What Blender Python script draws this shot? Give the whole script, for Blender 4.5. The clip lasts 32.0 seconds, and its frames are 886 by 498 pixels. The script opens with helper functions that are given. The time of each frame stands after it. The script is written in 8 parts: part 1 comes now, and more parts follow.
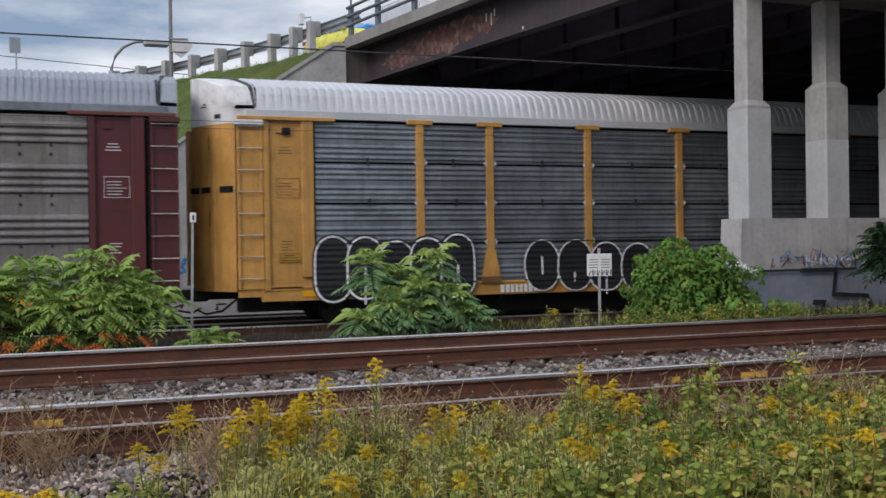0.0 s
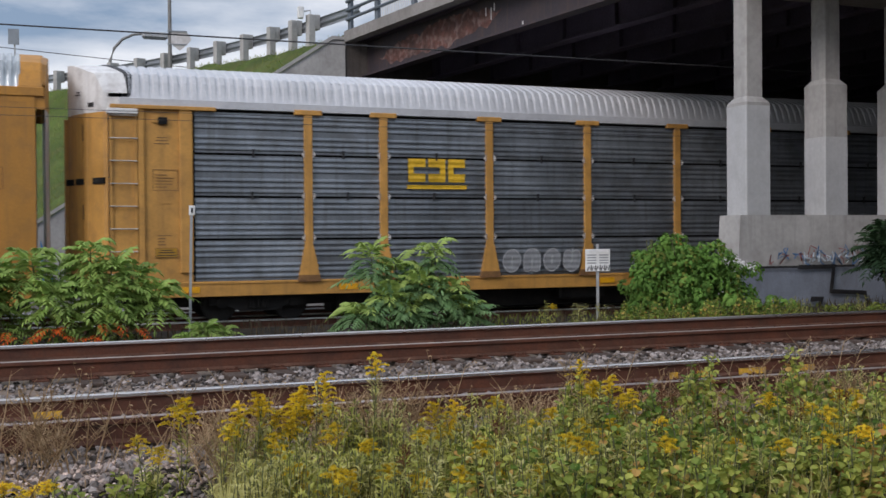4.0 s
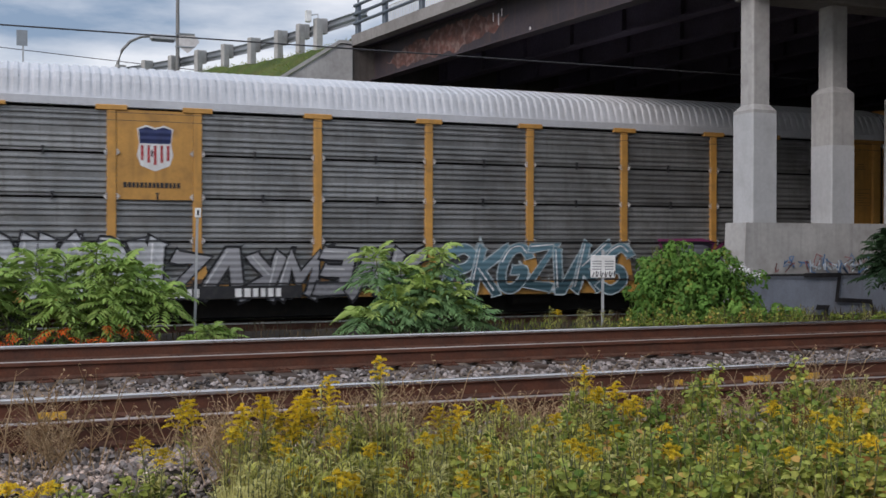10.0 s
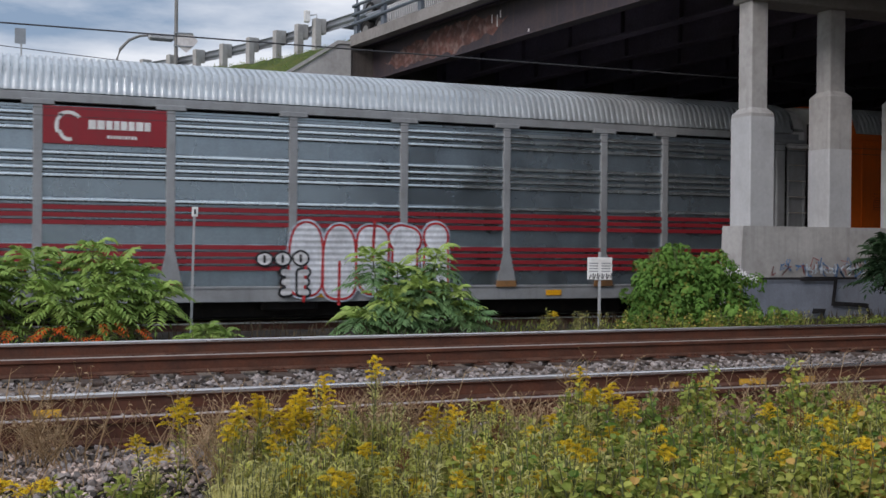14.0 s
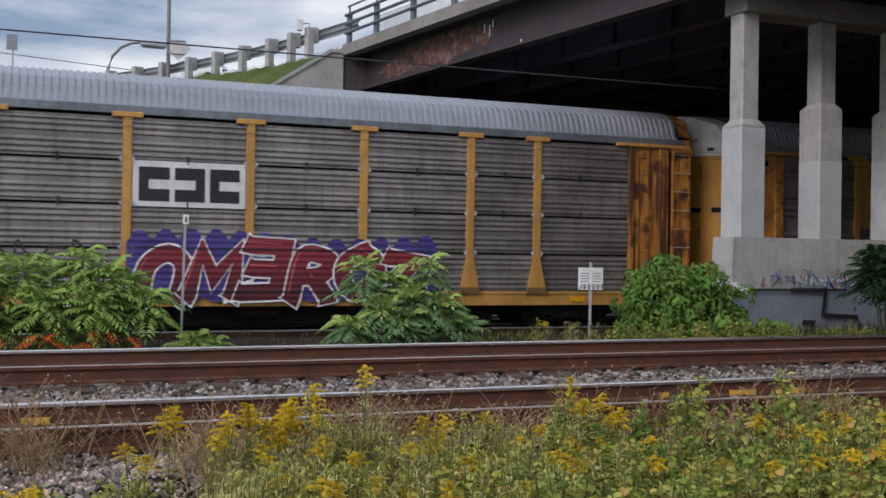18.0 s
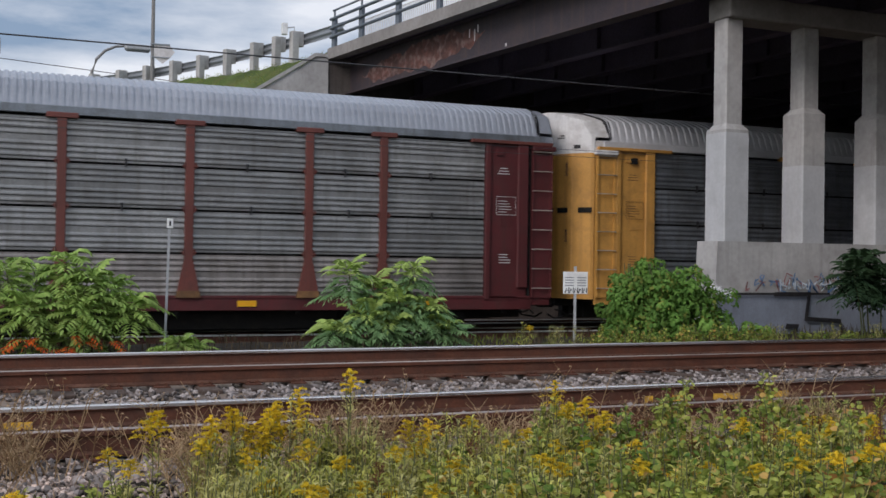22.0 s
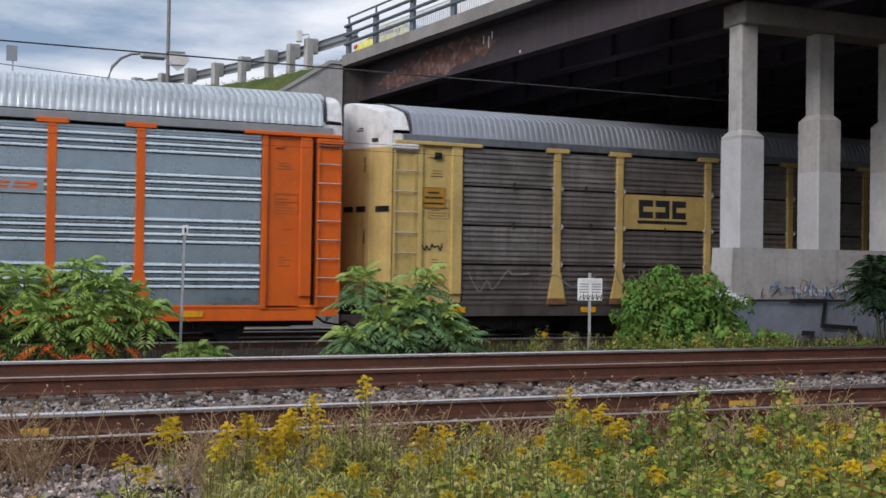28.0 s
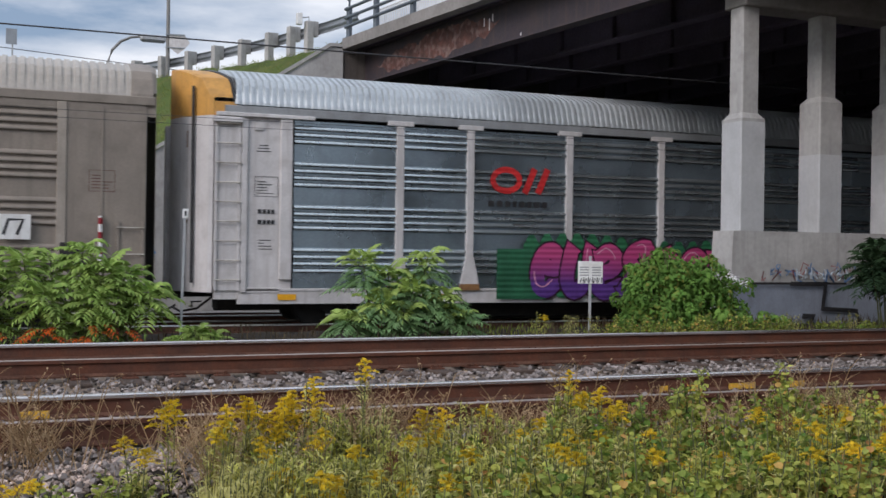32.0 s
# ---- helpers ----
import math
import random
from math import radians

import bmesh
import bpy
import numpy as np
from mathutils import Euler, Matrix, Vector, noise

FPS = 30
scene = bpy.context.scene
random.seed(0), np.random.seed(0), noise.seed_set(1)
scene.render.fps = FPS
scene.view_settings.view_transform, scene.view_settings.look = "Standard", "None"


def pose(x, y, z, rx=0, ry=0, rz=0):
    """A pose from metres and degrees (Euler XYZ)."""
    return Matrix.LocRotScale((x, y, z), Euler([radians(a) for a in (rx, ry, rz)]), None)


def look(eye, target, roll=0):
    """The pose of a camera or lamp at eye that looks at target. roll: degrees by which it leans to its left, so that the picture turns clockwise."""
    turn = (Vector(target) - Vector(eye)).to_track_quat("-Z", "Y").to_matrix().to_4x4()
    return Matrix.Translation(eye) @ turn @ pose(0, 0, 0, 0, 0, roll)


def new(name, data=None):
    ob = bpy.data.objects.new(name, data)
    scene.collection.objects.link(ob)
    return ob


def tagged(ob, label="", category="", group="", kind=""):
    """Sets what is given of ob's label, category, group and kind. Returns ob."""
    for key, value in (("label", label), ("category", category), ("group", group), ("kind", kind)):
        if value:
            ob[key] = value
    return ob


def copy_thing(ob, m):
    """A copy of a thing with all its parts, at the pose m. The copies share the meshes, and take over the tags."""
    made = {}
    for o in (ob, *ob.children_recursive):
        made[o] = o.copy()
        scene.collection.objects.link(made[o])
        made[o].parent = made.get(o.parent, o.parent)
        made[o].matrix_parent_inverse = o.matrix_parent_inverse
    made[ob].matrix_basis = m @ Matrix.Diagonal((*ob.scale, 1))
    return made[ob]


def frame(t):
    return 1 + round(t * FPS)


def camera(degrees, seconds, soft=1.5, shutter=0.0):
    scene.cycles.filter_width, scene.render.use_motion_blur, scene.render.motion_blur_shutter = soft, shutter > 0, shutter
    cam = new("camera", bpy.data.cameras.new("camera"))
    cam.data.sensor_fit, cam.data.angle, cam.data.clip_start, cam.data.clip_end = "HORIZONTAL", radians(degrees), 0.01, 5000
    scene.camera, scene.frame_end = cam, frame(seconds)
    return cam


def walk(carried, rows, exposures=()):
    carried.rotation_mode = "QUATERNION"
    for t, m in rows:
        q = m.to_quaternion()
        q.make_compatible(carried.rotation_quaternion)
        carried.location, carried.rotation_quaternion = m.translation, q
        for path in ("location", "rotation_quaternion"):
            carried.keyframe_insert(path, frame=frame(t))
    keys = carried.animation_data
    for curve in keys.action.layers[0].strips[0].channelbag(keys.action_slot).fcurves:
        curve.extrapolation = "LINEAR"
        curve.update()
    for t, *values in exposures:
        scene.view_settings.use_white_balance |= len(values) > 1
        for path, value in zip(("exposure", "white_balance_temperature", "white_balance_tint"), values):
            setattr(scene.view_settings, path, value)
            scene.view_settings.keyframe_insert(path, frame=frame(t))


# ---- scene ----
cam = camera(2 * math.degrees(math.atan(784 / 1900)), 32.0, 1.55, 0.1)


def aim(yaw, pitch, roll, dx, dz):
    """The hand-held camera: yaw to the right of the tracks' normal, pitch and roll in degrees, a small sway in metres."""
    eye = Vector((dx, 0.0, 2.0 + dz))
    y, p = radians(yaw), radians(pitch)
    return look(eye, eye + Vector((math.sin(y) * math.cos(p), math.cos(y) * math.cos(p), math.sin(p))) * 20, roll)


walk(cam, [
    (0, aim(21.361, -0.259, -0.811, 0.016, 0.002)),
    (0.5, aim(21.350, -0.196, -0.690, 0.004, 0.001)),
    (1, aim(21.485, -0.167, -0.710, 0.002, 0.002)),
    (1.5, aim(21.560, -0.132, -0.740, -0.002, 0.000)),
    (2, aim(21.554, -0.295, -0.747, -0.001, 0.000)),
    (2.5, aim(21.545, -0.507, -0.676, 0.004, 0.002)),
    (3, aim(21.639, -0.597, -0.621, 0.001, -0.002)),
    (3.5, aim(21.606, -0.632, -0.532, -0.002, 0.001)),
    (5.5, aim(21.119, -0.167, -0.253, -0.004, -0.000)),
    (6, aim(21.099, -0.416, -0.186, -0.002, -0.000)),
    (6.5, aim(21.089, -0.778, -0.105, 0.004, 0.003)),
    (7, aim(20.930, -0.744, -0.046, 0.002, 0.003)),
    (7.5, aim(20.950, -0.320, -0.093, -0.002, 0.004)),
    (8, aim(20.991, -0.166, 0.004, -0.002, 0.001)),
    (8.5, aim(21.033, -0.019, -0.044, -0.002, 0.002)),
    (9, aim(21.100, -0.120, 0.000, -0.000, 0.000)),
    (9.5, aim(21.243, -0.301, 0.086, -0.005, 0.005)),
    (10, aim(21.214, -0.297, 0.109, -0.007, -0.000)),
    (10.5, aim(21.108, -0.395, 0.151, -0.015, -0.002)),
    (11, aim(21.091, -0.431, 0.185, -0.014, -0.002)),
    (11.5, aim(21.128, -0.456, 0.203, -0.005, -0.003)),
    (12, aim(21.241, -0.222, 0.364, -0.008, -0.003)),
    (12.5, aim(21.243, -0.092, 0.382, -0.007, -0.002)),
    (13, aim(21.230, -0.126, 0.423, -0.001, -0.008)),
    (13.5, aim(21.349, -0.276, 0.474, -0.003, -0.009)),
    (14, aim(21.362, -0.218, 0.516, -0.002, -0.010)),
    (14.5, aim(21.416, -0.224, 0.607, -0.011, -0.009)),
    (16.5, aim(21.819, 0.241, 0.791, 0.004, -0.006)),
    (17, aim(21.814, 0.199, 0.760, 0.004, -0.000)),
    (17.5, aim(21.776, 0.223, 0.816, 0.007, -0.008)),
    (18, aim(21.825, 0.273, 0.868, -0.001, -0.006)),
    (18.5, aim(21.903, 0.261, 0.893, -0.001, -0.001)),
    (19, aim(21.884, 0.232, 0.856, -0.003, -0.012)),
    (19.5, aim(21.859, 0.362, 0.840, 0.005, -0.008)),
    (20, aim(21.921, 0.629, 0.847, -0.001, -0.011)),
    (20.5, aim(22.054, 0.666, 0.907, -0.006, -0.004)),
    (21, aim(22.273, 0.675, 0.805, 0.005, -0.011)),
    (21.5, aim(22.579, 0.541, 0.791, 0.003, -0.007)),
    (22, aim(22.620, 0.514, 0.872, -0.001, -0.010)),
    (22.5, aim(22.529, 0.413, 0.865, 0.002, -0.008)),
    (23, aim(22.529, 0.347, 0.880, 0.006, -0.005)),
    (23.5, aim(22.471, 0.310, 0.984, 0.001, -0.005)),
    (24, aim(22.298, 0.305, 0.924, -0.002, -0.015)),
    (24.5, aim(22.086, 0.409, 0.922, -0.001, -0.003)),
    (25, aim(22.006, 0.533, 0.819, 0.000, -0.006)),
    (25.5, aim(21.947, 0.657, 0.739, -0.007, -0.004)),
    (27.5, aim(21.768, 0.489, 0.846, 0.001, -0.005)),
    (28, aim(21.869, 0.851, 0.870, -0.007, -0.009)),
    (28.5, aim(21.921, 0.973, 0.928, -0.007, -0.011)),
    (29, aim(21.900, 0.830, 0.976, -0.006, -0.006)),
    (29.5, aim(21.942, 0.653, 1.088, 0.004, -0.008)),
    (30, aim(21.920, 0.558, 1.079, -0.005, -0.012)),
    (30.5, aim(21.688, 0.265, 1.012, 0.003, -0.012)),
    (31, aim(21.708, 0.109, 0.967, 0.009, -0.013)),
    (31.5, aim(21.820, 0.028, 0.927, 0.010, -0.011)),
    (32, aim(21.823, -0.034, 0.827, 0.007, -0.013)),
], exposures=[(0.0, 0.0, 6500, 16.0), (21.0, 0.0, 6500, 16.0), (25.0, 0.1, 6500, 16.0), (32.0, 0.1, 6500, 16.0)])

# ---- world, sun, exposure ----
world = bpy.data.worlds.new("overcast_sky")
scene.world = world
world.use_nodes = True
wn, wl = world.node_tree.nodes, world.node_tree.links
wn.clear()
w_out = wn.new("ShaderNodeOutputWorld")
w_bg = wn.new("ShaderNodeBackground")
w_sky = wn.new("ShaderNodeTexSky")
w_sky.sky_type, w_sky.sun_disc = "NISHITA", False
w_sky.sun_elevation, w_sky.sun_rotation = radians(30), radians(234)
w_co = wn.new("ShaderNodeTexCoord")
w_map = wn.new("ShaderNodeMapping")
w_map.inputs["Scale"].default_value = (1.2, 1.2, 4.5)
w_map.inputs["Location"].default_value = (0.35, 0.1, 0.2)
w_noise = wn.new("ShaderNodeTexNoise")
w_noise.inputs["Scale"].default_value = 2.6
w_noise.inputs["Detail"].default_value = 7.0
w_noise.inputs["Roughness"].default_value = 0.55
w_ramp = wn.new("ShaderNodeValToRGB")
w_ramp.color_ramp.elements[0].position, w_ramp.color_ramp.elements[0].color = 0.37, (0.27, 0.385, 0.53, 1)
w_ramp.color_ramp.elements[1].position, w_ramp.color_ramp.elements[1].color = 0.58, (0.9, 0.96, 1.0, 1)
w_scale = wn.new("ShaderNodeMixRGB")
w_scale.blend_type, w_scale.inputs[0].default_value = "MULTIPLY", 1.0
w_scale.inputs[2].default_value = (0.1, 0.1, 0.1, 1)
w_mix = wn.new("ShaderNodeMixRGB")
w_mix.inputs[0].default_value = 0.88
wl.new(w_co.outputs["Generated"], w_map.inputs["Vector"])
wl.new(w_map.outputs["Vector"], w_noise.inputs["Vector"])
# the cloud sheet is paler towards the horizon
w_low = wn.new("ShaderNodeMapRange")
w_low.inputs[1].default_value, w_low.inputs[2].default_value, w_low.inputs[3].default_value, w_low.inputs[4].default_value = 0.13, 0.25, 0.12, -0.05
w_add = wn.new("ShaderNodeMath")
wl.new(w_noise.outputs["Fac"], w_add.inputs[0]), wl.new(w_low.outputs[0], w_add.inputs[1])
wl.new(w_add.outputs[0], w_ramp.inputs["Fac"])
wl.new(w_sky.outputs["Color"], w_scale.inputs[1])
wl.new(w_scale.outputs["Color"], w_mix.inputs[1])
wl.new(w_ramp.outputs["Color"], w_mix.inputs[2])
# an overcast sky is about three times as bright overhead as near the horizon
w_sep = wn.new("ShaderNodeSeparateXYZ")
w_up = wn.new("ShaderNodeMapRange")
w_up.inputs[1].default_value, w_up.inputs[2].default_value, w_up.inputs[3].default_value, w_up.inputs[4].default_value = 0.25, 0.6, 0.95, 1.6
w_over = wn.new("ShaderNodeVectorMath")
w_over.operation = "SCALE"
wl.new(w_co.outputs["Generated"], w_sep.inputs[0])
wl.new(w_sep.outputs["Z"], w_up.inputs[0]), wl.new(w_sep.outputs["Z"], w_low.inputs[0])
wl.new(w_mix.outputs["Color"], w_over.inputs[0])
wl.new(w_up.outputs[0], w_over.inputs["Scale"])
wl.new(w_over.outputs[0], w_bg.inputs["Color"])
w_bg.inputs["Strength"].default_value = 1.0
wl.new(w_bg.outputs["Background"], w_out.inputs["Surface"])

sun = new("sun", bpy.data.lights.new("sun", "SUN"))
sun.data.energy, sun.data.angle, sun.data.color = 1.65, radians(24), (1.0, 0.95, 0.915)
sun.matrix_world = look((-47, -15, 36), (0, 12, 0))
scene.view_settings.exposure = 0.0

# ---- materials ----


def paint(name, color, rough=0.6, metal=0.0, vary=0.25, scale=2.5, fine=40.0, bump=0.15, streak=0.0, dirt=(0.08, 0.07, 0.06), dirty=0.3,
          per_object=0.0, per_island=0.0, stretch=(1, 1, 1)):
    """A weathered surface: two scales of tone, dirt patches, optional rain streaks, fine relief."""
    m = bpy.data.materials.new(name)
    m.use_nodes = True
    n, l = m.node_tree.nodes, m.node_tree.links
    b = n["Principled BSDF"]
    b.inputs["Roughness"].default_value, b.inputs["Metallic"].default_value = rough, metal
    b.inputs["Specular IOR Level"].default_value = 0.5 if rough < 0.85 else 0.12
    co = n.new("ShaderNodeTexCoord")
    info = n.new("ShaderNodeObjectInfo")
    shift = n.new("ShaderNodeVectorMath")
    shift.operation = "MULTIPLY_ADD"
    shift.inputs[1].default_value = (37, 23, 11)
    comb = n.new("ShaderNodeCombineXYZ")
    for i in range(3):
        l.new(info.outputs["Random"], comb.inputs[i])
    l.new(comb.outputs[0], shift.inputs[0])
    mp = n.new("ShaderNodeMapping")
    mp.inputs["Scale"].default_value = stretch
    l.new(co.outputs["Object"], mp.inputs["Vector"])
    l.new(mp.outputs[0], shift.inputs[2])

    def noise_at(s, detail=4.0, sx=None):
        t = n.new("ShaderNodeTexNoise")
        t.inputs["Scale"].default_value, t.inputs["Detail"].default_value = s, detail
        if sx:
            q = n.new("ShaderNodeMapping")
            q.inputs["Scale"].default_value = sx
            l.new(shift.outputs[0], q.inputs["Vector"])
            l.new(q.outputs[0], t.inputs["Vector"])
        else:
            l.new(shift.outputs[0], t.inputs["Vector"])
        return t.outputs["Fac"]

    def span(fac, lo, hi, a, c):
        r = n.new("ShaderNodeMapRange")
        r.inputs[1].default_value, r.inputs[2].default_value, r.inputs[3].default_value, r.inputs[4].default_value = lo, hi, a, c
        l.new(fac, r.inputs[0])
        return r.outputs[0]

    def times(a, c):
        q = n.new("ShaderNodeMath")
        q.operation = "MULTIPLY"
        l.new(a, q.inputs[0]), l.new(c, q.inputs[1])
        return q.outputs[0]

    coarse, small = noise_at(scale), noise_at(fine, 3.0)
    tone = times(span(coarse, 0.3, 0.7, 1 - vary, 1 + vary), span(small, 0.3, 0.7, 1 - vary * 0.5, 1 + vary * 0.5))
    if per_object:
        tone = times(tone, span(info.outputs["Random"], 0, 1, 1 - per_object, 1 + per_object))
    if per_island:
        geo = n.new("ShaderNodeNewGeometry")
        tone = times(tone, span(geo.outputs["Random Per Island"], 0, 1, 1 - per_island, 1 + per_island))
    mul = n.new("ShaderNodeVectorMath")
    mul.operation = "SCALE"
    mul.inputs[0].default_value = color
    l.new(tone, mul.inputs["Scale"])
    mix = n.new("ShaderNodeMixRGB")
    mix.inputs[2].default_value = (*dirt, 1)
    patch = span(noise_at(scale * 2.7, 6.0), 0.48, 0.72, 0.0, dirty)
    if streak:
        runs = span(noise_at(1.0, 5.0, (7, 7, 0.35)), 0.5, 0.75, 0.0, streak)
        mx = n.new("ShaderNodeMath")
        mx.operation = "MAXIMUM"
        l.new(patch, mx.inputs[0]), l.new(runs, mx.inputs[1])
        patch = mx.outputs[0]
    l.new(patch, mix.inputs[0])
    l.new(mul.outputs[0], mix.inputs[1])
    l.new(mix.outputs[0], b.inputs["Base Color"])
    l.new(span(coarse, 0.3, 0.7, max(rough - 0.12, 0.05), min(rough + 0.12, 1)), b.inputs["Roughness"])
    if bump:
        bp = n.new("ShaderNodeBump")
        bp.inputs["Strength"].default_value, bp.inputs["Distance"].default_value = bump, 0.02
        l.new(small, bp.inputs["Height"])
        l.new(bp.outputs[0], b.inputs["Normal"])
    return m


def leafy(name, color, color2, rough=0.55, per=0.35):
    """Foliage: two greens by island, a little light through the blade."""
    m = bpy.data.materials.new(name)
    m.use_nodes = True
    n, l = m.node_tree.nodes, m.node_tree.links
    b = n["Principled BSDF"]
    b.inputs["Roughness"].default_value = rough + 0.15
    b.inputs["Specular IOR Level"].default_value = 0.2
    geo = n.new("ShaderNodeNewGeometry")
    mix = n.new("ShaderNodeMixRGB")
    mix.inputs[1].default_value, mix.inputs[2].default_value = (*color, 1), (*color2, 1)
    info = n.new("ShaderNodeObjectInfo")
    blend = n.new("ShaderNodeMixRGB")
    blend.inputs[0].default_value = 0.45
    l.new(geo.outputs["Random Per Island"], blend.inputs[1]), l.new(info.outputs["Random"], blend.inputs[2])
    l.new(blend.outputs[0], mix.inputs[0])
    co = n.new("ShaderNodeTexCoord")
    t = n.new("ShaderNodeTexNoise")
    t.inputs["Scale"].default_value = 3.0
    l.new(co.outputs["Object"], t.inputs["Vector"])
    r = n.new("ShaderNodeMapRange")
    r.inputs[1].default_value, r.inputs[2].default_value, r.inputs[3].default_value, r.inputs[4].default_value = 0.3, 0.7, 1 - per, 1 + per
    l.new(t.outputs["Fac"], r.inputs[0])
    s = n.new("ShaderNodeVectorMath")
    s.operation = "SCALE"
    l.new(mix.outputs[0], s.inputs[0]), l.new(r.outputs[0], s.inputs["Scale"])
    l.new(s.outputs[0], b.inputs["Base Color"])
    tr = n.new("ShaderNodeBsdfTranslucent")
    l.new(s.outputs[0], tr.inputs["Color"])
    ms = n.new("ShaderNodeMixShader")
    ms.inputs[0].default_value = 0.3
    out = n["Material Output"]
    l.new(b.outputs[0], ms.inputs[1]), l.new(tr.outputs[0], ms.inputs[2])
    l.new(ms.outputs[0], out.inputs["Surface"])
    return m


GALV_OLD = paint("weathered_galvanised_steel", (0.215, 0.235, 0.255), 0.45, 0.62, 0.22, 0.9, 25, 0.08, 0.45, (0.09, 0.08, 0.07), 0.45, 0.12)
GALV_GREY = paint("dull_grey_galvanised_steel", (0.225, 0.225, 0.218), 0.5, 0.55, 0.22, 0.9, 25, 0.08, 0.45, (0.1, 0.085, 0.07), 0.45, 0.12)
GALV_BROWN = paint("grimy_galvanised_steel", (0.245, 0.222, 0.205), 0.5, 0.55, 0.25, 0.9, 25, 0.08, 0.6, (0.1, 0.08, 0.06), 0.5, 0.12)
GALV_NEW = paint("galvanised_steel", (0.285, 0.345, 0.385), 0.3, 0.84, 0.14, 0.8, 18, 0.03, 0.2, (0.15, 0.15, 0.15), 0.2, 0.08)
GALV_HIGHLIGHT = paint("rubbed_galvanised_rib", (0.52, 0.57, 0.58), 0.24, 0.85, 0.14, 0.8, 18, 0.03, 0.2, (0.2, 0.2, 0.2), 0.2, 0.08)
ROOF_WHITE = paint("white_roof_sheet", (0.54, 0.545, 0.56), 0.5, 0.1, 0.1, 0.5, 12, 0.04, 0.12, (0.3, 0.3, 0.3), 0.25)
ROOF_GREY = paint("galvanised_roof_sheet", (0.49, 0.52, 0.53), 0.4, 0.5, 0.12, 0.5, 12, 0.04, 0.15, (0.22, 0.22, 0.22), 0.3)
ROOF_DULL = paint("dull_galvanised_roof_sheet", (0.29, 0.31, 0.345), 0.5, 0.2, 0.1, 0.5, 12, 0.04, 0.2, (0.2, 0.2, 0.21), 0.3)
END_PINK = paint("faded_brown_pink_end_paint", (0.42, 0.26, 0.19), 0.65, 0.0, 0.15, 1.3, 20, 0.05, 1.6, (0.13, 0.06, 0.04), 0.5)
ROOF_TAUPE = paint("taupe_roof_sheet", (0.37, 0.34, 0.3), 0.6, 0.0, 0.12, 0.5, 12, 0.04, 0.15, (0.2, 0.18, 0.15), 0.25)
YELLOW = paint("weathered_yellow_paint", (0.54, 0.275, 0.062), 0.55, 0.0, 0.14, 1.2, 20, 0.06, 0.35, (0.14, 0.08, 0.035), 0.35, 0.06)
CREAM = paint("faded_cream_yellow_paint", (0.55, 0.39, 0.13), 0.6, 0.0, 0.14, 1.2, 20, 0.06, 0.3, (0.2, 0.14, 0.06), 0.3, 0.06)
RUSTY = paint("rusty_yellow_paint", (0.5, 0.22, 0.035), 0.65, 0.0, 0.25, 1.6, 20, 0.1, 0.9, (0.11, 0.045, 0.02), 0.8, 0.1)
RUST_DEEP = paint("deeply_rust_streaked_yellow_paint", (0.5, 0.205, 0.028), 0.65, 0.0, 0.25, 0.75, 20, 0.1, 2.6, (0.09, 0.03, 0.014), 1.5)
RUST_END = paint("rust_brown_end_sheet", (0.33, 0.115, 0.028), 0.7, 0.0, 0.3, 0.8, 20, 0.1, 2.6, (0.07, 0.026, 0.015), 1.2)
GRIME_AND_SHADE = paint("brown_grimed_steel", (0.1, 0.085, 0.075), 0.65, 0.2, 0.3, 1.2, 20, 0.08, 0.7, (0.05, 0.035, 0.03), 0.6, 0.15)
RUST_BASE = paint("brown_stained_paint", (0.2, 0.1, 0.035), 0.7, 0.0, 0.3, 2.0, 20, 0.08, 0.4, (0.07, 0.035, 0.02), 0.6, 0.2)
OCHRE = paint("ochre_paint", (0.45, 0.205, 0.03), 0.55, 0.0, 0.14, 1.0, 20, 0.05, 0.4, (0.16, 0.09, 0.04), 0.35, 0.05)
MAROON = paint("faded_maroon_paint", (0.088, 0.013, 0.014), 0.6, 0.0, 0.18, 1.2, 20, 0.06, 0.4, (0.05, 0.025, 0.02), 0.4, 0.06)
RED_POST = paint("faded_red_brown_paint", (0.135, 0.036, 0.026), 0.6, 0.0, 0.18, 1.2, 20, 0.06, 0.4, (0.06, 0.03, 0.02), 0.4, 0.06)
ORANGE = paint("orange_paint", (0.69, 0.115, 0.0), 0.6, 0.0, 0.1, 1.0, 20, 0.04, 0.3, (0.3, 0.06, 0.01), 0.2, 0.05)
PALE = paint("pale_grey_paint", (0.55, 0.53, 0.52), 0.55, 0.0, 0.1, 1.0, 20, 0.05, 0.35, (0.2, 0.16, 0.13), 0.3, 0.05)
RUNG = paint("worn_bright_rung", (0.5, 0.46, 0.4), 0.45, 0.4, 0.2, 3.0, 25, 0.04, 0.2, (0.2, 0.12, 0.06), 0.4, 0.2)
GREY = paint("grey_paint", (0.27, 0.28, 0.285), 0.5, 0.1, 0.12, 1.0, 20, 0.05, 0.3, (0.12, 0.11, 0.1), 0.3, 0.05)
TAUPE_PALE = paint("pale_taupe_paint", (0.32, 0.28, 0.235), 0.6, 0.0, 0.12, 0.8, 20, 0.05, 0.35, (0.16, 0.13, 0.1), 0.35, 0.05)
TAUPE = paint("taupe_paint", (0.235, 0.2, 0.165), 0.6, 0.0, 0.12, 0.8, 20, 0.05, 0.35, (0.1, 0.08, 0.06), 0.35, 0.05)
END_WHITE = paint("dull_white_end_paint", (0.7, 0.69, 0.67), 0.6, 0.0, 0.1, 1.3, 20, 0.05, 0.4, (0.17, 0.12, 0.09), 0.35)
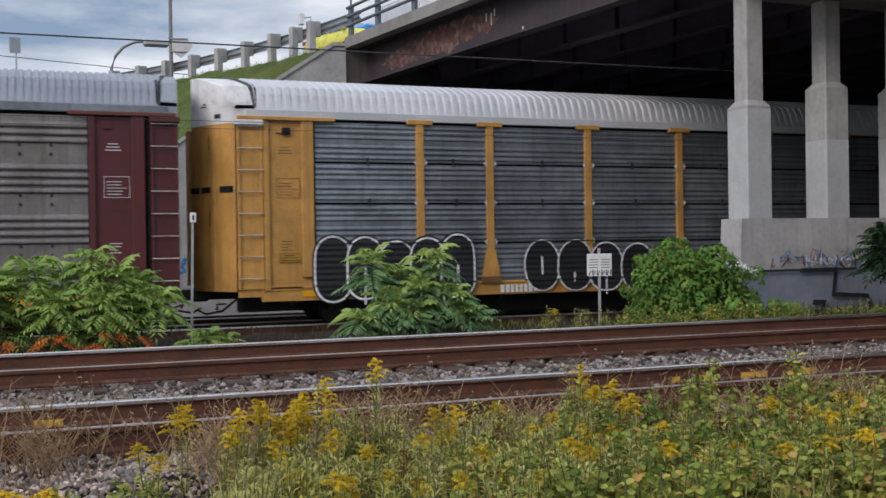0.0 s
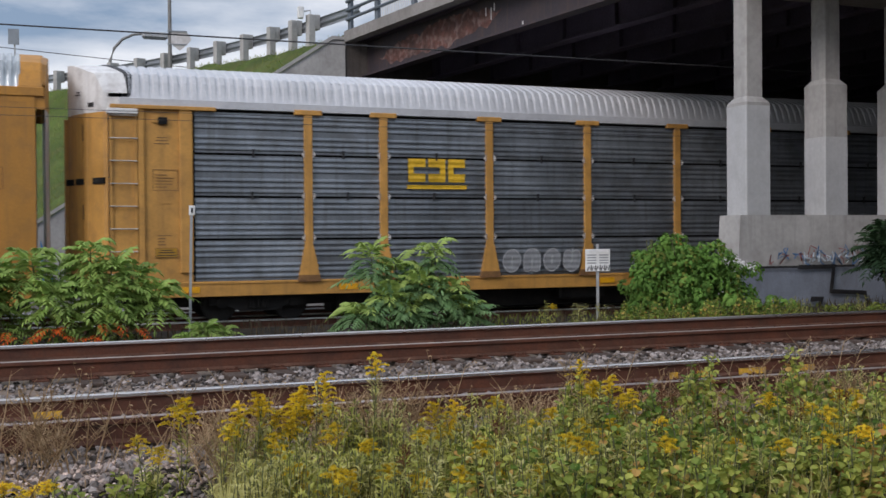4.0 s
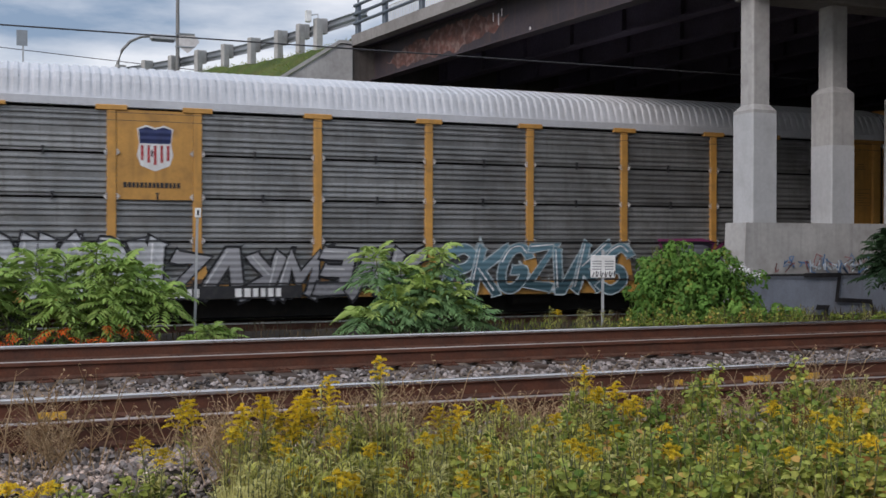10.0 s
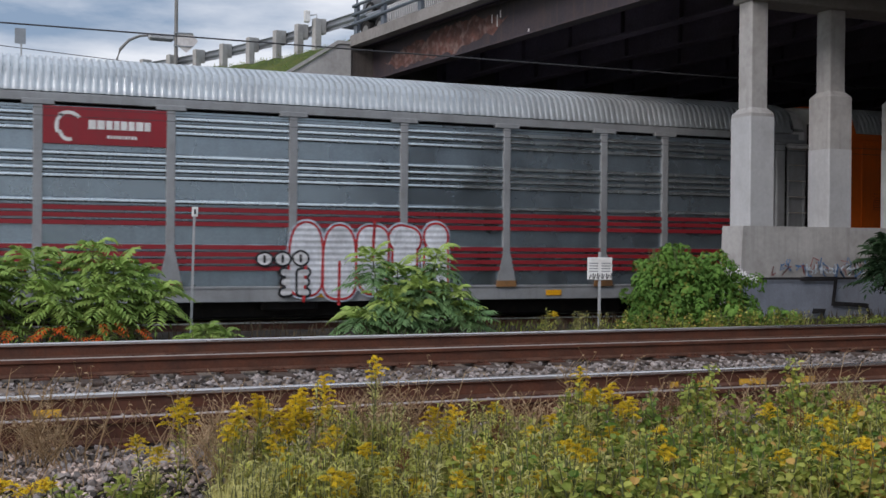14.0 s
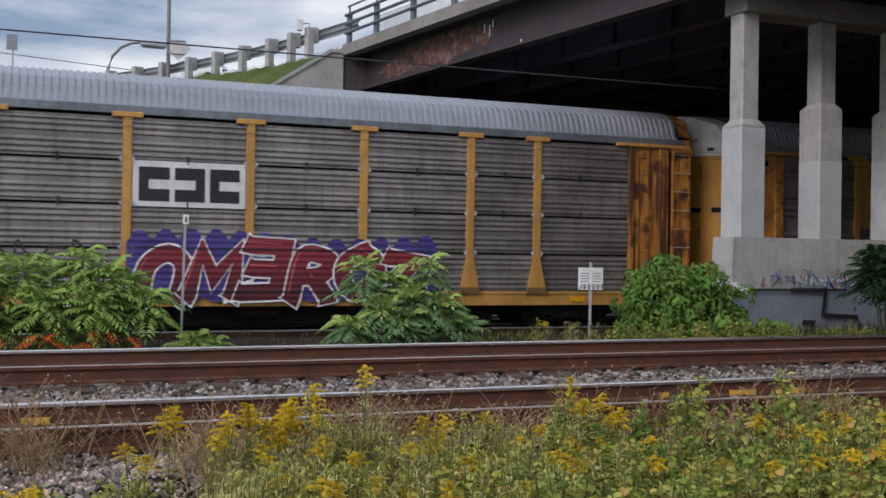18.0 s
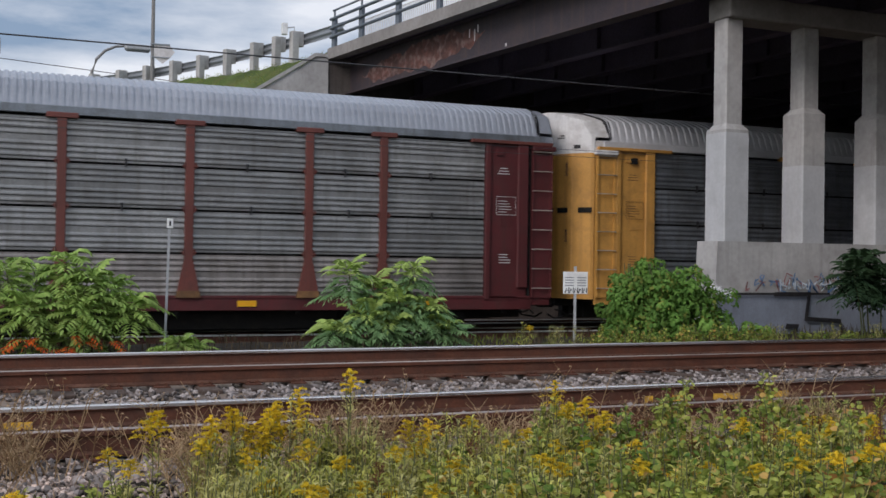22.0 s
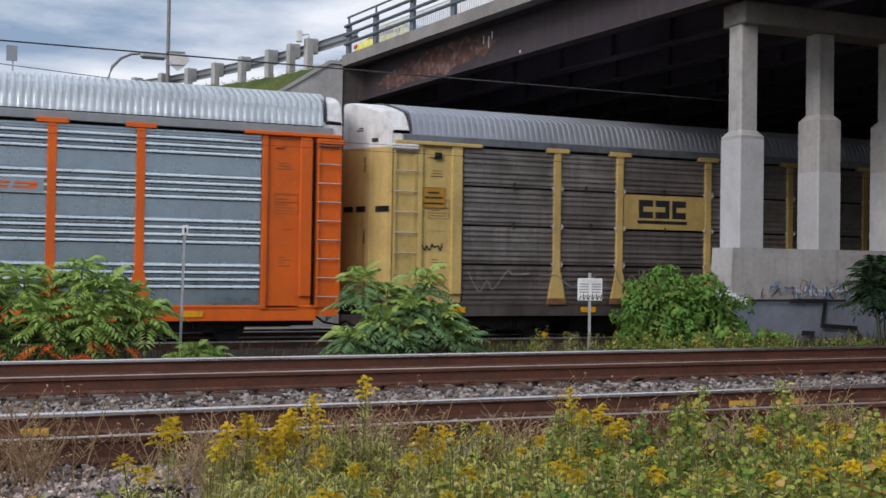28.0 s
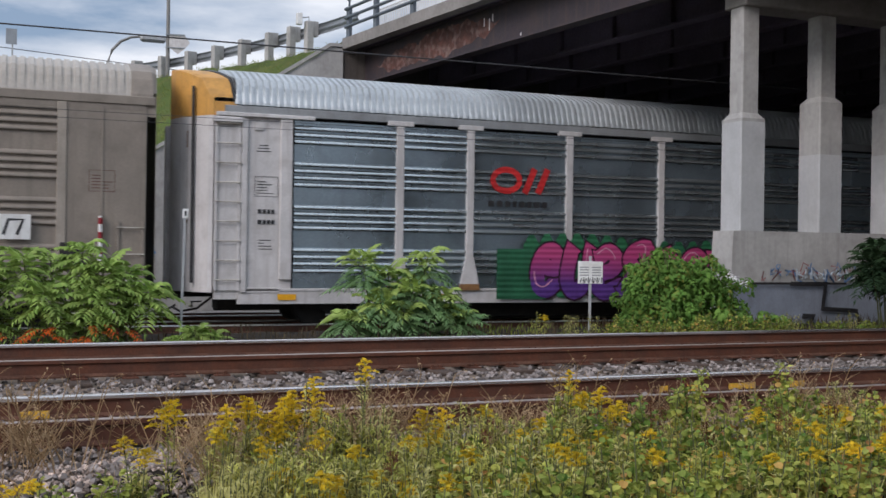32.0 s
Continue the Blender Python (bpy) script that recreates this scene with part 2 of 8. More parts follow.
END_STREAK = paint("rust_streaked_end_sheet", (0.36, 0.33, 0.3), 0.55, 0.2, 0.2, 1.0, 20, 0.05, 1.0, (0.1, 0.045, 0.03), 0.5)
WHITE = paint("white_paint", (0.72, 0.72, 0.7), 0.55, 0.0, 0.08, 1.5, 20, 0.04, 0.35, (0.25, 0.2, 0.15), 0.25)
RED = paint("dark_red_paint", (0.25, 0.01, 0.017), 0.5, 0.0, 0.12, 1.0, 20, 0.03, 0.2, (0.12, 0.04, 0.04), 0.2)
DARK = paint("black_running_gear", (0.022, 0.02, 0.019), 0.7, 0.2, 0.3, 2.0, 25, 0.1, 0, (0.06, 0.045, 0.035), 0.4)
BLACK = paint("black_paint", (0.016, 0.016, 0.018), 0.55, 0.0, 0.2, 3.0, 25, 0.03)
INSIDE = paint("dark_inside", (0.012, 0.012, 0.012), 0.9, 0.0, 0.2, 2.0, 25, 0.02)
REFLECT = paint("yellow_reflector", (0.75, 0.36, 0.01), 0.35, 0.0, 0.1, 4.0, 25, 0.02, 0, (0.3, 0.2, 0.05), 0.15)
RAIL_SIDE = paint("rusty_rail_steel", (0.092, 0.03, 0.014), 0.75, 0.1, 0.35, 3.0, 35, 0.2, 0, (0.1, 0.05, 0.03), 0.4)
RAIL_DULL = paint("brown_filmed_rail_head", (0.36, 0.3, 0.27), 0.42, 0.55, 0.15, 3.0, 60, 0.04, 0, (0.16, 0.09, 0.06), 0.5, stretch=(0.1, 1, 1))
# pale, hardly metallic: skylight on the far rail heads is put into the colour
RAIL_GLINT = paint("worn_far_rail_head", (0.62, 0.6, 0.57), 0.5, 0.2, 0.1, 3.0, 60, 0.02, 0, (0.3, 0.25, 0.22), 0.2, stretch=(0.1, 1, 1))
RAIL_TOP = paint("polished_rail_head", (0.62, 0.585, 0.565), 0.28, 0.9, 0.08, 3.0, 60, 0.02, 0, (0.3, 0.25, 0.22), 0.15, stretch=(0.1, 1, 1))
RUST_FOOT = paint("orange_rust_scale", (0.1, 0.05, 0.034), 0.85, 0.0, 0.4, 3.0, 40, 0.3, 0, (0.06, 0.03, 0.02), 0.6)
RUST = paint("rusted_iron", (0.11, 0.048, 0.032), 0.85, 0.0, 0.35, 6.0, 50, 0.3, 0, (0.05, 0.03, 0.02), 0.4)
TIE = paint("old_creosoted_timber", (0.07, 0.05, 0.04), 0.85, 0.0, 0.3, 2.5, 30, 0.3, 0, (0.15, 0.12, 0.1), 0.4, 0.2, stretch=(4, 1, 1))
STONE = paint("crushed_ballast_stone", (0.215, 0.188, 0.174), 0.85, 0.0, 0.2, 9.0, 60, 0.3, 0, (0.1, 0.07, 0.05), 0.45, 0.0, 0.85)
SOIL = paint("gravelly_ground", (0.16, 0.122, 0.095), 0.95, 0.0, 0.35, 0.8, 14, 0.6, 0, (0.09, 0.075, 0.05), 0.6)
GRASS_SOIL = paint("grassy_bank_soil", (0.07, 0.1, 0.025), 0.95, 0.0, 0.4, 0.5, 9, 0.8, 0, (0.12, 0.11, 0.04), 0.6)
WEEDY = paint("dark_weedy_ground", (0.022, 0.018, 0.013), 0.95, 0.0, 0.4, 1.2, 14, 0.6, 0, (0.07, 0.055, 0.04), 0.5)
GRAVEL = paint("brown_gravel", (0.43, 0.34, 0.29), 0.9, 0.0, 0.2, 9.0, 60, 0.3, 0, (0.07, 0.045, 0.03), 0.5, 0.0, 0.8)
# bed and ballast colours kept near black: the train's shade is in them
SHADED_BED = paint("oil_stained_track_bed", (0.012, 0.011, 0.01), 0.98, 0.0, 0.3, 1.0, 18, 0.5)
SHADED_STONE = paint("oil_stained_ballast", (0.018, 0.016, 0.015), 0.95, 0.0, 0.2, 9.0, 60, 0.3, 0, (0.04, 0.03, 0.025), 0.4, 0.0, 0.5)
CONCRETE = paint("weathered_concrete", (0.405, 0.395, 0.378), 0.85, 0.0, 0.14, 0.8, 9, 0.15, 0.3, (0.15, 0.135, 0.12), 0.36)
CONCRETE_B = paint("bridge_edge_concrete", (0.245, 0.23, 0.215), 0.85, 0.0, 0.16, 0.7, 9, 0.15, 0.25, (0.15, 0.13, 0.11), 0.45)
COVER = paint("pale_grey_cover_paint", (0.45, 0.455, 0.455), 0.8, 0.0, 0.1, 0.9, 12, 0.1, 0.15, (0.25, 0.24, 0.23), 0.3)
BLUE_GREY = paint("blue_grey_cover_paint", (0.2, 0.225, 0.27), 0.75, 0.0, 0.12, 1.5, 22, 0.05, 0.3, (0.12, 0.12, 0.13), 0.35)
GIRDER = paint("dark_girder_paint", (0.042, 0.033, 0.04), 0.7, 0.1, 0.25, 0.6, 15, 0.1, 0.5, (0.1, 0.06, 0.045), 0.35)
DECK_SHADE = paint("sooty_underside", (0.12, 0.1, 0.135), 0.9, 0.0, 0.25, 0.6, 15, 0.1)
GIRDER_RUST = paint("peeling_rusted_girder", (0.1, 0.043, 0.034), 0.8, 0.0, 0.6, 1.6, 7, 0.3, 0.0, (0.21, 0.145, 0.125), 1.1)
STEEL_BLUE = paint("blue_grey_rail_paint", (0.12, 0.145, 0.17), 0.5, 0.3, 0.12, 2.0, 25, 0.04, 0.2, (0.1, 0.09, 0.08), 0.2)
GUARD = paint("galvanised_guardrail", (0.3, 0.32, 0.34), 0.45, 0.6, 0.12, 2.0, 25, 0.04, 0.1, (0.15, 0.14, 0.13), 0.2)
ASPHALT = paint("asphalt", (0.05, 0.05, 0.052), 0.9, 0.0, 0.2, 1.0, 40, 0.3)
CABLE = paint("weathered_cable_sheath", (0.035, 0.035, 0.038), 0.6, 0.0, 0.1)
POLE_DARK = paint("dull_lamp_post_paint", (0.2, 0.195, 0.185), 0.6, 0.2, 0.12, 2.0, 25, 0.05, 0.2, (0.12, 0.1, 0.08), 0.3)
POLE = paint("galvanised_post", (0.42, 0.43, 0.44), 0.5, 0.4, 0.1, 3.0, 30, 0.05, 0.2, (0.2, 0.16, 0.12), 0.3)
YMARK = paint("yellow_rail_marking", (0.6, 0.34, 0.03), 0.7, 0.0, 0.3, 9.0, 40, 0.1, 0, (0.15, 0.08, 0.03), 0.7)
SUMAC = leafy("sumac_leaf", (0.19, 0.31, 0.065), (0.4, 0.5, 0.14))
# darker copy of the sumac green, with the lower leaves' shade in its colour
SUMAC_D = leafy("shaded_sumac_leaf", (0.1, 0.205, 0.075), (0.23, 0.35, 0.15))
SUMAC_RED = leafy("red_autumn_leaf", (0.6, 0.06, 0.015), (0.75, 0.24, 0.03))
VINE = leafy("vine_leaf", (0.065, 0.165, 0.028), (0.2, 0.34, 0.068))
VINE_D = leafy("dark_tree_leaf", (0.02, 0.045, 0.02), (0.04, 0.075, 0.03))
HERB = leafy("herb_leaf", (0.22, 0.255, 0.04), (0.58, 0.53, 0.135))
HERB_PALE = leafy("pale_grey_green_leaf", (0.4, 0.38, 0.11), (0.66, 0.6, 0.25))
ROUND_LEAF = leafy("bramble_leaf", (0.07, 0.16, 0.025), (0.5, 0.5, 0.11))
AUTUMN = leafy("turning_leaf", (0.46, 0.2, 0.07), (0.6, 0.46, 0.12))
GOLD = leafy("goldenrod_flower", (0.64, 0.45, 0.015), (0.92, 0.68, 0.06), 0.7)
DOCK = leafy("brown_seed_head", (0.1, 0.035, 0.02), (0.24, 0.1, 0.05), 0.8)
DRY = leafy("dry_stalk", (0.26, 0.165, 0.085), (0.56, 0.41, 0.25), 0.8)
DRY_BROWN = leafy("brown_weed_stalk", (0.05, 0.04, 0.026), (0.13, 0.097, 0.06), 0.8)
GRASS = leafy("bank_grass", (0.1, 0.145, 0.02), (0.25, 0.27, 0.06))
STEM = paint("green_brown_stem", (0.1, 0.11, 0.04), 0.7, 0.0, 0.2)
GLASS = paint("dark_car_glass", (0.045, 0.05, 0.06), 0.08, 0.0, 0.05, 1, 10, 0)
CAR_GREY = paint("metallic_grey_car_paint", (0.1, 0.103, 0.107), 0.45, 0.0, 0.04, 1, 10, 0)
CAR_BLACK = paint("black_car_paint", (0.03, 0.032, 0.036), 0.25, 0.2, 0.04, 1, 10, 0)
CAR_WHITE = paint("white_car_paint", (0.75, 0.76, 0.78), 0.25, 0.0, 0.04, 1, 10, 0)
CAR_BLUE = paint("blue_car_paint", (0.03, 0.28, 0.68), 0.3, 0.0, 0.04, 1, 10, 0)
CAR_YELLOW = paint("yellow_car_paint", (0.72, 0.68, 0.1), 0.3, 0.0, 0.04, 1, 10, 0)
TAIL = paint("red_tail_lamp", (0.5, 0.015, 0.02), 0.2, 0.0, 0.04, 1, 10, 0)
TYRE = paint("black_rubber", (0.02, 0.02, 0.02), 0.85, 0.0, 0.1)
CHROME = paint("chrome", (0.7, 0.7, 0.72), 0.15, 1.0, 0.03, 1, 10, 0)

NOTICE_YELLOW = paint("dark_yellow_notice_paint", (0.42, 0.22, 0.012), 0.5, 0.0, 0.15, 4.0, 25, 0.02, 0.2, (0.2, 0.1, 0.03), 0.3)
NOTICE = paint("faded_stencil_paint", (0.16, 0.09, 0.035), 0.6, 0.0, 0.3, 3.0)
SPRAY = {}


def spray(color, upper=None, z0=0.9, z1=1.9):
    """Spray-can paint of one colour, or of two that fade into one another up the side."""
    key = (color, upper, z0, z1)
    if key not in SPRAY:
        m = paint("spray_paint", color, 0.6, 0.0, 0.22, 1.5, 12, 0.02, 0.3, tuple(c * 0.45 for c in color), 0.35)
        n, l = m.node_tree.nodes, m.node_tree.links
        co, bp = n.new("ShaderNodeTexCoord"), n.new("ShaderNodeBump")
        # the paint follows the corrugation of the sheet under it
        wave = n.new("ShaderNodeTexWave")
        wave.bands_direction = "Z"
        wave.inputs["Scale"].default_value = 2.2
        bp.inputs["Strength"].default_value, bp.inputs["Distance"].default_value = 0.3, 0.04
        l.new(co.outputs["Object"], wave.inputs["Vector"])
        l.new(wave.outputs["Fac"], bp.inputs["Height"])
        b = n["Principled BSDF"]
        l.new(bp.outputs[0], b.inputs["Normal"])
        if upper:
            sep, fade, mix = n.new("ShaderNodeSeparateXYZ"), n.new("ShaderNodeMapRange"), n.new("ShaderNodeMixRGB")
            was = b.inputs["Base Color"].links[0].from_socket
            fade.inputs[1].default_value, fade.inputs[2].default_value = z0, z1
            mix.inputs[2].default_value = (*upper, 1)
            l.new(co.outputs["Object"], sep.inputs[0]), l.new(sep.outputs["Z"], fade.inputs[0])
            l.new(fade.outputs[0], mix.inputs[0]), l.new(was, mix.inputs[1]), l.new(mix.outputs[0], b.inputs["Base Color"])
        SPRAY[key] = m
    return SPRAY[key]


# ---- mesh helpers ----


class Build:
    """Collects vertices and faces of one mesh."""

    def __init__(self):
        self.v, self.f = [], []

    def poly(self, pts):
        k = len(self.v)
        self.v += [tuple(p) for p in pts]
        self.f.append(tuple(range(k, k + len(pts))))

    def box(self, x0, x1, y0, y1, z0, z1, b=0.0):
        """A box, with its edges cut by b where b is given."""
        k = len(self.v)
        if b <= 0:
            self.v += [(x, y, z) for z in (z0, z1) for y in (y0, y1) for x in (x0, x1)]
            self.f += [tuple(k + i for i in q) for q in ((0, 2, 3, 1), (4, 5, 7, 6), (0, 1, 5, 4), (2, 6, 7, 3), (0, 4, 6, 2), (1, 3, 7, 5))]
            return
        ring = [(x0 + b, y0), (x1 - b, y0), (x1, y0 + b), (x1, y1 - b), (x1 - b, y1), (x0 + b, y1), (x0, y1 - b), (x0, y0 + b)]
        inner = [(x0 + b, y0 + b), (x1 - b, y0 + b), (x1 - b, y0 + b), (x1 - b, y1 - b), (x1 - b, y1 - b), (x0 + b, y1 - b), (x0 + b, y1 - b), (x0 + b, y0 + b)]
        for pts, z in ((inner, z0), (ring, z0 + b), (ring, z1 - b), (inner, z1)):
            self.v += [(x, y, z) for x, y in pts]
        for r in range(3):
            for i in range(8):
                j = (i + 1) % 8
                self.f.append((k + r * 8 + i, k + r * 8 + j, k + r * 8 + 8 + j, k + r * 8 + 8 + i))
        self.f.append(tuple(k + i for i in (7, 5, 3, 1)))
        self.f.append(tuple(k + 24 + i for i in (1, 3, 5, 7)))

    def prism(self, pts, axis, a, c):
        """A closed outline pushed along an axis from a to c; pts are the other two coordinates in order."""
        def at(p, s):
            return {"x": (s, p[0], p[1]), "y": (p[0], s, p[1]), "z": (p[0], p[1], s)}[axis]
        k, m = len(self.v), len(pts)
        self.v += [at(p, a) for p in pts] + [at(p, c) for p in pts]
        self.f.append(tuple(k + i for i in range(m)))
        self.f.append(tuple(k + m + i for i in reversed(range(m))))
        self.f += [(k + i, k + m + i, k + m + (i + 1) % m, k + (i + 1) % m) for i in range(m)]

    def tube(self, pts, r, sides=6, taper=None):
        """A round bar through the points; taper: its last radius."""
        pts = [Vector(p) for p in pts]
        k, m = len(self.v), len(pts)
        for i, p in enumerate(pts):
            d = (pts[min(i + 1, m - 1)] - pts[max(i - 1, 0)]).normalized()
            a = d.orthogonal().normalized() if abs(d.z) > 0.9 else d.cross(Vector((0, 0, 1))).normalized()
            c = d.cross(a)
            rr = r if taper is None else r + (taper - r) * i / max(m - 1, 1)
            self.v += [tuple(p + (a * math.cos(2 * math.pi * s / sides) + c * math.sin(2 * math.pi * s / sides)) * rr) for s in range(sides)]
        for i in range(m - 1):
            for s in range(sides):
                t = (s + 1) % sides
                self.f.append((k + i * sides + s, k + i * sides + t, k + (i + 1) * sides + t, k + (i + 1) * sides + s))
        self.f.append(tuple(k + s for s in reversed(range(sides))))
        self.f.append(tuple(k + (m - 1) * sides + s for s in range(sides)))

    def leaf(self, p, d, side, length, width, droop=0.2):
        """One blade: a folded, pointed leaf of four triangles."""
        p, d, side = Vector(p), Vector(d).normalized(), Vector(side).normalized()
        up = side.cross(d)
        mid = p + d * length * 0.45 + up * width * 0.12
        tip = p + d * length - Vector((0, 0, droop * length))
        k = len(self.v)
        self.v += [tuple(p), tuple(mid + side * width * 0.5 - up * width * 0.1), tuple(tip), tuple(mid - side * width * 0.5 - up * width * 0.1), tuple(mid)]
        self.f += [(k, k + 1, k + 4), (k + 1, k + 2, k + 4), (k + 2, k + 3, k + 4), (k + 3, k, k + 4)]

    def mesh(self, name, smooth=False):
        me = bpy.data.meshes.new(name)
        me.from_pydata(self.v, [], self.f)
        bm = bmesh.new()
        bm.from_mesh(me)
        if len(self.f) < 4000:
            bmesh.ops.recalc_face_normals(bm, faces=bm.faces)
        bm.to_mesh(me)
        bm.free()
        if smooth:
            me.polygons.foreach_set("use_smooth", [True] * len(me.polygons))
        return me


def part(name, build, material, parent=None, label="", at=(0, 0, 0)):
    """Links a Build, or a mesh that is shared, as one mesh object under a thing or a part."""
    me = build.mesh(name) if isinstance(build, Build) else build
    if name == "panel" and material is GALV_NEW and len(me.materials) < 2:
        # the crests of the ribs get a lighter colour: their sky highlight, painted in
        me.materials.append(None), me.materials.append(GALV_HIGHLIGHT)
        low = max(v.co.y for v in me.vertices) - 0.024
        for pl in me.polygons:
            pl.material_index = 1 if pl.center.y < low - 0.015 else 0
    ob = new(name, me)
    if not me.materials:
        me.materials.append(None)
    ob.material_slots[0].link = "OBJECT"
    ob.material_slots[0].material = material
    ob.parent, ob.location = parent, at
    return tagged(ob, label)


def thing(name, label, category, at=(0, 0, 0), group="", kind=""):
    ob = new(name)
    ob.empty_display_size = 0.2
    ob.location = at
    return tagged(ob, label, category, group, kind)


def boxed(x0, x1, y0, y1, z0, z1, b=0.0):
    q = Build()
    q.box(x0, x1, y0, y1, z0, z1, b)
    return q


MESHES = {}
KIND = ""               # alike pieces of different kinds of wagon are made apart


def shared(key, make):
    """A mesh made once and used by all alike pieces."""
    key = (key, KIND)
    if key not in MESHES:
        MESHES[key] = make().mesh(key[0].split(":")[0])
    return MESHES[key]

# ---- ground ----
# x runs along the tracks, y away from the camera; z = 0 lies just under the rail top of the far track
TRAIN_Y = 25.2          # near side of the cars
WALL_Y = 35.2           # abutment and wing wall
EDGE = Vector((10.3, 35.2))                      # the bridge's near edge at the abutment
SKEW = Vector((-math.sin(radians(13)), math.cos(radians(13))))      # along the bridge, away
ACROSS = Vector((SKEW.y, -SKEW.x))
BEND = [(EDGE.copy(), 13.0)]                      # the approach road's near edge, every metre, with its heading
for i in range(130):
    h = 13.0 + 1.15 * min(i + 0.5, 45)
    BEND.append((BEND[-1][0] + Vector((-math.sin(radians(h)), math.cos(radians(h)))), 13.0 + 1.15 * min(i + 1, 45)))


def approach(s, off):
    """A point s metres up the approach road and off metres in from its near edge, with the heading there."""
    if s < 0:
        return EDGE - SKEW * -s + ACROSS * off, 13.0
    i = min(int(s), 129)
    f = s - i
    p = BEND[i][0].lerp(BEND[i + 1][0], f)
    h = BEND[i][1] + (BEND[i + 1][1] - BEND[i][1]) * f
    return p + Vector((math.cos(radians(h)), math.sin(radians(h)))) * off, h


DECK_W = 34.0
ROAD_Z = 9.1


def wall_top(x):
    """Height of the sloping wing wall's top at x."""
    return 8.75 + min(0.0, (x - 9.9) * 0.66)


def ground_z(x, y):
    def ease(a, b, t):
        t = min(max(t, 0.0), 1.0)
        return a + (b - a) * t * t * (3 - 2 * t)
    if y < WALL_Y + 0.2:
        if y < 6.6:
            z = 0.28 + 0.05 * noise.noise((x * 0.7, y * 0.7, 0))
        elif y < 15.3:
            z = ease(0.28, 0.43, (y - 6.6) / 1.0)
        elif y < 19.2:
            z = 0.43
        else:
            z = ease(0.43, -0.2, (y - 19.2) / 2.4)
        return z + 0.03 * noise.noise((x * 1.7, y * 1.7, 3))
    p = Vector((x, y))
    q, h = min(BEND[:80:2], key=lambda b: (b[0].x - x) ** 2 + (b[0].y - y) ** 2)
    d = -(p - q).dot(Vector((math.cos(radians(h)), math.sin(radians(h)))))
    far = -d - DECK_W
    z = ROAD_Z - 0.12 - 0.72 * max(d, far, 0.0)
    # the verge swells in front of the guardrail further up the bank
    along = min(max((q - EDGE).length - 3.0, 0.0) / 7.0, 1.0)
    z += 0.42 * along * max(0.0, 1.0 - abs(d - 0.7) / 1.3)
    if y < WALL_Y + 1.2 and d > 0:
        z = min(z, wall_top(x) - 0.05)
    return max(z, -0.2) + (0.12 * noise.noise((x * 0.9, y * 0.9, 5)) if d > 0.3 else 0.0)


def spaced(*runs):
    out = []
    for a, b, n in runs:
        out += [a + (b - a) * i / n for i in range(n)]
    return out + [runs[-1][1]]


gx = spaced((-2500, -300, 4), (-300, -70, 6), (-70, -12, 24), (-12, 24, 100), (24, 70, 20), (70, 300, 6), (300, 2500, 4))
gy = spaced((-2500, -300, 4), (-300, -30, 6), (-30, 0, 10), (0, 16, 40), (16, 30, 28), (30, 35.3, 6)) + \
    spaced((35.45, 60, 50), (60, 90, 15), (90, 400, 8), (400, 3000, 4))
g = Build()
g.v = [(x, y, ground_z(x, y)) for y in gy for x in gx]
nx = len(gx)
g.f = [(j * nx + i, j * nx + i + 1, (j + 1) * nx + i + 1, (j + 1) * nx + i) for j in range(len(gy) - 1) for i in range(nx - 1)]
gm = g.mesh("ground", True)
gm.materials.append(SOIL), gm.materials.append(GRASS_SOIL), gm.materials.append(SHADED_BED), gm.materials.append(WEEDY)
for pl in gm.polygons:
    # index 3 before y = 7.5 also puts the shade between plants into the soil
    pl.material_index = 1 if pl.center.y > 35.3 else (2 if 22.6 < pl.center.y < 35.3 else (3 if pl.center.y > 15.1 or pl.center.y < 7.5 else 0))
ground = tagged(new("ground", gm), "gravelly railway ground with a grassy road bank", "ground", kind="structure")

# ---- tracks ----
RAIL = [(-0.076, 0), (0.076, 0), (0.076, 0.014), (0.014, 0.04), (0.01, 0.142), (0.038, 0.157), (0.038, 0.196), (-0.038, 0.196), (-0.038, 0.157), (-0.01, 0.142), (-0.014, 0.04), (-0.076, 0.014)]


def rail_mesh(x0, x1):
    q = Build()
    q.prism(RAIL, "x", x0, x1)
    return q


def head_mesh(x0, x1, gauge):
    """Running surface, with the worn inner face of the head where gauge is set."""
    q = Build()
    if gauge:
        q.prism([(-0.0405, 0.166), (-0.0405, 0.192), (-0.036, 0.2), (-0.034, 0.2), (-0.034, 0.166)], "x", x0, x1)
    q.prism([(-0.036, 0.196), (0.036, 0.196), (0.03, 0.203), (-0.03, 0.203)], "x", x0, x1)
    return q


def foot_mesh(x0, x1):
    """Thin rust scale on the rail foot."""
    q = Build()
    for e in (-1, 1):
        q.prism([(e * 0.0775, 0.006), (e * 0.0775, 0.0165), (e * 0.018, 0.041), (e * 0.016, 0.034)], "x", x0, x1)
    return q


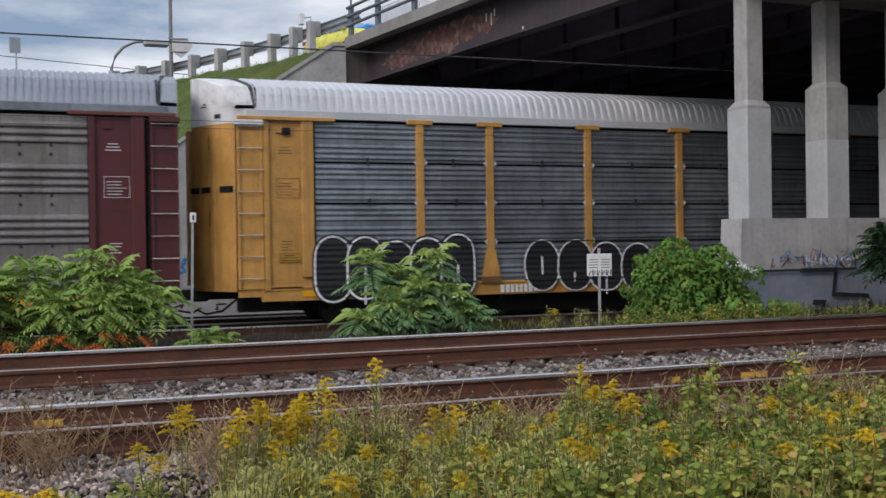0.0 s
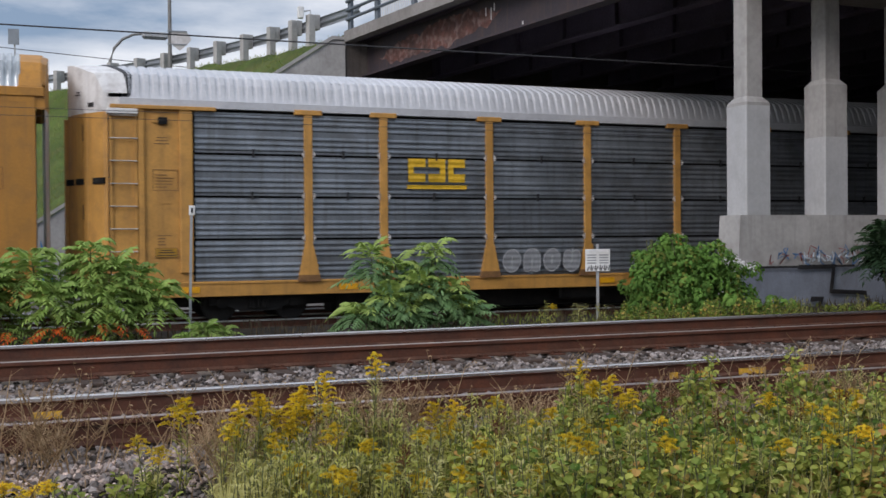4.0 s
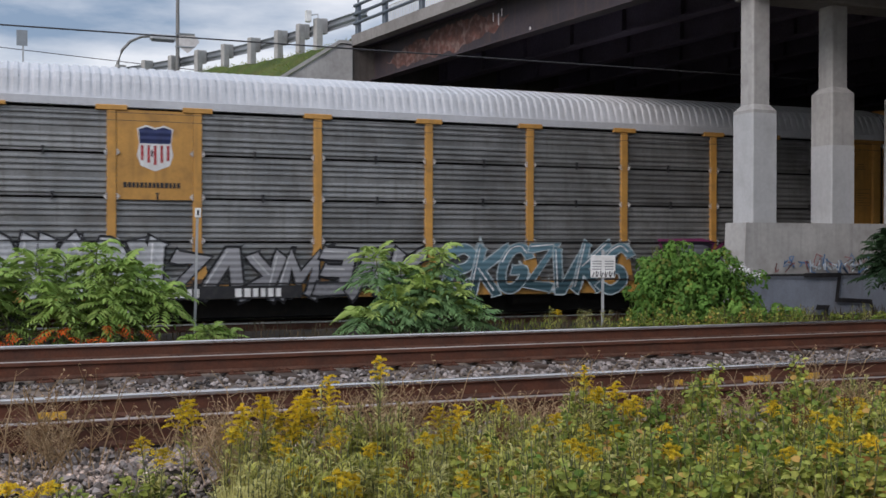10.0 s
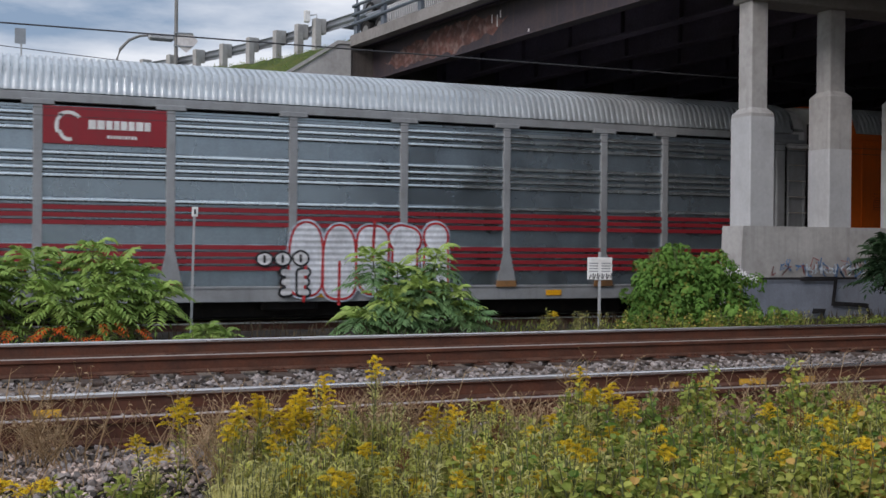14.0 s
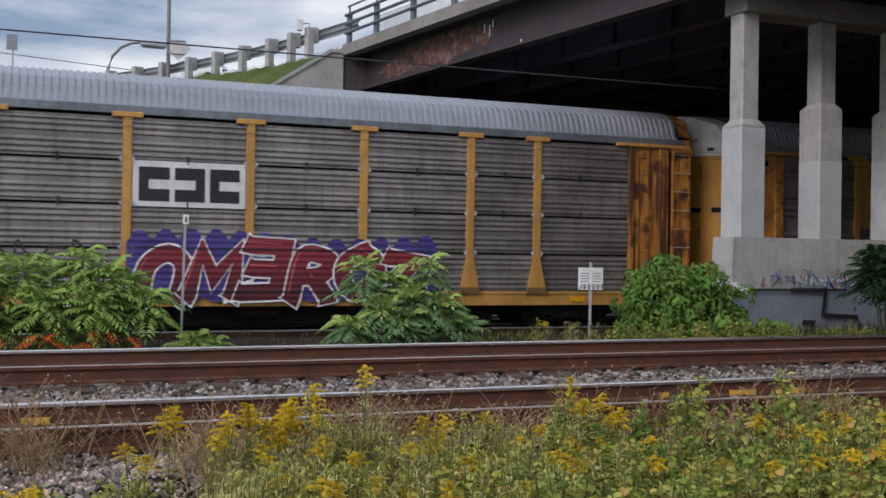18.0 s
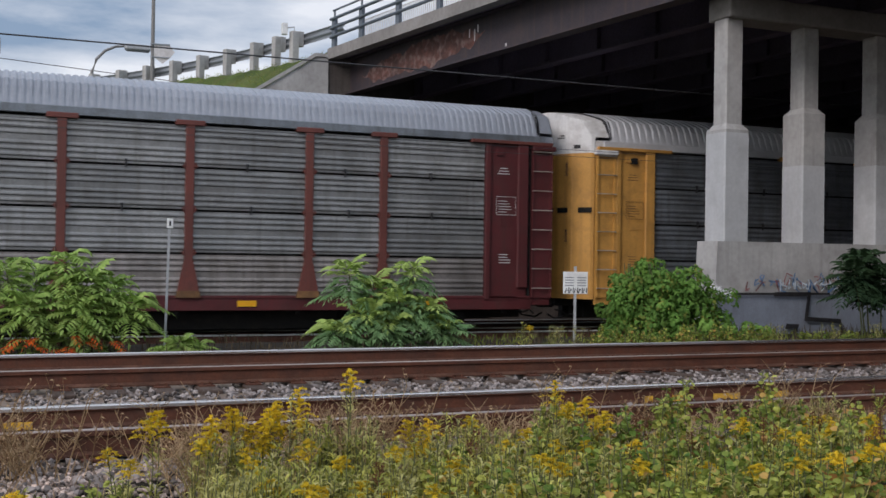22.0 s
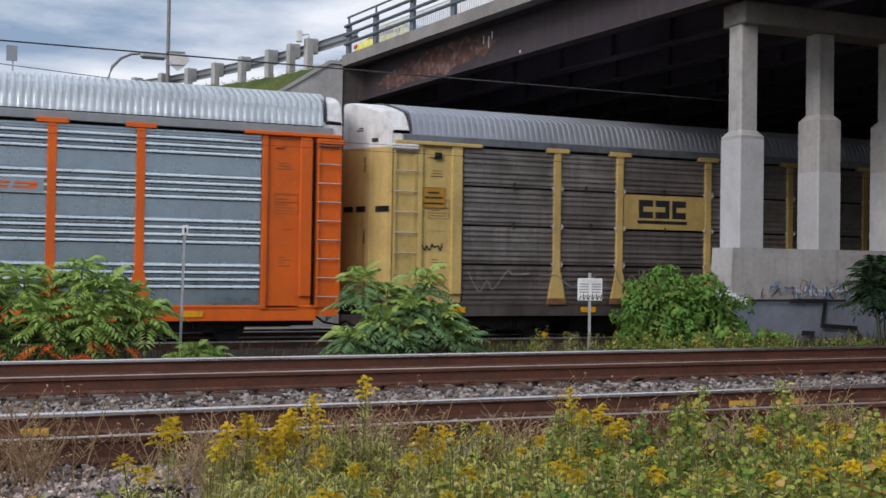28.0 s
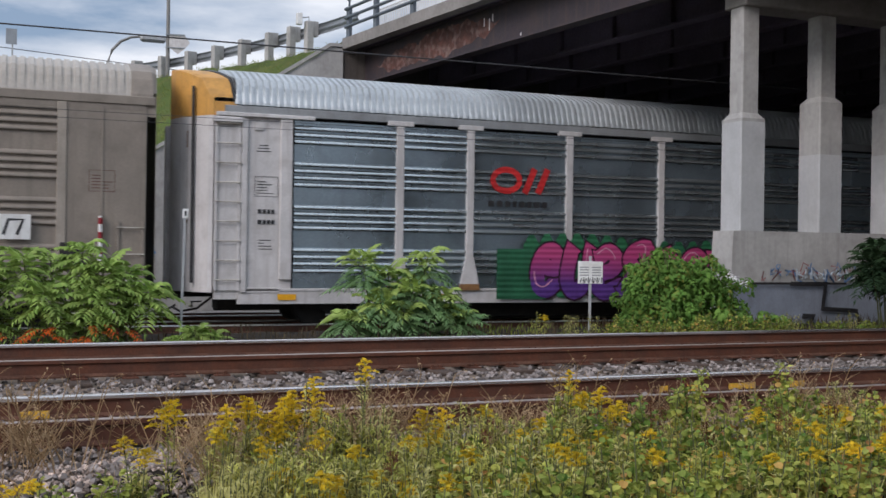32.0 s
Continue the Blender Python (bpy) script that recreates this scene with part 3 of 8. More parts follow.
def track(name, label, y0, y1, za, zb, x0, x1, detail, dull):
    t = thing(name, label, "railway track", (0, 0, 0), kind="structure")
    for y, z, top in ((y0, za, dull), (y1, zb, RAIL_GLINT if dull is RAIL_GLINT else RAIL_TOP)):
        r = part("rail", shared("rail:%g:%g" % (x0, x1), lambda: rail_mesh(x0, x1)), RAIL_SIDE, t, at=(0, y, z - 0.203))
        part("rail_head", shared("rail_head:%g:%g:%d" % (x0, x1, top is not RAIL_DULL), lambda: head_mesh(x0, x1, top is not RAIL_DULL)), top, r, "bright polished running surface" if top is not RAIL_DULL else "dull brown-filmed running surface")
        part("rail_foot", shared("rail_foot:%g:%g" % (x0, x1), lambda: foot_mesh(x0, x1)), RUST_FOOT, r, "rust-bright upper face of the rail foot")
    xs, xe = detail
    for i in range(int((xe - xs) / 0.53)):
        x = xs + i * 0.53 + random.uniform(-0.02, 0.02)
        tie = part("tie", shared("tie", lambda: boxed(-0.115, 0.115, -0.55, 2.05, -0.17, 0, 0.012)), TIE, t, at=(x, y0, min(za, zb) - 0.218))
        for y, z in ((y0, za), (y1, zb)):
            part("tie_plate", shared("tie_plate", plate_mesh), RUST, t, at=(x, y, z - 0.217))
    return t


def plate_mesh():
    q = Build()
    q.box(-0.09, 0.09, -0.18, 0.18, 0, 0.014)
    for sx in (-0.05, 0.05):
        for sy in (-0.095, 0.095):
            q.box(sx - 0.015, sx + 0.015, sy - 0.02, sy + 0.02, 0.014, 0.045)
    return q


RAIL_Z = 0.07           # rail top under the train
near_track = track("track_near", "rusty rails on timber ties with polished heads", 8.52, 10.02, 0.66, 0.645, -150, 220, (-3, 13), RAIL_DULL)
track("track_middle", "rusty rails on timber ties in grey ballast", 12.66, 14.17, 0.69, 0.735, -150, 220, (-3, 18), RAIL_DULL)
track("track_far", "track under the passing train", 26.0, 27.5, RAIL_Z, RAIL_Z, -520, 520, (-4, 28), RAIL_GLINT)
track("track_beyond", "track behind the passing train, before the wing wall", 29.9, 31.4, RAIL_Z - 0.02, RAIL_Z - 0.02, -520, 520, (0, 12), RAIL_GLINT)
for x, ln in ((0.08, 0.24), (7.45, 0.36), (8.3, 0.2), (6.9, 0.14), (6.55, 0.1)):
    part("paint_mark", boxed(x, x + ln, 10.02 - 0.082, 10.02 - 0.077, 0.645 - 0.188, 0.645 - 0.12), YMARK, near_track, "yellow paint mark on the rail web")


def stones(spots, lo, hi, seed):
    """Broken stones, one island each."""
    rng = random.Random(seed)
    q = Build()
    base = [(0, 0, 1), (0.9, 0, 0.1), (0.28, 0.86, 0.05), (-0.75, 0.55, -0.05), (-0.7, -0.55, 0.1), (0.3, -0.85, 0), (0, 0, -0.8)]
    fs = [(0, 1, 2), (0, 2, 3), (0, 3, 4), (0, 4, 5), (0, 5, 1), (6, 2, 1), (6, 3, 2), (6, 4, 3), (6, 5, 4), (6, 1, 5)]
    for x, y, z in spots:
        s = rng.uniform(lo, hi)
        rot = Euler((rng.uniform(0, 6), rng.uniform(0, 6), rng.uniform(0, 6))).to_matrix()
        k = len(q.v)
        for b in base:
            v = rot @ Vector((b[0] * rng.uniform(0.7, 1.2), b[1] * rng.uniform(0.6, 1.1), b[2] * rng.uniform(0.5, 0.9)))
            q.v.append((x + v.x * s, y + v.y * s, z + v.z * s * 0.8))
        q.f += [tuple(k + i for i in f) for f in fs]
    return q


rng = random.Random(3)
spots = [(x, y, ground_z(x, y) + 0.005 + 0.02 * rng.random()) for x, y in ((rng.uniform(-1.5, 16), rng.uniform(10.12, 12.6)) for _ in range(6500))]
spots += [(x, y, ground_z(x, y) + 0.01 + 0.02 * rng.random()) for x, y in ((rng.uniform(-1.5, 10), rng.uniform(6.2, 8.45)) for _ in range(3500))]
spots += [(x, y, ground_z(x, y) + 0.01) for x, y in ((rng.uniform(-1.5, 13), rng.uniform(8.6, 9.95)) for _ in range(1200))]
spots += [(x, y, ground_z(x, y) + 0.01) for x, y in ((rng.uniform(-1.5, 18), rng.uniform(12.75, 15.4)) for _ in range(2500))]
part("ballast", stones(spots, 0.022, 0.055, 5), STONE)
tagged(bpy.data.objects["ballast"], "loose grey crushed ballast between the tracks", "ballast", kind="stuff")
spots = [(x, y, ground_z(x, y) + 0.006) for x, y in ((rng.uniform(-1.2, 3.2), rng.uniform(5.0, 8.4)) for _ in range(6000))]
tagged(part("gravel", stones(spots, 0.015, 0.045, 8), GRAVEL), "mixed brown gravel beside the near track", "gravel", kind="stuff")
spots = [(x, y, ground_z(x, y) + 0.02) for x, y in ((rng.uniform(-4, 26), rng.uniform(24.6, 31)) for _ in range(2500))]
part("ballast_far", stones(spots, 0.03, 0.08, 6), SHADED_STONE)
tagged(bpy.data.objects["ballast_far"], "ballast beneath and behind the train, coloured dark for the shade there", "ballast", kind="stuff")

# ---- bridge ----


def on_deck(s, a, z):
    """A point s metres from the abutment towards the camera and a metres in from the near edge; the deck climbs a little that way."""
    p = EDGE - SKEW * s + ACROSS * a
    return (p.x, p.y, z + RISE * s)


RISE = 0.03
CROWN = 9.22            # the carriageway
SPAN = 40.0


def beam(q, a0, a1, z0, z1, s0=0.0, s1=SPAN):
    k = len(q.v)
    q.v += [on_deck(s, a, z) for s in (s0, s1) for a, z in ((a0, z0), (a1, z0), (a1, z1), (a0, z1))]
    q.f += [(k, k + 1, k + 2, k + 3), (k + 7, k + 6, k + 5, k + 4)] + [(k + i, k + 4 + i, k + 4 + (i + 1) % 4, k + (i + 1) % 4) for i in range(4)]


bridge = thing("road_bridge", "steel girder road bridge with concrete deck, over the tracks", "bridge", kind="structure")
# slab and inner girders share a dark colour that holds the underside's shade
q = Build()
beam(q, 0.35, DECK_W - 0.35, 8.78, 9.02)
part("deck_slab", q, DECK_SHADE, bridge, "slab soffit, coloured dark for the shade under the deck")
q = Build()
beam(q, 0.0, 0.36, 8.70, 9.06)
part("deck_edge", q, CONCRETE_B, bridge, "stained concrete deck edge")
q = Build()
beam(q, DECK_W - 0.36, DECK_W, 8.70, 9.06)
part("deck_edge", q, CONCRETE_B, bridge)
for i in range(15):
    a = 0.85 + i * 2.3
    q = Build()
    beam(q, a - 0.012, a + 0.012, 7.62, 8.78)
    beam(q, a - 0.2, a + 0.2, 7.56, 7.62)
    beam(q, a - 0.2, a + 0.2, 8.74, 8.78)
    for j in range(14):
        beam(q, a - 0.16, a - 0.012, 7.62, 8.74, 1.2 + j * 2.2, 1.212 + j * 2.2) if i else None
    part("girder", q, DECK_SHADE if i else GIRDER, bridge)
# peeled stretch of the outer girder
q = Build()
for i in range(91):
    s0 = 0.9 + i * 0.075
    e = min(1.0, min(i, 90 - i) / 9.0)
    wob = 0.22 * noise.noise((s0 * 1.6, 3.1, 0)) + 0.1 * noise.noise((s0 * 6, 8.2, 0))
    lo = 7.68 + 0.25 * max(0.0, (s0 - 5.0) / 3) + 0.3 * noise.noise((s0 * 1.9, 1.0, 0)) * e + (1 - e) * 0.3 + 0.1
    hi = max(lo + 0.03, 8.34 + 0.26 * min(1.0, (s0 - 1) / 3) - 0.1 * abs(s0 - 5) / 3 + wob - (1 - e) * 0.3)
    q.v += [on_deck(s0, 0.832, max(lo, 7.64)), on_deck(s0, 0.832, min(hi, 8.7))]
q.f = [(2 * i, 2 * i + 1, 2 * i + 3, 2 * i + 2) for i in range(90)]
part("rust_patch", q, GIRDER_RUST, bridge, "peeling paint and rust on the girder web")
rr = random.Random(12)
for s0, z, h in ((6.9, 8.45, 0.2), (7.15, 8.4, 0.3), (7.3, 8.5, 0.16), (8.6, 7.72, 0.1)):
    q = Build()
    beam(q, 0.83, 0.837, z - h, z + 0.05, s0, s0 + 0.05)
    part("lime_run", q, END_WHITE, bridge, "white lime run on the girder")
q = Build()
beam(q, 1.7, DECK_W - 2.2, 9.02, CROWN)
part("carriageway", q, ASPHALT, bridge, "raised carriageway")


RAIL_POSTS = [0.15] + [1.92 + 2.2 * i for i in range(17)]


def bridge_railing(a, label):
    r = thing("bridge_railing", label, "railing")
    for s in RAIL_POSTS:
        p = on_deck(s, a, 9.06)
        q = Build()
        q.box(-0.075, 0.075, -0.09, 0.09, 0, 1.06, 0.02)
        q.box(-0.025, 0.025, -0.025, 0.025, 1.06, 1.3)
        q.box(-0.13, 0.13, -0.13, 0.13, 0, 0.03)
        ob = part("post", shared("railing_post", lambda: q), STEEL_BLUE, r, at=p)
        ob.rotation_euler.z = radians(13)
    for h, rad, out in ((0.39, 0.055, -0.1), (0.7, 0.055, -0.1), (1.0, 0.055, -0.1), (1.32, 0.035, 0.0)):
        q = Build()
        q.tube([on_deck(0.05, a + out, 9.06 + h), on_deck(SPAN - 2, a + out, 9.06 + h)], rad, 8)
        part("rail", q, STEEL_BLUE, r)
    return r


bridge_railing(0.18, "blue-grey tubular steel railing on the deck edge")
bridge_railing(DECK_W - 0.18, "blue-grey tubular steel railing on the far deck edge")
fence = thing("picket_fence", "white fence of close upright bars between footway and road", "fence")
for h in (0.18, 1.12):
    q = Build()
    q.tube([on_deck(0.1, 1.3, 9.06 + h), on_deck(SPAN - 2, 1.3, 9.06 + h)], 0.022, 6)
    part("rail", q, WHITE, fence)
for i in range(150):
    part("picket", shared("picket", lambda: boxed(-0.016, 0.016, -0.016, 0.016, 0.0, 1.12)), WHITE, fence, at=on_deck(0.15 + i * 0.115, 1.3, 9.03))

# pier between the tracks
PIER_Y = 20.3
pier = thing("bridge_pier", "concrete bridge pier with stepped columns on a painted plinth", "bridge pier", kind="structure")
q = Build()
q.prism([(14.8, -0.3), (47.4, -0.3), (47.2, 2.48), (14.95, 2.48)], "y", 19.86, 20.62)
part("plinth", q, CONCRETE, pier, "weathered concrete plinth")
part("cover_paint", boxed(14.95, 47.0, 19.853, 19.859, 0.0, 1.3), BLUE_GREY, pier, "blue-grey paint over the plinth's foot")


def column_mesh(step):
    c = Build()
    w, d, v, e = 0.34, 0.36, 0.235, 0.235
    k = 0
    for ww, dd, z in ((w, d, 2.48), (w, d, step), (v, e, step + 0.14), (v, e, 7.72)):
        ch = 0.03
        c.v += [(-ww + ch, -dd, z), (ww - ch, -dd, z), (ww, -dd + ch, z), (ww, dd - ch, z), (ww - ch, dd, z), (-ww + ch, dd, z), (-ww, dd - ch, z), (-ww, -dd + ch, z)]
    for r in range(3):
        c.f += [(r * 8 + i, r * 8 + (i + 1) % 8, r * 8 + 8 + (i + 1) % 8, r * 8 + 8 + i) for i in range(8)]
    c.f += [tuple(reversed(range(8))), tuple(range(24, 32))]
    return c


for i in range(14):
    step = 5.02 + 0.5 * min(i, 1)
    part("column", shared("column:%g" % step, lambda: column_mesh(step)), CONCRETE, pier, at=(15.48 + i * 2.21, 20.26, 0))
def coat_mesh(z1):
    c = Build()
    w, d, ch = 0.344, 0.364, 0.03
    for z in (2.482, z1):
        c.v += [(-w + ch, -d, z), (w - ch, -d, z), (w, -d + ch, z), (w, d - ch, z), (w - ch, d, z), (-w + ch, d, z), (-w, d - ch, z), (-w, -d + ch, z)]
    c.f = [(i, (i + 1) % 8, 8 + (i + 1) % 8, 8 + i) for i in range(8)]
    return c


for i, top in ((0, 4.95), (1, 4.3), (2, 4.4)):
    part("cover_paint", coat_mesh(top), COVER, pier, "pale grey paint over the column's foot", at=(15.48 + i * 2.21, 20.26, 0))
part("pier_cap", boxed(15.2, 45.6, 19.86, 20.66, 7.56, 8.08, 0.03), CONCRETE_B, pier, "concrete cap beam under the girders")

# abutment and wing wall
abut = thing("abutment", "concrete abutment with a sloping wing wall", "abutment", kind="structure")
# breast wall takes the wagon grime colour in place of the deck's shade
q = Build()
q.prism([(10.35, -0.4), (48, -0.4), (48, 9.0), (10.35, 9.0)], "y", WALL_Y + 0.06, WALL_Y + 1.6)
part("breast_wall", q, GRIME_AND_SHADE, abut, "concrete face under the bridge, its shade put into a brown colour")
q = Build()
q.prism([(-4.2, -0.4), (10.34, -0.4), (10.34, 8.75), (9.9, 8.75), (-3.5, 8.75 - 13.4 * 0.66)], "y", WALL_Y, WALL_Y + 0.5)
part("wing_wall", q, CONCRETE, abut, "pale concrete wing wall")
q = Build()
q.prism([(-3.6, 8.75 - 13.5 * 0.66 + 0.02), (9.9, 8.77), (10.34, 8.77), (10.34, 8.88), (9.86, 8.88), (-3.6, 8.75 - 13.5 * 0.66 + 0.14)], "y", WALL_Y - 0.06, WALL_Y + 0.56)
part("coping", q, CONCRETE, abut)
near_abut = thing("abutment_near", "plain concrete abutment", "abutment", kind="structure")
q = Build()
q.prism([(16.5, -3.0), (54, -3.0), (54, -4.2), (16.5, -4.2)], "z", -0.2, 8.75)
part("wall", q, CONCRETE_B, near_abut)

# added wall, out of view beyond the last columns: stops light from that end
light_stop = thing("underpass_wall", "added unseen wall that keeps light out of the underpass", "wall", kind="structure")
part("wall", boxed(48.0, 48.6, -4.0, 36.0, -0.4, 8.7), CONCRETE_B, light_stop)

# approach road
q = Build()
def road_top(s):
    return CROWN - 0.02


cuts = (-1.0, 4.0, 7.0, 10.0, 14.0, 18.0, 23.0, 30.0, 40.0, 55.0, 125.0)


def sweep(q, prof):
    """A closed outline (offset, height or None for the road's top) carried along the bend."""
    m = len(prof)
    for s in cuts:
        for a, z, up in prof:
            p = approach(s, a)[0]
            q.v.append((p.x, p.y, z if up is None else road_top(s) + up))
    for k in range(0, m * (len(cuts) - 1), m):
        q.f += [(k + i, k + (i + 1) % m, k + m + (i + 1) % m, k + m + i) for i in range(m)]
    q.f += [tuple(range(m)), tuple(reversed(range(len(q.v) - m, len(q.v))))]


sweep(q, [(1.6, ROAD_Z - 0.3, None), (1.6, 0, 0.0), (DECK_W - 0.3, 0, 0.0), (DECK_W - 0.3, ROAD_Z - 0.3, None)])
road = tagged(part("road", q, ASPHALT), "asphalt approach road on the bank", "road", kind="structure")
q = Build()
sweep(q, [(1.5, ROAD_Z - 0.3, None), (1.5, 0, 0.1), (1.598, 0, 0.1), (1.598, ROAD_Z - 0.3, None)])
part("kerb", q, CONCRETE, road, "low concrete kerb")

# ---- the train ----
CAR_L = 28.6
BAYS = [2.55, 5.25, 7.15, 10.0, 12.85, 15.65, 18.45, 21.3, 23.2, 25.9]
# sill bottom, deck, eave and roof lift of each kind of side
KINDS = {"rows": (0.69, 1.05, 5.08, 0.0), "plain_rows": (0.69, 1.05, 5.08, 0.0), "tall": (0.6, 0.98, 5.1, 0.1), "smooth": (0.6, 1.08, 5.22, 0.13), "ribless": (0.6, 1.0, 5.16, 0.1)}
Z_SILL, Z_DECK, Z_EAVE, LIFT = KINDS["rows"]
KIND = "rows"
ROOF = [(-0.01, 5.2), (0.0, 5.27), (0.14, 5.62), (0.26, 5.81), (0.55, 5.93), (0.95, 6.07), (1.3, 6.13), (1.55, 6.15)]
ROOF += [(3.1 - y, z) for y, z in reversed(ROOF[:-1])]


def roof_mesh(x0, x1, pitch, depth):
    """Arched sheet with cross ribs."""
    q = Build()
    n = int((x1 - x0) / pitch)
    xs, hs = [], []
    for i in range(n):
        a = x0 + i * (x1 - x0) / n
        xs += [a, a + pitch * 0.3, a + pitch * 0.42, a + pitch * 0.88]
        hs += [0, 0, depth, depth]
    xs.append(x1), hs.append(0)
    m = len(ROOF)
    mid = Vector((1.55, 4.6))
    for x, h in zip(xs, hs):
        for k, (y, z) in enumerate(ROOF):
            d = (Vector((y, z)) - mid).normalized() * h * (1.0 if 1 < k < m - 2 else 0.15)
            q.v.append((min(max(x, 0.66 + hood_edge(y, *EDGE_L)), 27.94 - hood_edge(y, *EDGE_R)), y + d.x, z + d.y))
    q.f = [(i * m + j, (i + 1) * m + j, (i + 1) * m + j + 1, i * m + j + 1) for i in range(len(xs) - 1) for j in range(m - 1)]
    return q


# where the roof sheet begins behind an end hood: at the eave, at the crown
EDGE_L, EDGE_R, EDGE_FULL = (0.47, -0.05), (0.42, 0.1), (0.0, -0.35)


# pitch and depth of the cross ribs
ROOF_RIBS = {"galvanised_roof_sheet": (0.165, 0.062), "white_roof_sheet": (0.215, 0.034), "dull_galvanised_roof_sheet": (0.165, 0.034)}


def hood_edge(y, eave, crown):
    return crown + (eave - crown) * min(abs(y - 1.55) / 1.3, 1.0) ** 1.3


def ribbed(w, h, ribs, rib, depth, back=0.02):
    """A sheet of width w and height h with level ribs at the given heights; it stands from y = 0 towards -y."""
    q = Build()
    prof = [(0.0, 0.0)]
    for z in sorted(ribs):
        prof += [(z - rib * 0.42, 0.0), (z - rib * 0.3, -depth * 0.8), (z - rib * 0.14, -depth), (z, -depth * 0.99), (z + rib * 0.14, -depth * 0.92), (z + rib * 0.3, -depth * 0.72), (z + rib * 0.46, -depth * 0.4), (z + rib * 0.6, 0.0)]
    prof += [(h, 0.0)]
    for x in (0, w):
        q.v += [(x, y, z) for z, y in prof]
    m = len(prof)
    q.f = [(i, m + i, m + i + 1, i + 1) for i in range(m - 1)]
    k = len(q.v)
    q.v += [(0, back, 0), (w, back, 0), (w, back, h), (0, back, h)]
    q.f += [(k, k + 1, m, 0), (m - 1, 2 * m - 1, k + 2, k + 3)]
    return q


def row_panel(w):
    h = (Z_EAVE - 0.04 - Z_DECK) / 4 - 0.052
    return ribbed(w, h, [h * r for r in (0.1, 0.24, 0.38, 0.62, 0.76, 0.9)], h * 0.1, 0.026)


def rib_heights():
    """Heights of the ribs, four groups of four from the top."""
    top, step, group = {"smooth": (5.02, 0.183, 1.1), "plain_rows": (4.92, 0.17, 1.115)}.get(KIND, (4.98, 0.165, 1.03))
    return [top - group * g - step * i for g in range(4) for i in range(4)]


def tall_panel(w):
    h = Z_EAVE - 0.1 - Z_DECK
    return ribbed(w, h, [z - Z_DECK for z in rib_heights() if z - Z_DECK > 0.06 and z < Z_EAVE - 0.16], *((0.15, 0.055) if KIND == "plain_rows" else (0.125, 0.062)))


def post_mesh(flare):
    """Side post with its bracket on top and a flared foot."""
    q = Build()
    q.box(-0.1, 0.1, -0.075, 0.02, Z_DECK, Z_EAVE - 0.03, 0.012)
    q.box(-0.34, 0.34, -0.09, 0.03, Z_EAVE - 0.1, Z_EAVE + 0.02, 0.012)
    if flare:
        q.prism([(-0.27, Z_DECK - 0.02), (0.27, Z_DECK - 0.02), (0.2, Z_DECK + 0.35), (0.105, Z_DECK + 0.8), (-0.105, Z_DECK + 0.8), (-0.2, Z_DECK + 0.35)], "y", -0.092, -0.02)
    return q


def clamp_mesh(s):
    """Open ring that holds the plank rows to a post."""
    q = Build()
    q.tube([(s * (0.1 + 0.05 * math.sin(math.radians(a))), -0.085, 0.06 * math.cos(math.radians(a))) for a in range(0, 181, 30)], 0.016, 5)
    q.box(min(s * 0.1, s * 0.17), max(s * 0.1, s * 0.17), -0.09, -0.06, -0.02, 0.02)
    return q


def tab_mesh():
    """Small dark latch that hangs over the joint of two rows."""
    q = Build()
    q.box(-0.02, 0.02, -0.07, -0.02, -0.09, 0.07, 0.006)
    q.box(-0.035, 0.035, -0.06, -0.02, 0.07, 0.1)
    return q


def foot_wedge():
    """The lowest hand's breadth of a post, stepped out over the sill."""
    q = Build()
    q.prism([(-0.285, Z_DECK - 0.05), (0.285, Z_DECK - 0.05), (0.255, Z_DECK + 0.11), (-0.255, Z_DECK + 0.11)], "y", -0.1, -0.03)
    return q


def plain_post_mesh():
    q = Build()
    q.box(-0.1, 0.1, -0.06, 0.04, Z_DECK - 0.02, Z_EAVE - 0.04, 0.01)
    q.prism([(-0.24, Z_DECK - 0.03), (0.24, Z_DECK - 0.03), (0.102, Z_DECK + 0.5), (-0.102, Z_DECK + 0.5)], "y", -0.066, -0.02)
    return q


def end_panel_mesh(w):
    """Pressed door-post panel: a flat sheet with a raised border and an upright fold."""
    q = Build()
    h0, h1 = Z_DECK - 0.1, Z_EAVE - 0.08
    q.box(0, w, -0.02, 0.05, h0, h1)
    q.box(0, 0.14, -0.08, -0.02, h0, h1, 0.012)
    q.box(w - 0.3, w, -0.1, -0.02, h0 + 0.3, h1, 0.02)
    q.box(0.14, w - 0.3, -0.05, -0.02, h0, h0 + 0.12)
    q.box(0.3, 0.5, -0.06, -0.02, h1 - 0.3, h1 - 0.14)
    q.box(0.45, 0.75, -0.032, -0.02, h0 + 1.9, h0 + 2.4)
    return q


def arch_z(y):
    """Roof height over y."""
    for (a, za), (b, zb) in zip(ROOF, ROOF[1:]):
        if a <= y <= b:
            return za + (zb - za) * (y - a) / max(b - a, 1e-6)
    return 5.2


DOOR = [(0.03, 0.0), (0.06, -0.1), (0.3, -0.26), (0.5, -0.4), (0.52, -0.43), (0.62, -0.49), (0.64, -0.46), (0.9, -0.62), (1.2, -0.72), (1.5, -0.78), (1.53, -0.74)]
DOOR += [(3.1 - y, x) for y, x in reversed(DOOR)]


def door_x(y):
    for (a, xa), (b, xb) in zip(DOOR, DOOR[1:]):
        if a <= y <= b:
            return xa + (xb - xa) * (y - a) / max(b - a, 1e-6)
    return 0.0


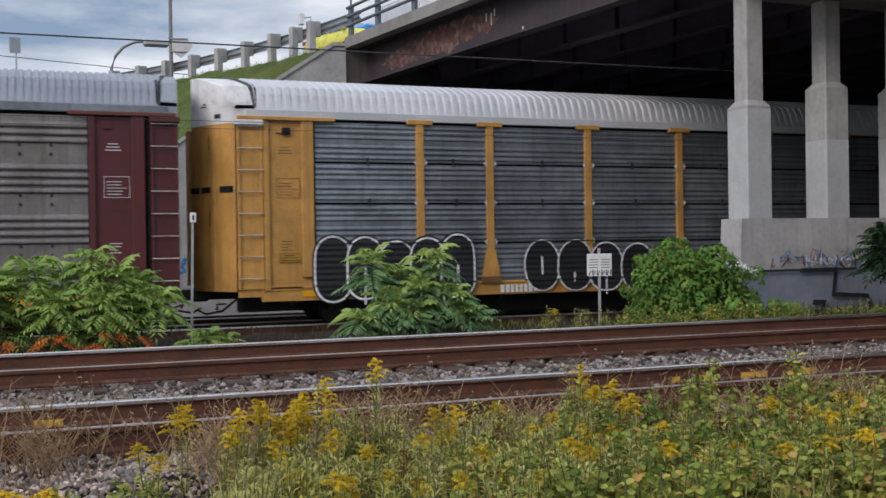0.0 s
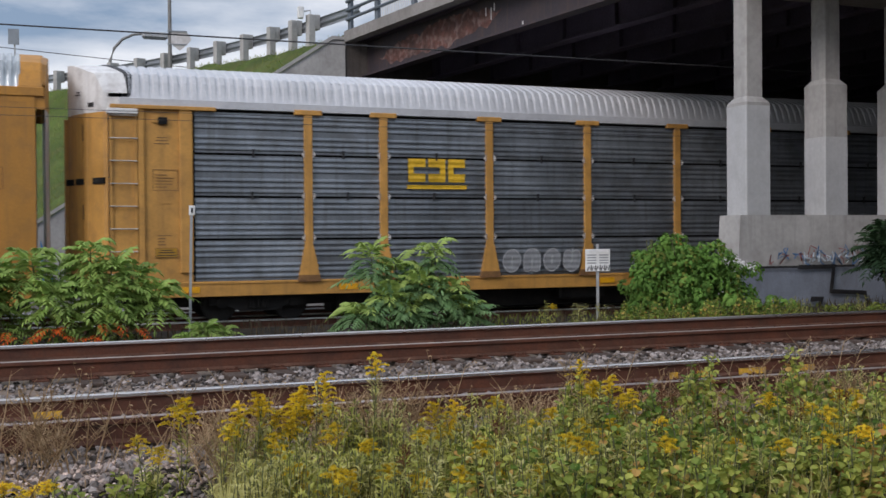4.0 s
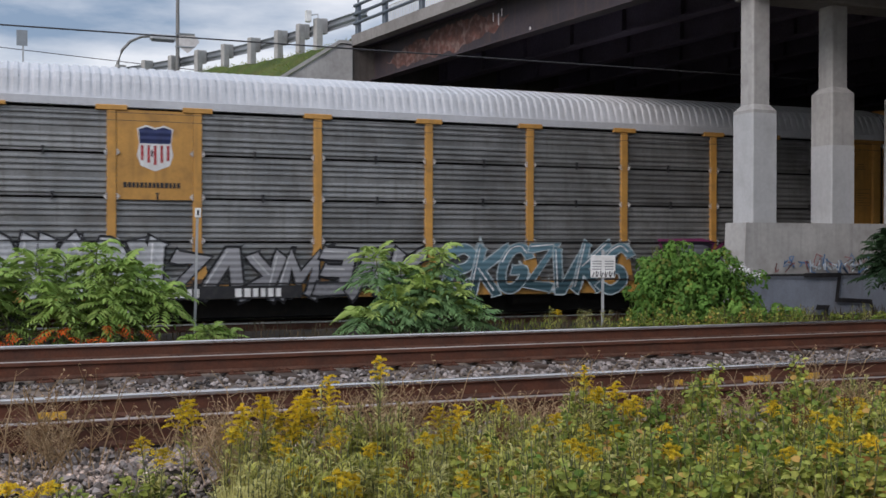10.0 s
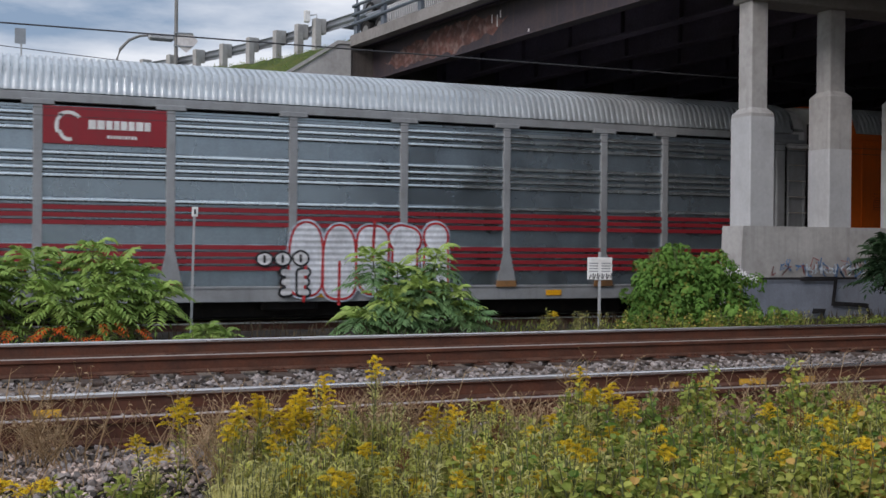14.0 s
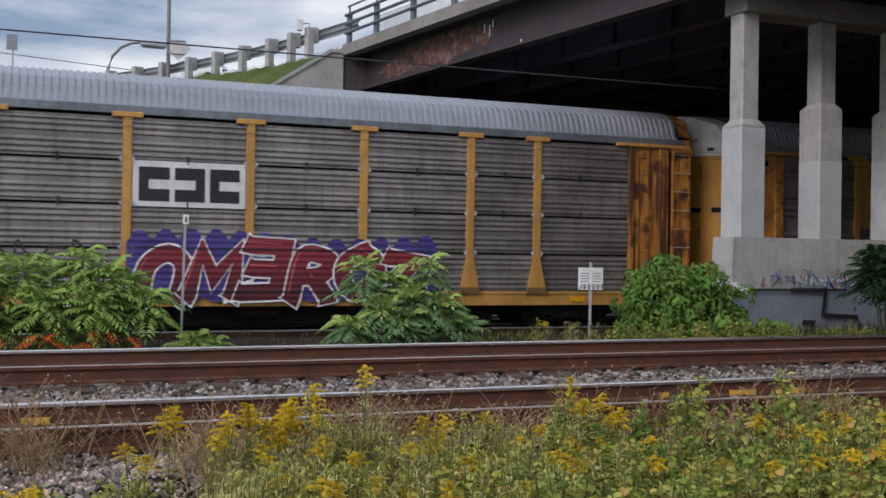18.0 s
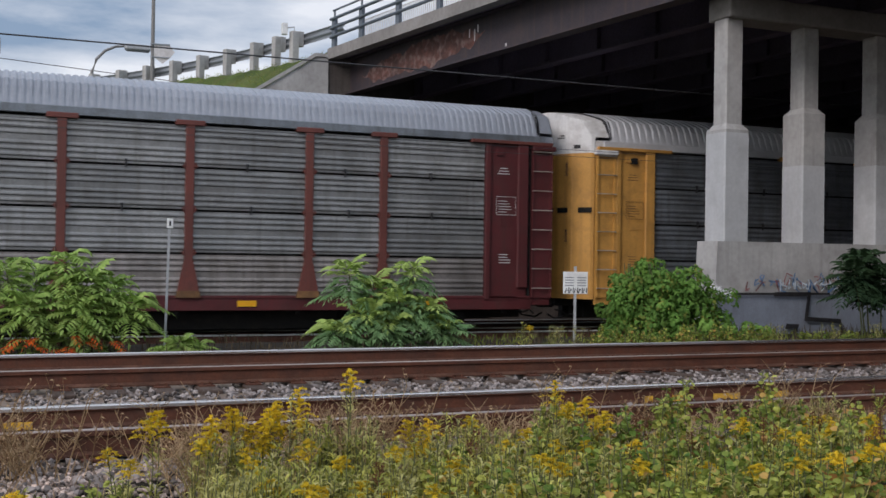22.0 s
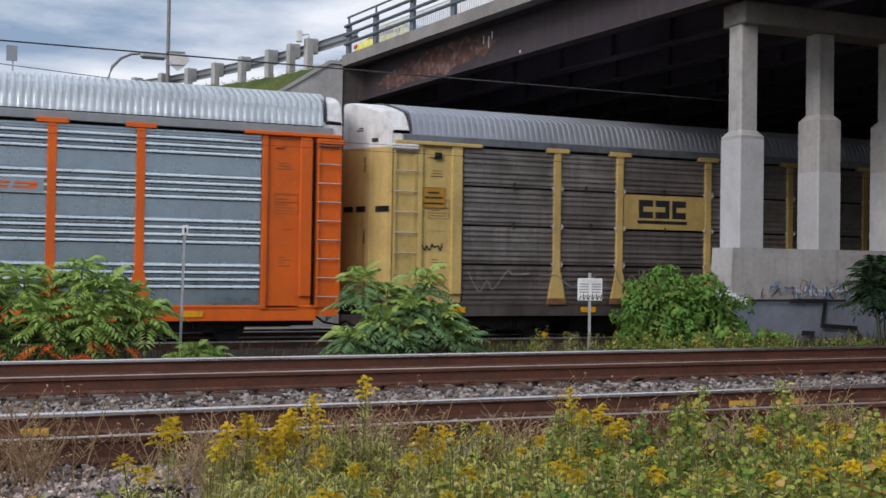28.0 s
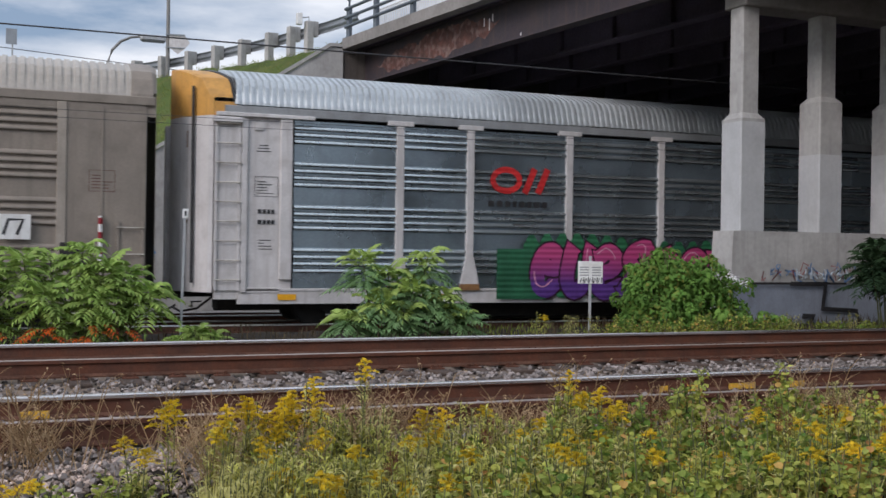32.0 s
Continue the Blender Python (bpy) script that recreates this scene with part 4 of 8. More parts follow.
def end_wall(z0, z1, bow, edge):
    """Bowed end doors between two heights; the upper one closes with a hood up to the roof sheet's edge."""
    q = Build()
    m = len(DOOR)
    tops = [min(z1, arch_z(y) - 0.03) for y, _ in DOOR]
    q.v = [(x * bow, y, z0) for y, x in DOOR] + [(x * bow, y, z) for (y, x), z in zip(DOOR, tops)]
    q.f = [(i, i + 1, m + i + 1, m + i) for i in range(m - 1)]
    if z1 > 5.1:
        k = len(q.v)
        q.v += [(x * bow * 0.9 + 0.05, y, arch_z(y) - 0.004) for y, x in DOOR] + [(hood_edge(y, *edge) + 0.02, y, arch_z(y) + 0.004) for y, x in DOOR]
        q.f += [(m + i, m + i + 1, k + i + 1, k + i) for i in range(m - 1)]
        q.f += [(k + i, k + i + 1, k + m + i + 1, k + m + i) for i in range(m - 1)]
        # cheeks down to the eave
        for y in (0.0, 3.1):
            q.v += [(0.0, y, z0), (edge[0] + 0.25, y, z0), (edge[0] + 0.02, y, 5.25), (0.0, y, 5.25)]
            e = len(q.v)
            q.f.append((e - 4, e - 3, e - 2, e - 1))
    return q


def door_streak(car, ya, yb, z0, z1, mat, label="upright stain on the end door"):
    """Upright stain or leaf edge on the near end door."""
    q = Build()
    ys = [ya, (ya + yb) / 2, yb]
    q.v = [(0.66 + door_x(y) - 0.014, y - 0.008, z) for z in (z0, z1) for y in ys]
    q.f = [(0, 1, 4, 3), (1, 2, 5, 4)]
    part("streak", q, mat, car, label)


def hood_seam(edge):
    """Dark gap between an end hood and the roof sheet."""
    q = Build()
    ys = [0.0, 0.1, 0.22, 0.35, 0.52, 0.7, 0.9, 1.1, 1.3, 1.55]
    ys += [3.1 - y for y in reversed(ys[:-1])]
    for y in ys:
        x, z = hood_edge(y, *edge), arch_z(y)
        w = 0.03 + 0.05 * abs(math.sin(y * 5.0)) * min(abs(y - 1.55), 1.0)
        q.v += [(x - w, y, z + 0.02), (x + w, y, z + 0.036), (x + w, y, z - 0.02), (x - w, y, z - 0.03)]
    for i in range(len(ys) - 1):
        k = i * 4
        q.f += [(k + j, k + (j + 1) % 4, k + 4 + (j + 1) % 4, k + 4 + j) for j in range(4)]
    return q


def disc(q, x, y, z, r, w, sides=20):
    q.prism([(x + r * math.cos(2 * math.pi * i / sides), z + r * math.sin(2 * math.pi * i / sides)) for i in range(sides)], "y", y, y + w)


def wheel_mesh():
    q = Build()
    disc(q, 0, -0.07, 0, 0.42, 0.13, 24)
    disc(q, 0, 0.06, 0, 0.455, 0.03, 24)
    disc(q, 0, -0.12, 0, 0.1, 0.06, 12)
    for i in range(4):
        disc(q, 0.25 * math.cos(i * 1.571), -0.075, 0.25 * math.sin(i * 1.571), 0.06, 0.004, 10)
    return q


def side_frame_mesh():
    q = Build()
    q.prism([(-1.15, 0.36), (-1.15, 0.56), (-0.85, 0.62), (-0.4, 0.84), (0.4, 0.84), (0.85, 0.62), (1.15, 0.56), (1.15, 0.36), (0.72, 0.36), (0.42, 0.22), (-0.42, 0.22), (-0.72, 0.36)], "y", -0.08, 0.08)
    q.box(-0.24, 0.24, -0.14, -0.08, 0.28, 0.72, 0.02)
    for s in (-0.12, 0.0, 0.12):
        q.tube([(s, -0.15, 0.3), (s, -0.15, 0.62)], 0.045, 8)
    disc(q, -0.87, -0.12, 0.42, 0.12, 0.05, 12)
    disc(q, 0.87, -0.12, 0.42, 0.12, 0.05, 12)
    return q


def under_mesh():
    q = Build()
    q.box(1.0, 27.6, 1.15, 1.95, 0.42, 0.84)
    q.box(6.2, 22.4, 0.9, 2.2, 0.16, 0.8, 0.05)
    q.box(1.2, 27.4, 2.7, 2.95, 0.3, 0.84)
    for x in (2.0, 7.5, 10.4, 14.3, 18.2, 21.1, 26.6):
        q.box(x - 0.06, x + 0.06, 0.1, 3.0, 0.6, 0.84)
    q.tube([(8.0, 0.6, 0.62), (20.5, 0.6, 0.62)], 0.03, 6)
    q.box(12.2, 13.6, 0.35, 0.95, 0.36, 0.78, 0.05)
    q.tube([(15.4, 0.6, 0.56), (16.5, 0.6, 0.56)], 0.2, 10)
    return q


def coupler_mesh():
    q = Build()
    q.box(-0.1, 1.05, 1.4, 1.7, 0.72, 0.98, 0.03)
    q.box(-0.22, 0.12, 1.34, 1.78, 0.68, 1.02, 0.06)
    q.tube([(0.9, 1.2, 0.75), (0.5, 1.15, 0.45), (0.1, 1.15, 0.38), (-0.1, 1.2, 0.5)], 0.03, 6)
    q.tube([(0.2, 0.3, 0.55), (0.35, 0.9, 0.5), (0.4, 1.4, 0.6), (0.8, 2.4, 0.55)], 0.022, 5)
    return q


def sill_mesh():
    q = Build()
    q.box(1.25, 27.35, -0.03, 0.12, Z_SILL, Z_DECK - 0.005, 0.012)
    q.box(0.7, 1.245, 0.0, 0.1, Z_SILL + 0.12, Z_DECK - 0.02)
    q.box(27.355, 27.9, 0.0, 0.1, Z_SILL + 0.12, Z_DECK - 0.02)
    q.box(1.25, 27.35, -0.05, -0.03, Z_DECK - 0.06, Z_DECK - 0.02)
    q.box(1.25, 27.35, 2.98, 3.12, Z_SILL, Z_DECK - 0.005)
    return q


def step_ladder(car, x, mat, z0, z1):
    key = "%g:%g" % (z0, z1)
    lad = part("ladder", shared("ladder:" + key, lambda: boxed(0.0, 0.6, 0.02, 0.06, z0, z1)), mat, car, at=(x, -0.06, 0))
    for sx in (0.0, 0.54):
        part("stile", shared("stile:" + key, lambda: boxed(0.0, 0.06, -0.02, 0.019, z0, z1)), mat, lad, at=(sx, 0, 0))
    n = max(3, int((z1 - z0) / 0.45))
    for i in range(n):
        part("rung", shared("rung", lambda: bar_mesh()), RUNG, lad, at=(0, 0, z0 + 0.25 + (z1 - z0 - 0.4) * i / (n - 1)))


def bar_mesh():
    q = Build()
    q.tube([(0.0, -0.05, 0), (0.6, -0.05, 0)], 0.016, 6)
    return q


wheels = []


def truck(car, x):
    t = part("truck", shared("side_frame", side_frame_mesh), DARK, car, "dark cast-steel bogie", (x, 0.5, 0.02 + RAIL_Z))
    part("side_frame", shared("side_frame", side_frame_mesh), DARK, t, at=(0, 2.1, 0))
    for wx in (-0.87, 0.87):
        for wy in (0.3, 1.82):
            w = part("wheel", shared("wheel", wheel_mesh), DARK, t)
            w.matrix_parent_inverse = Matrix.Translation((wx, wy, 0.4))
            wheels.append(w)


# drawn marks on the sides


def stroke(q, pts, w, y):
    """A flat ribbon through points in the side's plane."""
    ps = [Vector(p) for p in pts]
    left, right = [], []
    for i, p in enumerate(ps):
        d = (ps[min(i + 1, len(ps) - 1)] - ps[max(i - 1, 0)]).normalized()
        nrm = Vector((-d.y, d.x)) * w * 0.5
        left.append(p + nrm), right.append(p - nrm)
    k = len(q.v)
    q.v += [(p.x, y, p.y) for p in left] + [(p.x, y, p.y) for p in right]
    m = len(ps)
    q.f += [(k + i, k + i + 1, k + m + i + 1, k + m + i) for i in range(m - 1)]


def arc(cx, cz, rx, rz, a0, a1, n=10):
    return [(cx + rx * math.cos(radians(a0 + (a1 - a0) * i / n)), cz + rz * math.sin(radians(a0 + (a1 - a0) * i / n))) for i in range(n + 1)]


def fat_stroke(q, pts, w, y, caps=True, spikes=()):
    """One ribbon with mitred corners and round or slanted ends; spikes: (point, tip) of barbs that grow from it."""
    ps = [Vector(pts[0])]
    for p in pts[1:]:
        if (Vector(p) - ps[-1]).length > 1e-3:
            ps.append(Vector(p))
    k, m = len(q.v), len(ps)
    for i, p in enumerate(ps):
        a = (p - ps[i - 1]).normalized() if i else (ps[1] - p).normalized()
        b = (ps[i + 1] - p).normalized() if i < m - 1 else a
        d = a + b
        d = d.normalized() if d.length > 0.3 else a
        n = Vector((-d.y, d.x)) * w * 0.5 * min(1.0 / max(d.dot(a), 0.1), 1.5)
        q.v += [(p.x + n.x, y - 0.00015 * i, p.y + n.y), (p.x - n.x, y - 0.00015 * i, p.y - n.y)]
    q.f += [(k + 2 * i, k + 2 * i + 1, k + 2 * i + 3, k + 2 * i + 2) for i in range(m - 1)]
    for e, i, j in ((0, 1, 0), (m - 1, m - 2, 1)):
        d = (ps[e] - ps[i]).normalized()
        n = Vector((-d.y, d.x)) * w * 0.5
        if caps:
            more = [ps[e] + n * math.cos(t) + d * w * 0.5 * math.sin(t) for t in (0.6, 1.1, 1.57, 2.04, 2.54)]
        else:
            more = [ps[e] + d * w * 0.6 + n * 0.8, ps[e] + d * w * 0.15 - n * 1.35]
        f = len(q.v)
        q.v += [(v.x, y - 0.00015 * e, v.y) for v in more]
        L, R = (k + 2 * e, k + 2 * e + 1) if j else (k + 1, k)
        q.f.append((L, *range(f, f + len(more)), R))
    for i, tip in spikes:
        i = min(i, m - 1)
        q.v.append((tip[0], y + 0.0006, tip[1]))
        q.f.append((k + 2 * i, k + 2 * i + 1, len(q.v) - 1))


def round_stroke(q, pts, w, y):
    """A fat line with round joints and ends: one strip a step and a disc at each point."""
    ps = [Vector(p) for p in pts]
    last = None
    for i, p in enumerate(ps):
        k, z = len(q.v), y - 0.00011 * i
        q.v.append((p.x, z, p.y))
        q.v += [(p.x + w * 0.5 * math.cos(t * math.pi / 10), z, p.y + w * 0.5 * math.sin(t * math.pi / 10)) for t in range(20)]
        q.f += [(k, k + 1 + t, k + 1 + (t + 1) % 20) for t in range(20)]
        if i and (p - ps[i - 1]).length > 1e-4:
            a, d = ps[i - 1], (p - ps[i - 1]).normalized()
            n = Vector((-d.y, d.x)) * w * 0.5
            m = len(q.v)
            q.v += [(v.x, z + 0.00005, v.y) for v in (a + n, p + n, p - n, a - n)]
            q.f += [(last, k, m + 1, m), (last, m + 3, m + 2, k)]
        last = k


def curve(pts, n=4):
    """Points of a smooth line through the given ones."""
    ps = [Vector(p) for p in pts]
    out = []
    for i in range(len(ps) - 1):
        a, b, c, d = ps[max(i - 1, 0)], ps[i], ps[i + 1], ps[min(i + 2, len(ps) - 1)]
        for k in range(n):
            t = k / n
            out.append(0.5 * (2 * b + (c - a) * t + (2 * a - 5 * b + 4 * c - d) * t * t + (3 * b - a - 3 * c + d) * t ** 3))
    return out + [ps[-1]]


# letter-like forms in a unit square; round ones are drawn as smooth lines
FORMS = {
    "arch": [[(0.1, 0), (0.1, 0.7), (0.5, 1.0), (0.9, 0.7), (0.9, 0)]],
    "twin_arch": [[(0.05, 0), (0.08, 0.75), (0.27, 1.0), (0.47, 0.72), (0.5, 0.05)], [(0.5, 0.72), (0.72, 1.0), (0.92, 0.75), (0.95, 0)]],
    "ladder": [[(0.12, 0), (0.15, 1)], [(0.88, 0), (0.85, 1)], [(0.14, 0.5), (0.86, 0.52)]],
    "stem": [[(0.5, 0), (0.5, 0.62)], [(0.5, 0.95), (0.52, 0.98)]],
    "hook": [[(0.9, 0.82), (0.6, 1.0), (0.25, 0.9), (0.1, 0.5), (0.25, 0.1), (0.6, 0.0), (0.88, 0.2), (0.86, 0.45), (0.55, 0.45)]],
    "flag": [[(0.95, 1), (0.2, 0.98), (0.15, 0.58), (0.65, 0.6), (0.88, 0.35), (0.65, 0.04), (0.08, 0.03)]],
    "bowl": [[(0.12, 0), (0.12, 0.98), (0.62, 1.0), (0.88, 0.78), (0.62, 0.52), (0.16, 0.5)], [(0.5, 0.5), (0.95, 0.0)]],
    "twin_bowl": [[(0.12, 0), (0.12, 1.0), (0.6, 0.98), (0.82, 0.76), (0.5, 0.53), (0.9, 0.3), (0.6, 0.02), (0.12, 0)]],
    "comb": [[(0.92, 1), (0.14, 0.97), (0.14, 0.03), (0.92, 0)], [(0.14, 0.5), (0.78, 0.52)]],
    "cross": [[(0, 0.96), (1, 1)], [(0.5, 0.97), (0.48, 0)]],
    "ring": [[(0.5, 1.0), (0.12, 0.75), (0.1, 0.3), (0.5, 0.0), (0.88, 0.3), (0.9, 0.72), (0.5, 1.0)]],
    "fork": [[(0.14, 0), (0.16, 1)], [(0.95, 1), (0.24, 0.47), (0.98, 0)]],
    "cup": [[(0.1, 1), (0.1, 0.3), (0.5, 0.0), (0.9, 0.3), (0.9, 1)]],
    "bolt": [[(0.1, 0.95), (0.9, 1.0), (0.2, 0.1), (0.95, 0.03)]],
    "snake": [[(0.92, 0.85), (0.55, 1.0), (0.14, 0.78), (0.3, 0.55), (0.72, 0.45), (0.88, 0.2), (0.5, 0.0), (0.06, 0.12)]],
    "tent": [[(0.02, 0), (0.42, 1.0), (0.58, 1.0), (0.98, 0)], [(0.25, 0.32), (0.75, 0.32)]],
    "vee": [[(0.0, 1.0), (0.45, 0.02), (0.58, 0.02), (1.0, 1.0)]],
    "tooth": [[(0.0, 0.0), (0.1, 1.0), (0.5, 0.35), (0.9, 1.0), (1.0, 0.0)]],
}
ROUND = ("arch", "twin_arch", "hook", "ring", "cup", "snake", "twin_bowl", "bowl")


def graffiti(car, x0, x1, z0, z1, forms, outline, fill, label, upper=None, edge=None, halo=None, light=None, fat=0.24, line=0.06, slant=0.1, seed=1, over=1.0, spikes=0):
    """Sprayed piece: overlapping fat forms with an outline, an outer edge, a cloud behind and light strokes; no word."""
    rng = random.Random(seed)
    forms = forms.split()
    n = len(forms)
    w = (x1 - x0) / n
    h = z1 - z0
    if halo:
        hb = Build()
        rim = []
        lobes = 2 * n + 1
        for side in (1, -1):
            for i in range(lobes * 3 + 1):
                f = i / (lobes * 3)
                x = x0 - 0.25 + (x1 - x0 + 0.5) * (f if side > 0 else 1 - f)
                bump = abs(math.sin(f * math.pi * lobes)) ** 0.6 * 0.16 * h
                rim.append((x, -0.0985, (z1 - 0.12 * h + bump + 0.05 * h * math.sin(7 * f)) if side > 0 else z0 + 0.16 * h - bump * 0.5))
        hb.poly(rim)
        part("graffiti_cloud", hb, spray(halo), car, label)
    lines, slits, glints = [], [], Build()
    for i, f in enumerate(forms):
        bw = w * (0.62 if f == "stem" else 0.98) * over
        bx = x0 + (i + 0.5) * w - bw / 2
        bz, bh = z0 + rng.uniform(0.0, 0.07) * h, h * rng.uniform(0.86, 0.95)
        tilt = slant + rng.uniform(-0.06, 0.06)
        m = fat * min(h, 1.7 * w) * 0.5 + line
        strokes = []
        flip, upend = rng.random() < 0.5, spikes and rng.random() < 0.3
        for pl in FORMS[f]:
            pl = [(1 - u if flip else u, 1 - v if upend else v) for u, v in pl]
            pts = [(bx + m + (bw - 2 * m) * (u + tilt * (v - 0.5)), bz + m + (bh - 2 * m) * v) for u, v in pl]
            strokes.append(curve(pts) if f in ROUND else pts)
        lines.append(strokes)
        slit = {"ring": (0.34, 0.66), "arch": (-0.05, 0.5), "cup": (0.5, 1.05), "twin_bowl": (0.2, 0.36)}.get(f)
        slits.append([(bx + bw * (0.5 + tilt * (v - 0.5)), bz + bh * v) for v in slit] if slit and not spikes else None)
    width = fat * min(h, 1.7 * w)
    if edge:
        eb = Build()
        for i, strokes in enumerate(lines):
            for st in strokes:
                if spikes:
                    fat_stroke(eb, st, width + line * 3.6, -0.1 - 0.0004 * i, False)
                else:
                    round_stroke(eb, st, width + line * 3.6, -0.1 - 0.0004 * i)
        tagged(part("graffiti_edge", eb, spray(edge), car, label), kind="stuff")
    for i, strokes in enumerate(lines):
        for j, st in enumerate(strokes):
            back, mid = Build(), Build()
            barbs = []
            for _ in range(spikes if j == 0 else 0):
                c = rng.randrange(len(st))
                d = Vector((rng.uniform(-0.5, 0.9), rng.choice((-0.5, 0.8)))) * h * rng.uniform(0.2, 0.36)
                barbs.append((c, (st[c][0] + d.x, min(max(st[c][1] + d.y, z0), z1 + 0.1))))
            if spikes:
                fat_stroke(back, st, width + line * 2, -0.108 - 0.007 * i - 0.0003 * j, False, barbs)
                fat_stroke(mid, st, width, -0.1115 - 0.007 * i - 0.0003 * j, False)
            else:
                round_stroke(back, st, width + line * 2, -0.106 - 0.007 * i - 0.0003 * j)
                round_stroke(mid, st, width, -0.1096 - 0.007 * i - 0.0003 * j)
            form = part("graffiti_stroke", back, spray(outline), car, label)
            part("stroke_fill", mid, spray(fill, upper, z0 + 0.3 * h, z0 + 0.75 * h) if upper else spray(fill), form)
            if slits[i] and j == 0:
                gap = Build()
                fat_stroke(gap, slits[i], line * 1.3, -0.1134 - 0.007 * i)
                part("stroke_gap", gap, spray(outline), form)
            if light:
                seg = [Vector(p) + Vector((-0.22, 0.2)) * width for p in st[:max(1, len(st) // 3) + 1]]
                stroke(glints, seg, 0.035, -0.1155 - 0.007 * i)
    if light and glints.f:
        tagged(part("graffiti_highlight", glints, spray(light), car), kind="stuff")
    if KIND == "rows":
        for z in (Z_DECK, Z_DECK + ROW_STEP):
            if z0 < z < z1:
                y = -0.118 - 0.007 * n
                part("panel_joint", boxed(x0 - 0.05, x1 + 0.05, y - 0.004, y, z - 0.016, z + 0.014), BLACK, car, "dark joint seen through the paint")


def scrawl(car, x0, x1, z0, z1, color, label, seed, width=0.04, turns=9, y=-0.1):
    """A thin looping line of spray paint."""
    rng = random.Random(seed)
    pts = [(x0 + (x1 - x0) * (i / turns) + rng.uniform(-0.5, 0.5) * (x1 - x0) / turns, z0 + (z1 - z0) * (rng.random() if i % 2 else 1 - rng.random() * 0.4)) for i in range(turns + 1)]
    q = Build()
    stroke(q, curve(pts, 5), width, y)
    part("scrawl", q, spray(color), car, label)


def bars(car, x0, z0, count, w, h, gap, mat, y=-0.075, seed=0):
    """Lettering as plain bars."""
    rng = random.Random(seed)
    x = x0
    for _ in range(count):
        ww = round(w * rng.uniform(0.7, 1.15), 2)
        part("marking_bar", shared("bar:%g:%g:%s" % (ww, h, mat.name), lambda: boxed(0, ww, -0.004, 0, 0, h)), mat, car, at=(x, y, z0))
        x += ww + gap


def notices(car, x, mat, seed):
    """Small stencilled notices on an end panel."""
    rng = random.Random(seed)
    q = Build()
    for i in range(3):
        q.box(x + 0.4 - 0.03 * i, x + 0.62 + 0.03 * i, -0.025, -0.0215, 4.35 - 0.07 * i, 4.37 - 0.07 * i)
    for za, zb in ((3.15, 3.16), (3.62, 3.63)):
        q.box(x + 0.3, x + 0.86, -0.036, -0.032, za, zb)
    for xa in (0.3, 0.85):
        q.box(x + xa, x + xa + 0.01, -0.036, -0.032, 3.15, 3.63)
    for i in range(5):
        q.box(x + 0.36, x + rng.uniform(0.55, 0.82), -0.036, -0.032, 3.22 + 0.07 * i, 3.236 + 0.07 * i)
    for i in range(4):
        q.box(x + 0.4, x + rng.uniform(0.52, 0.78), -0.025, -0.0215, 1.9 + 0.07 * i, 1.918 + 0.07 * i)
    tagged(part("notice", q, mat, car), kind="stuff")


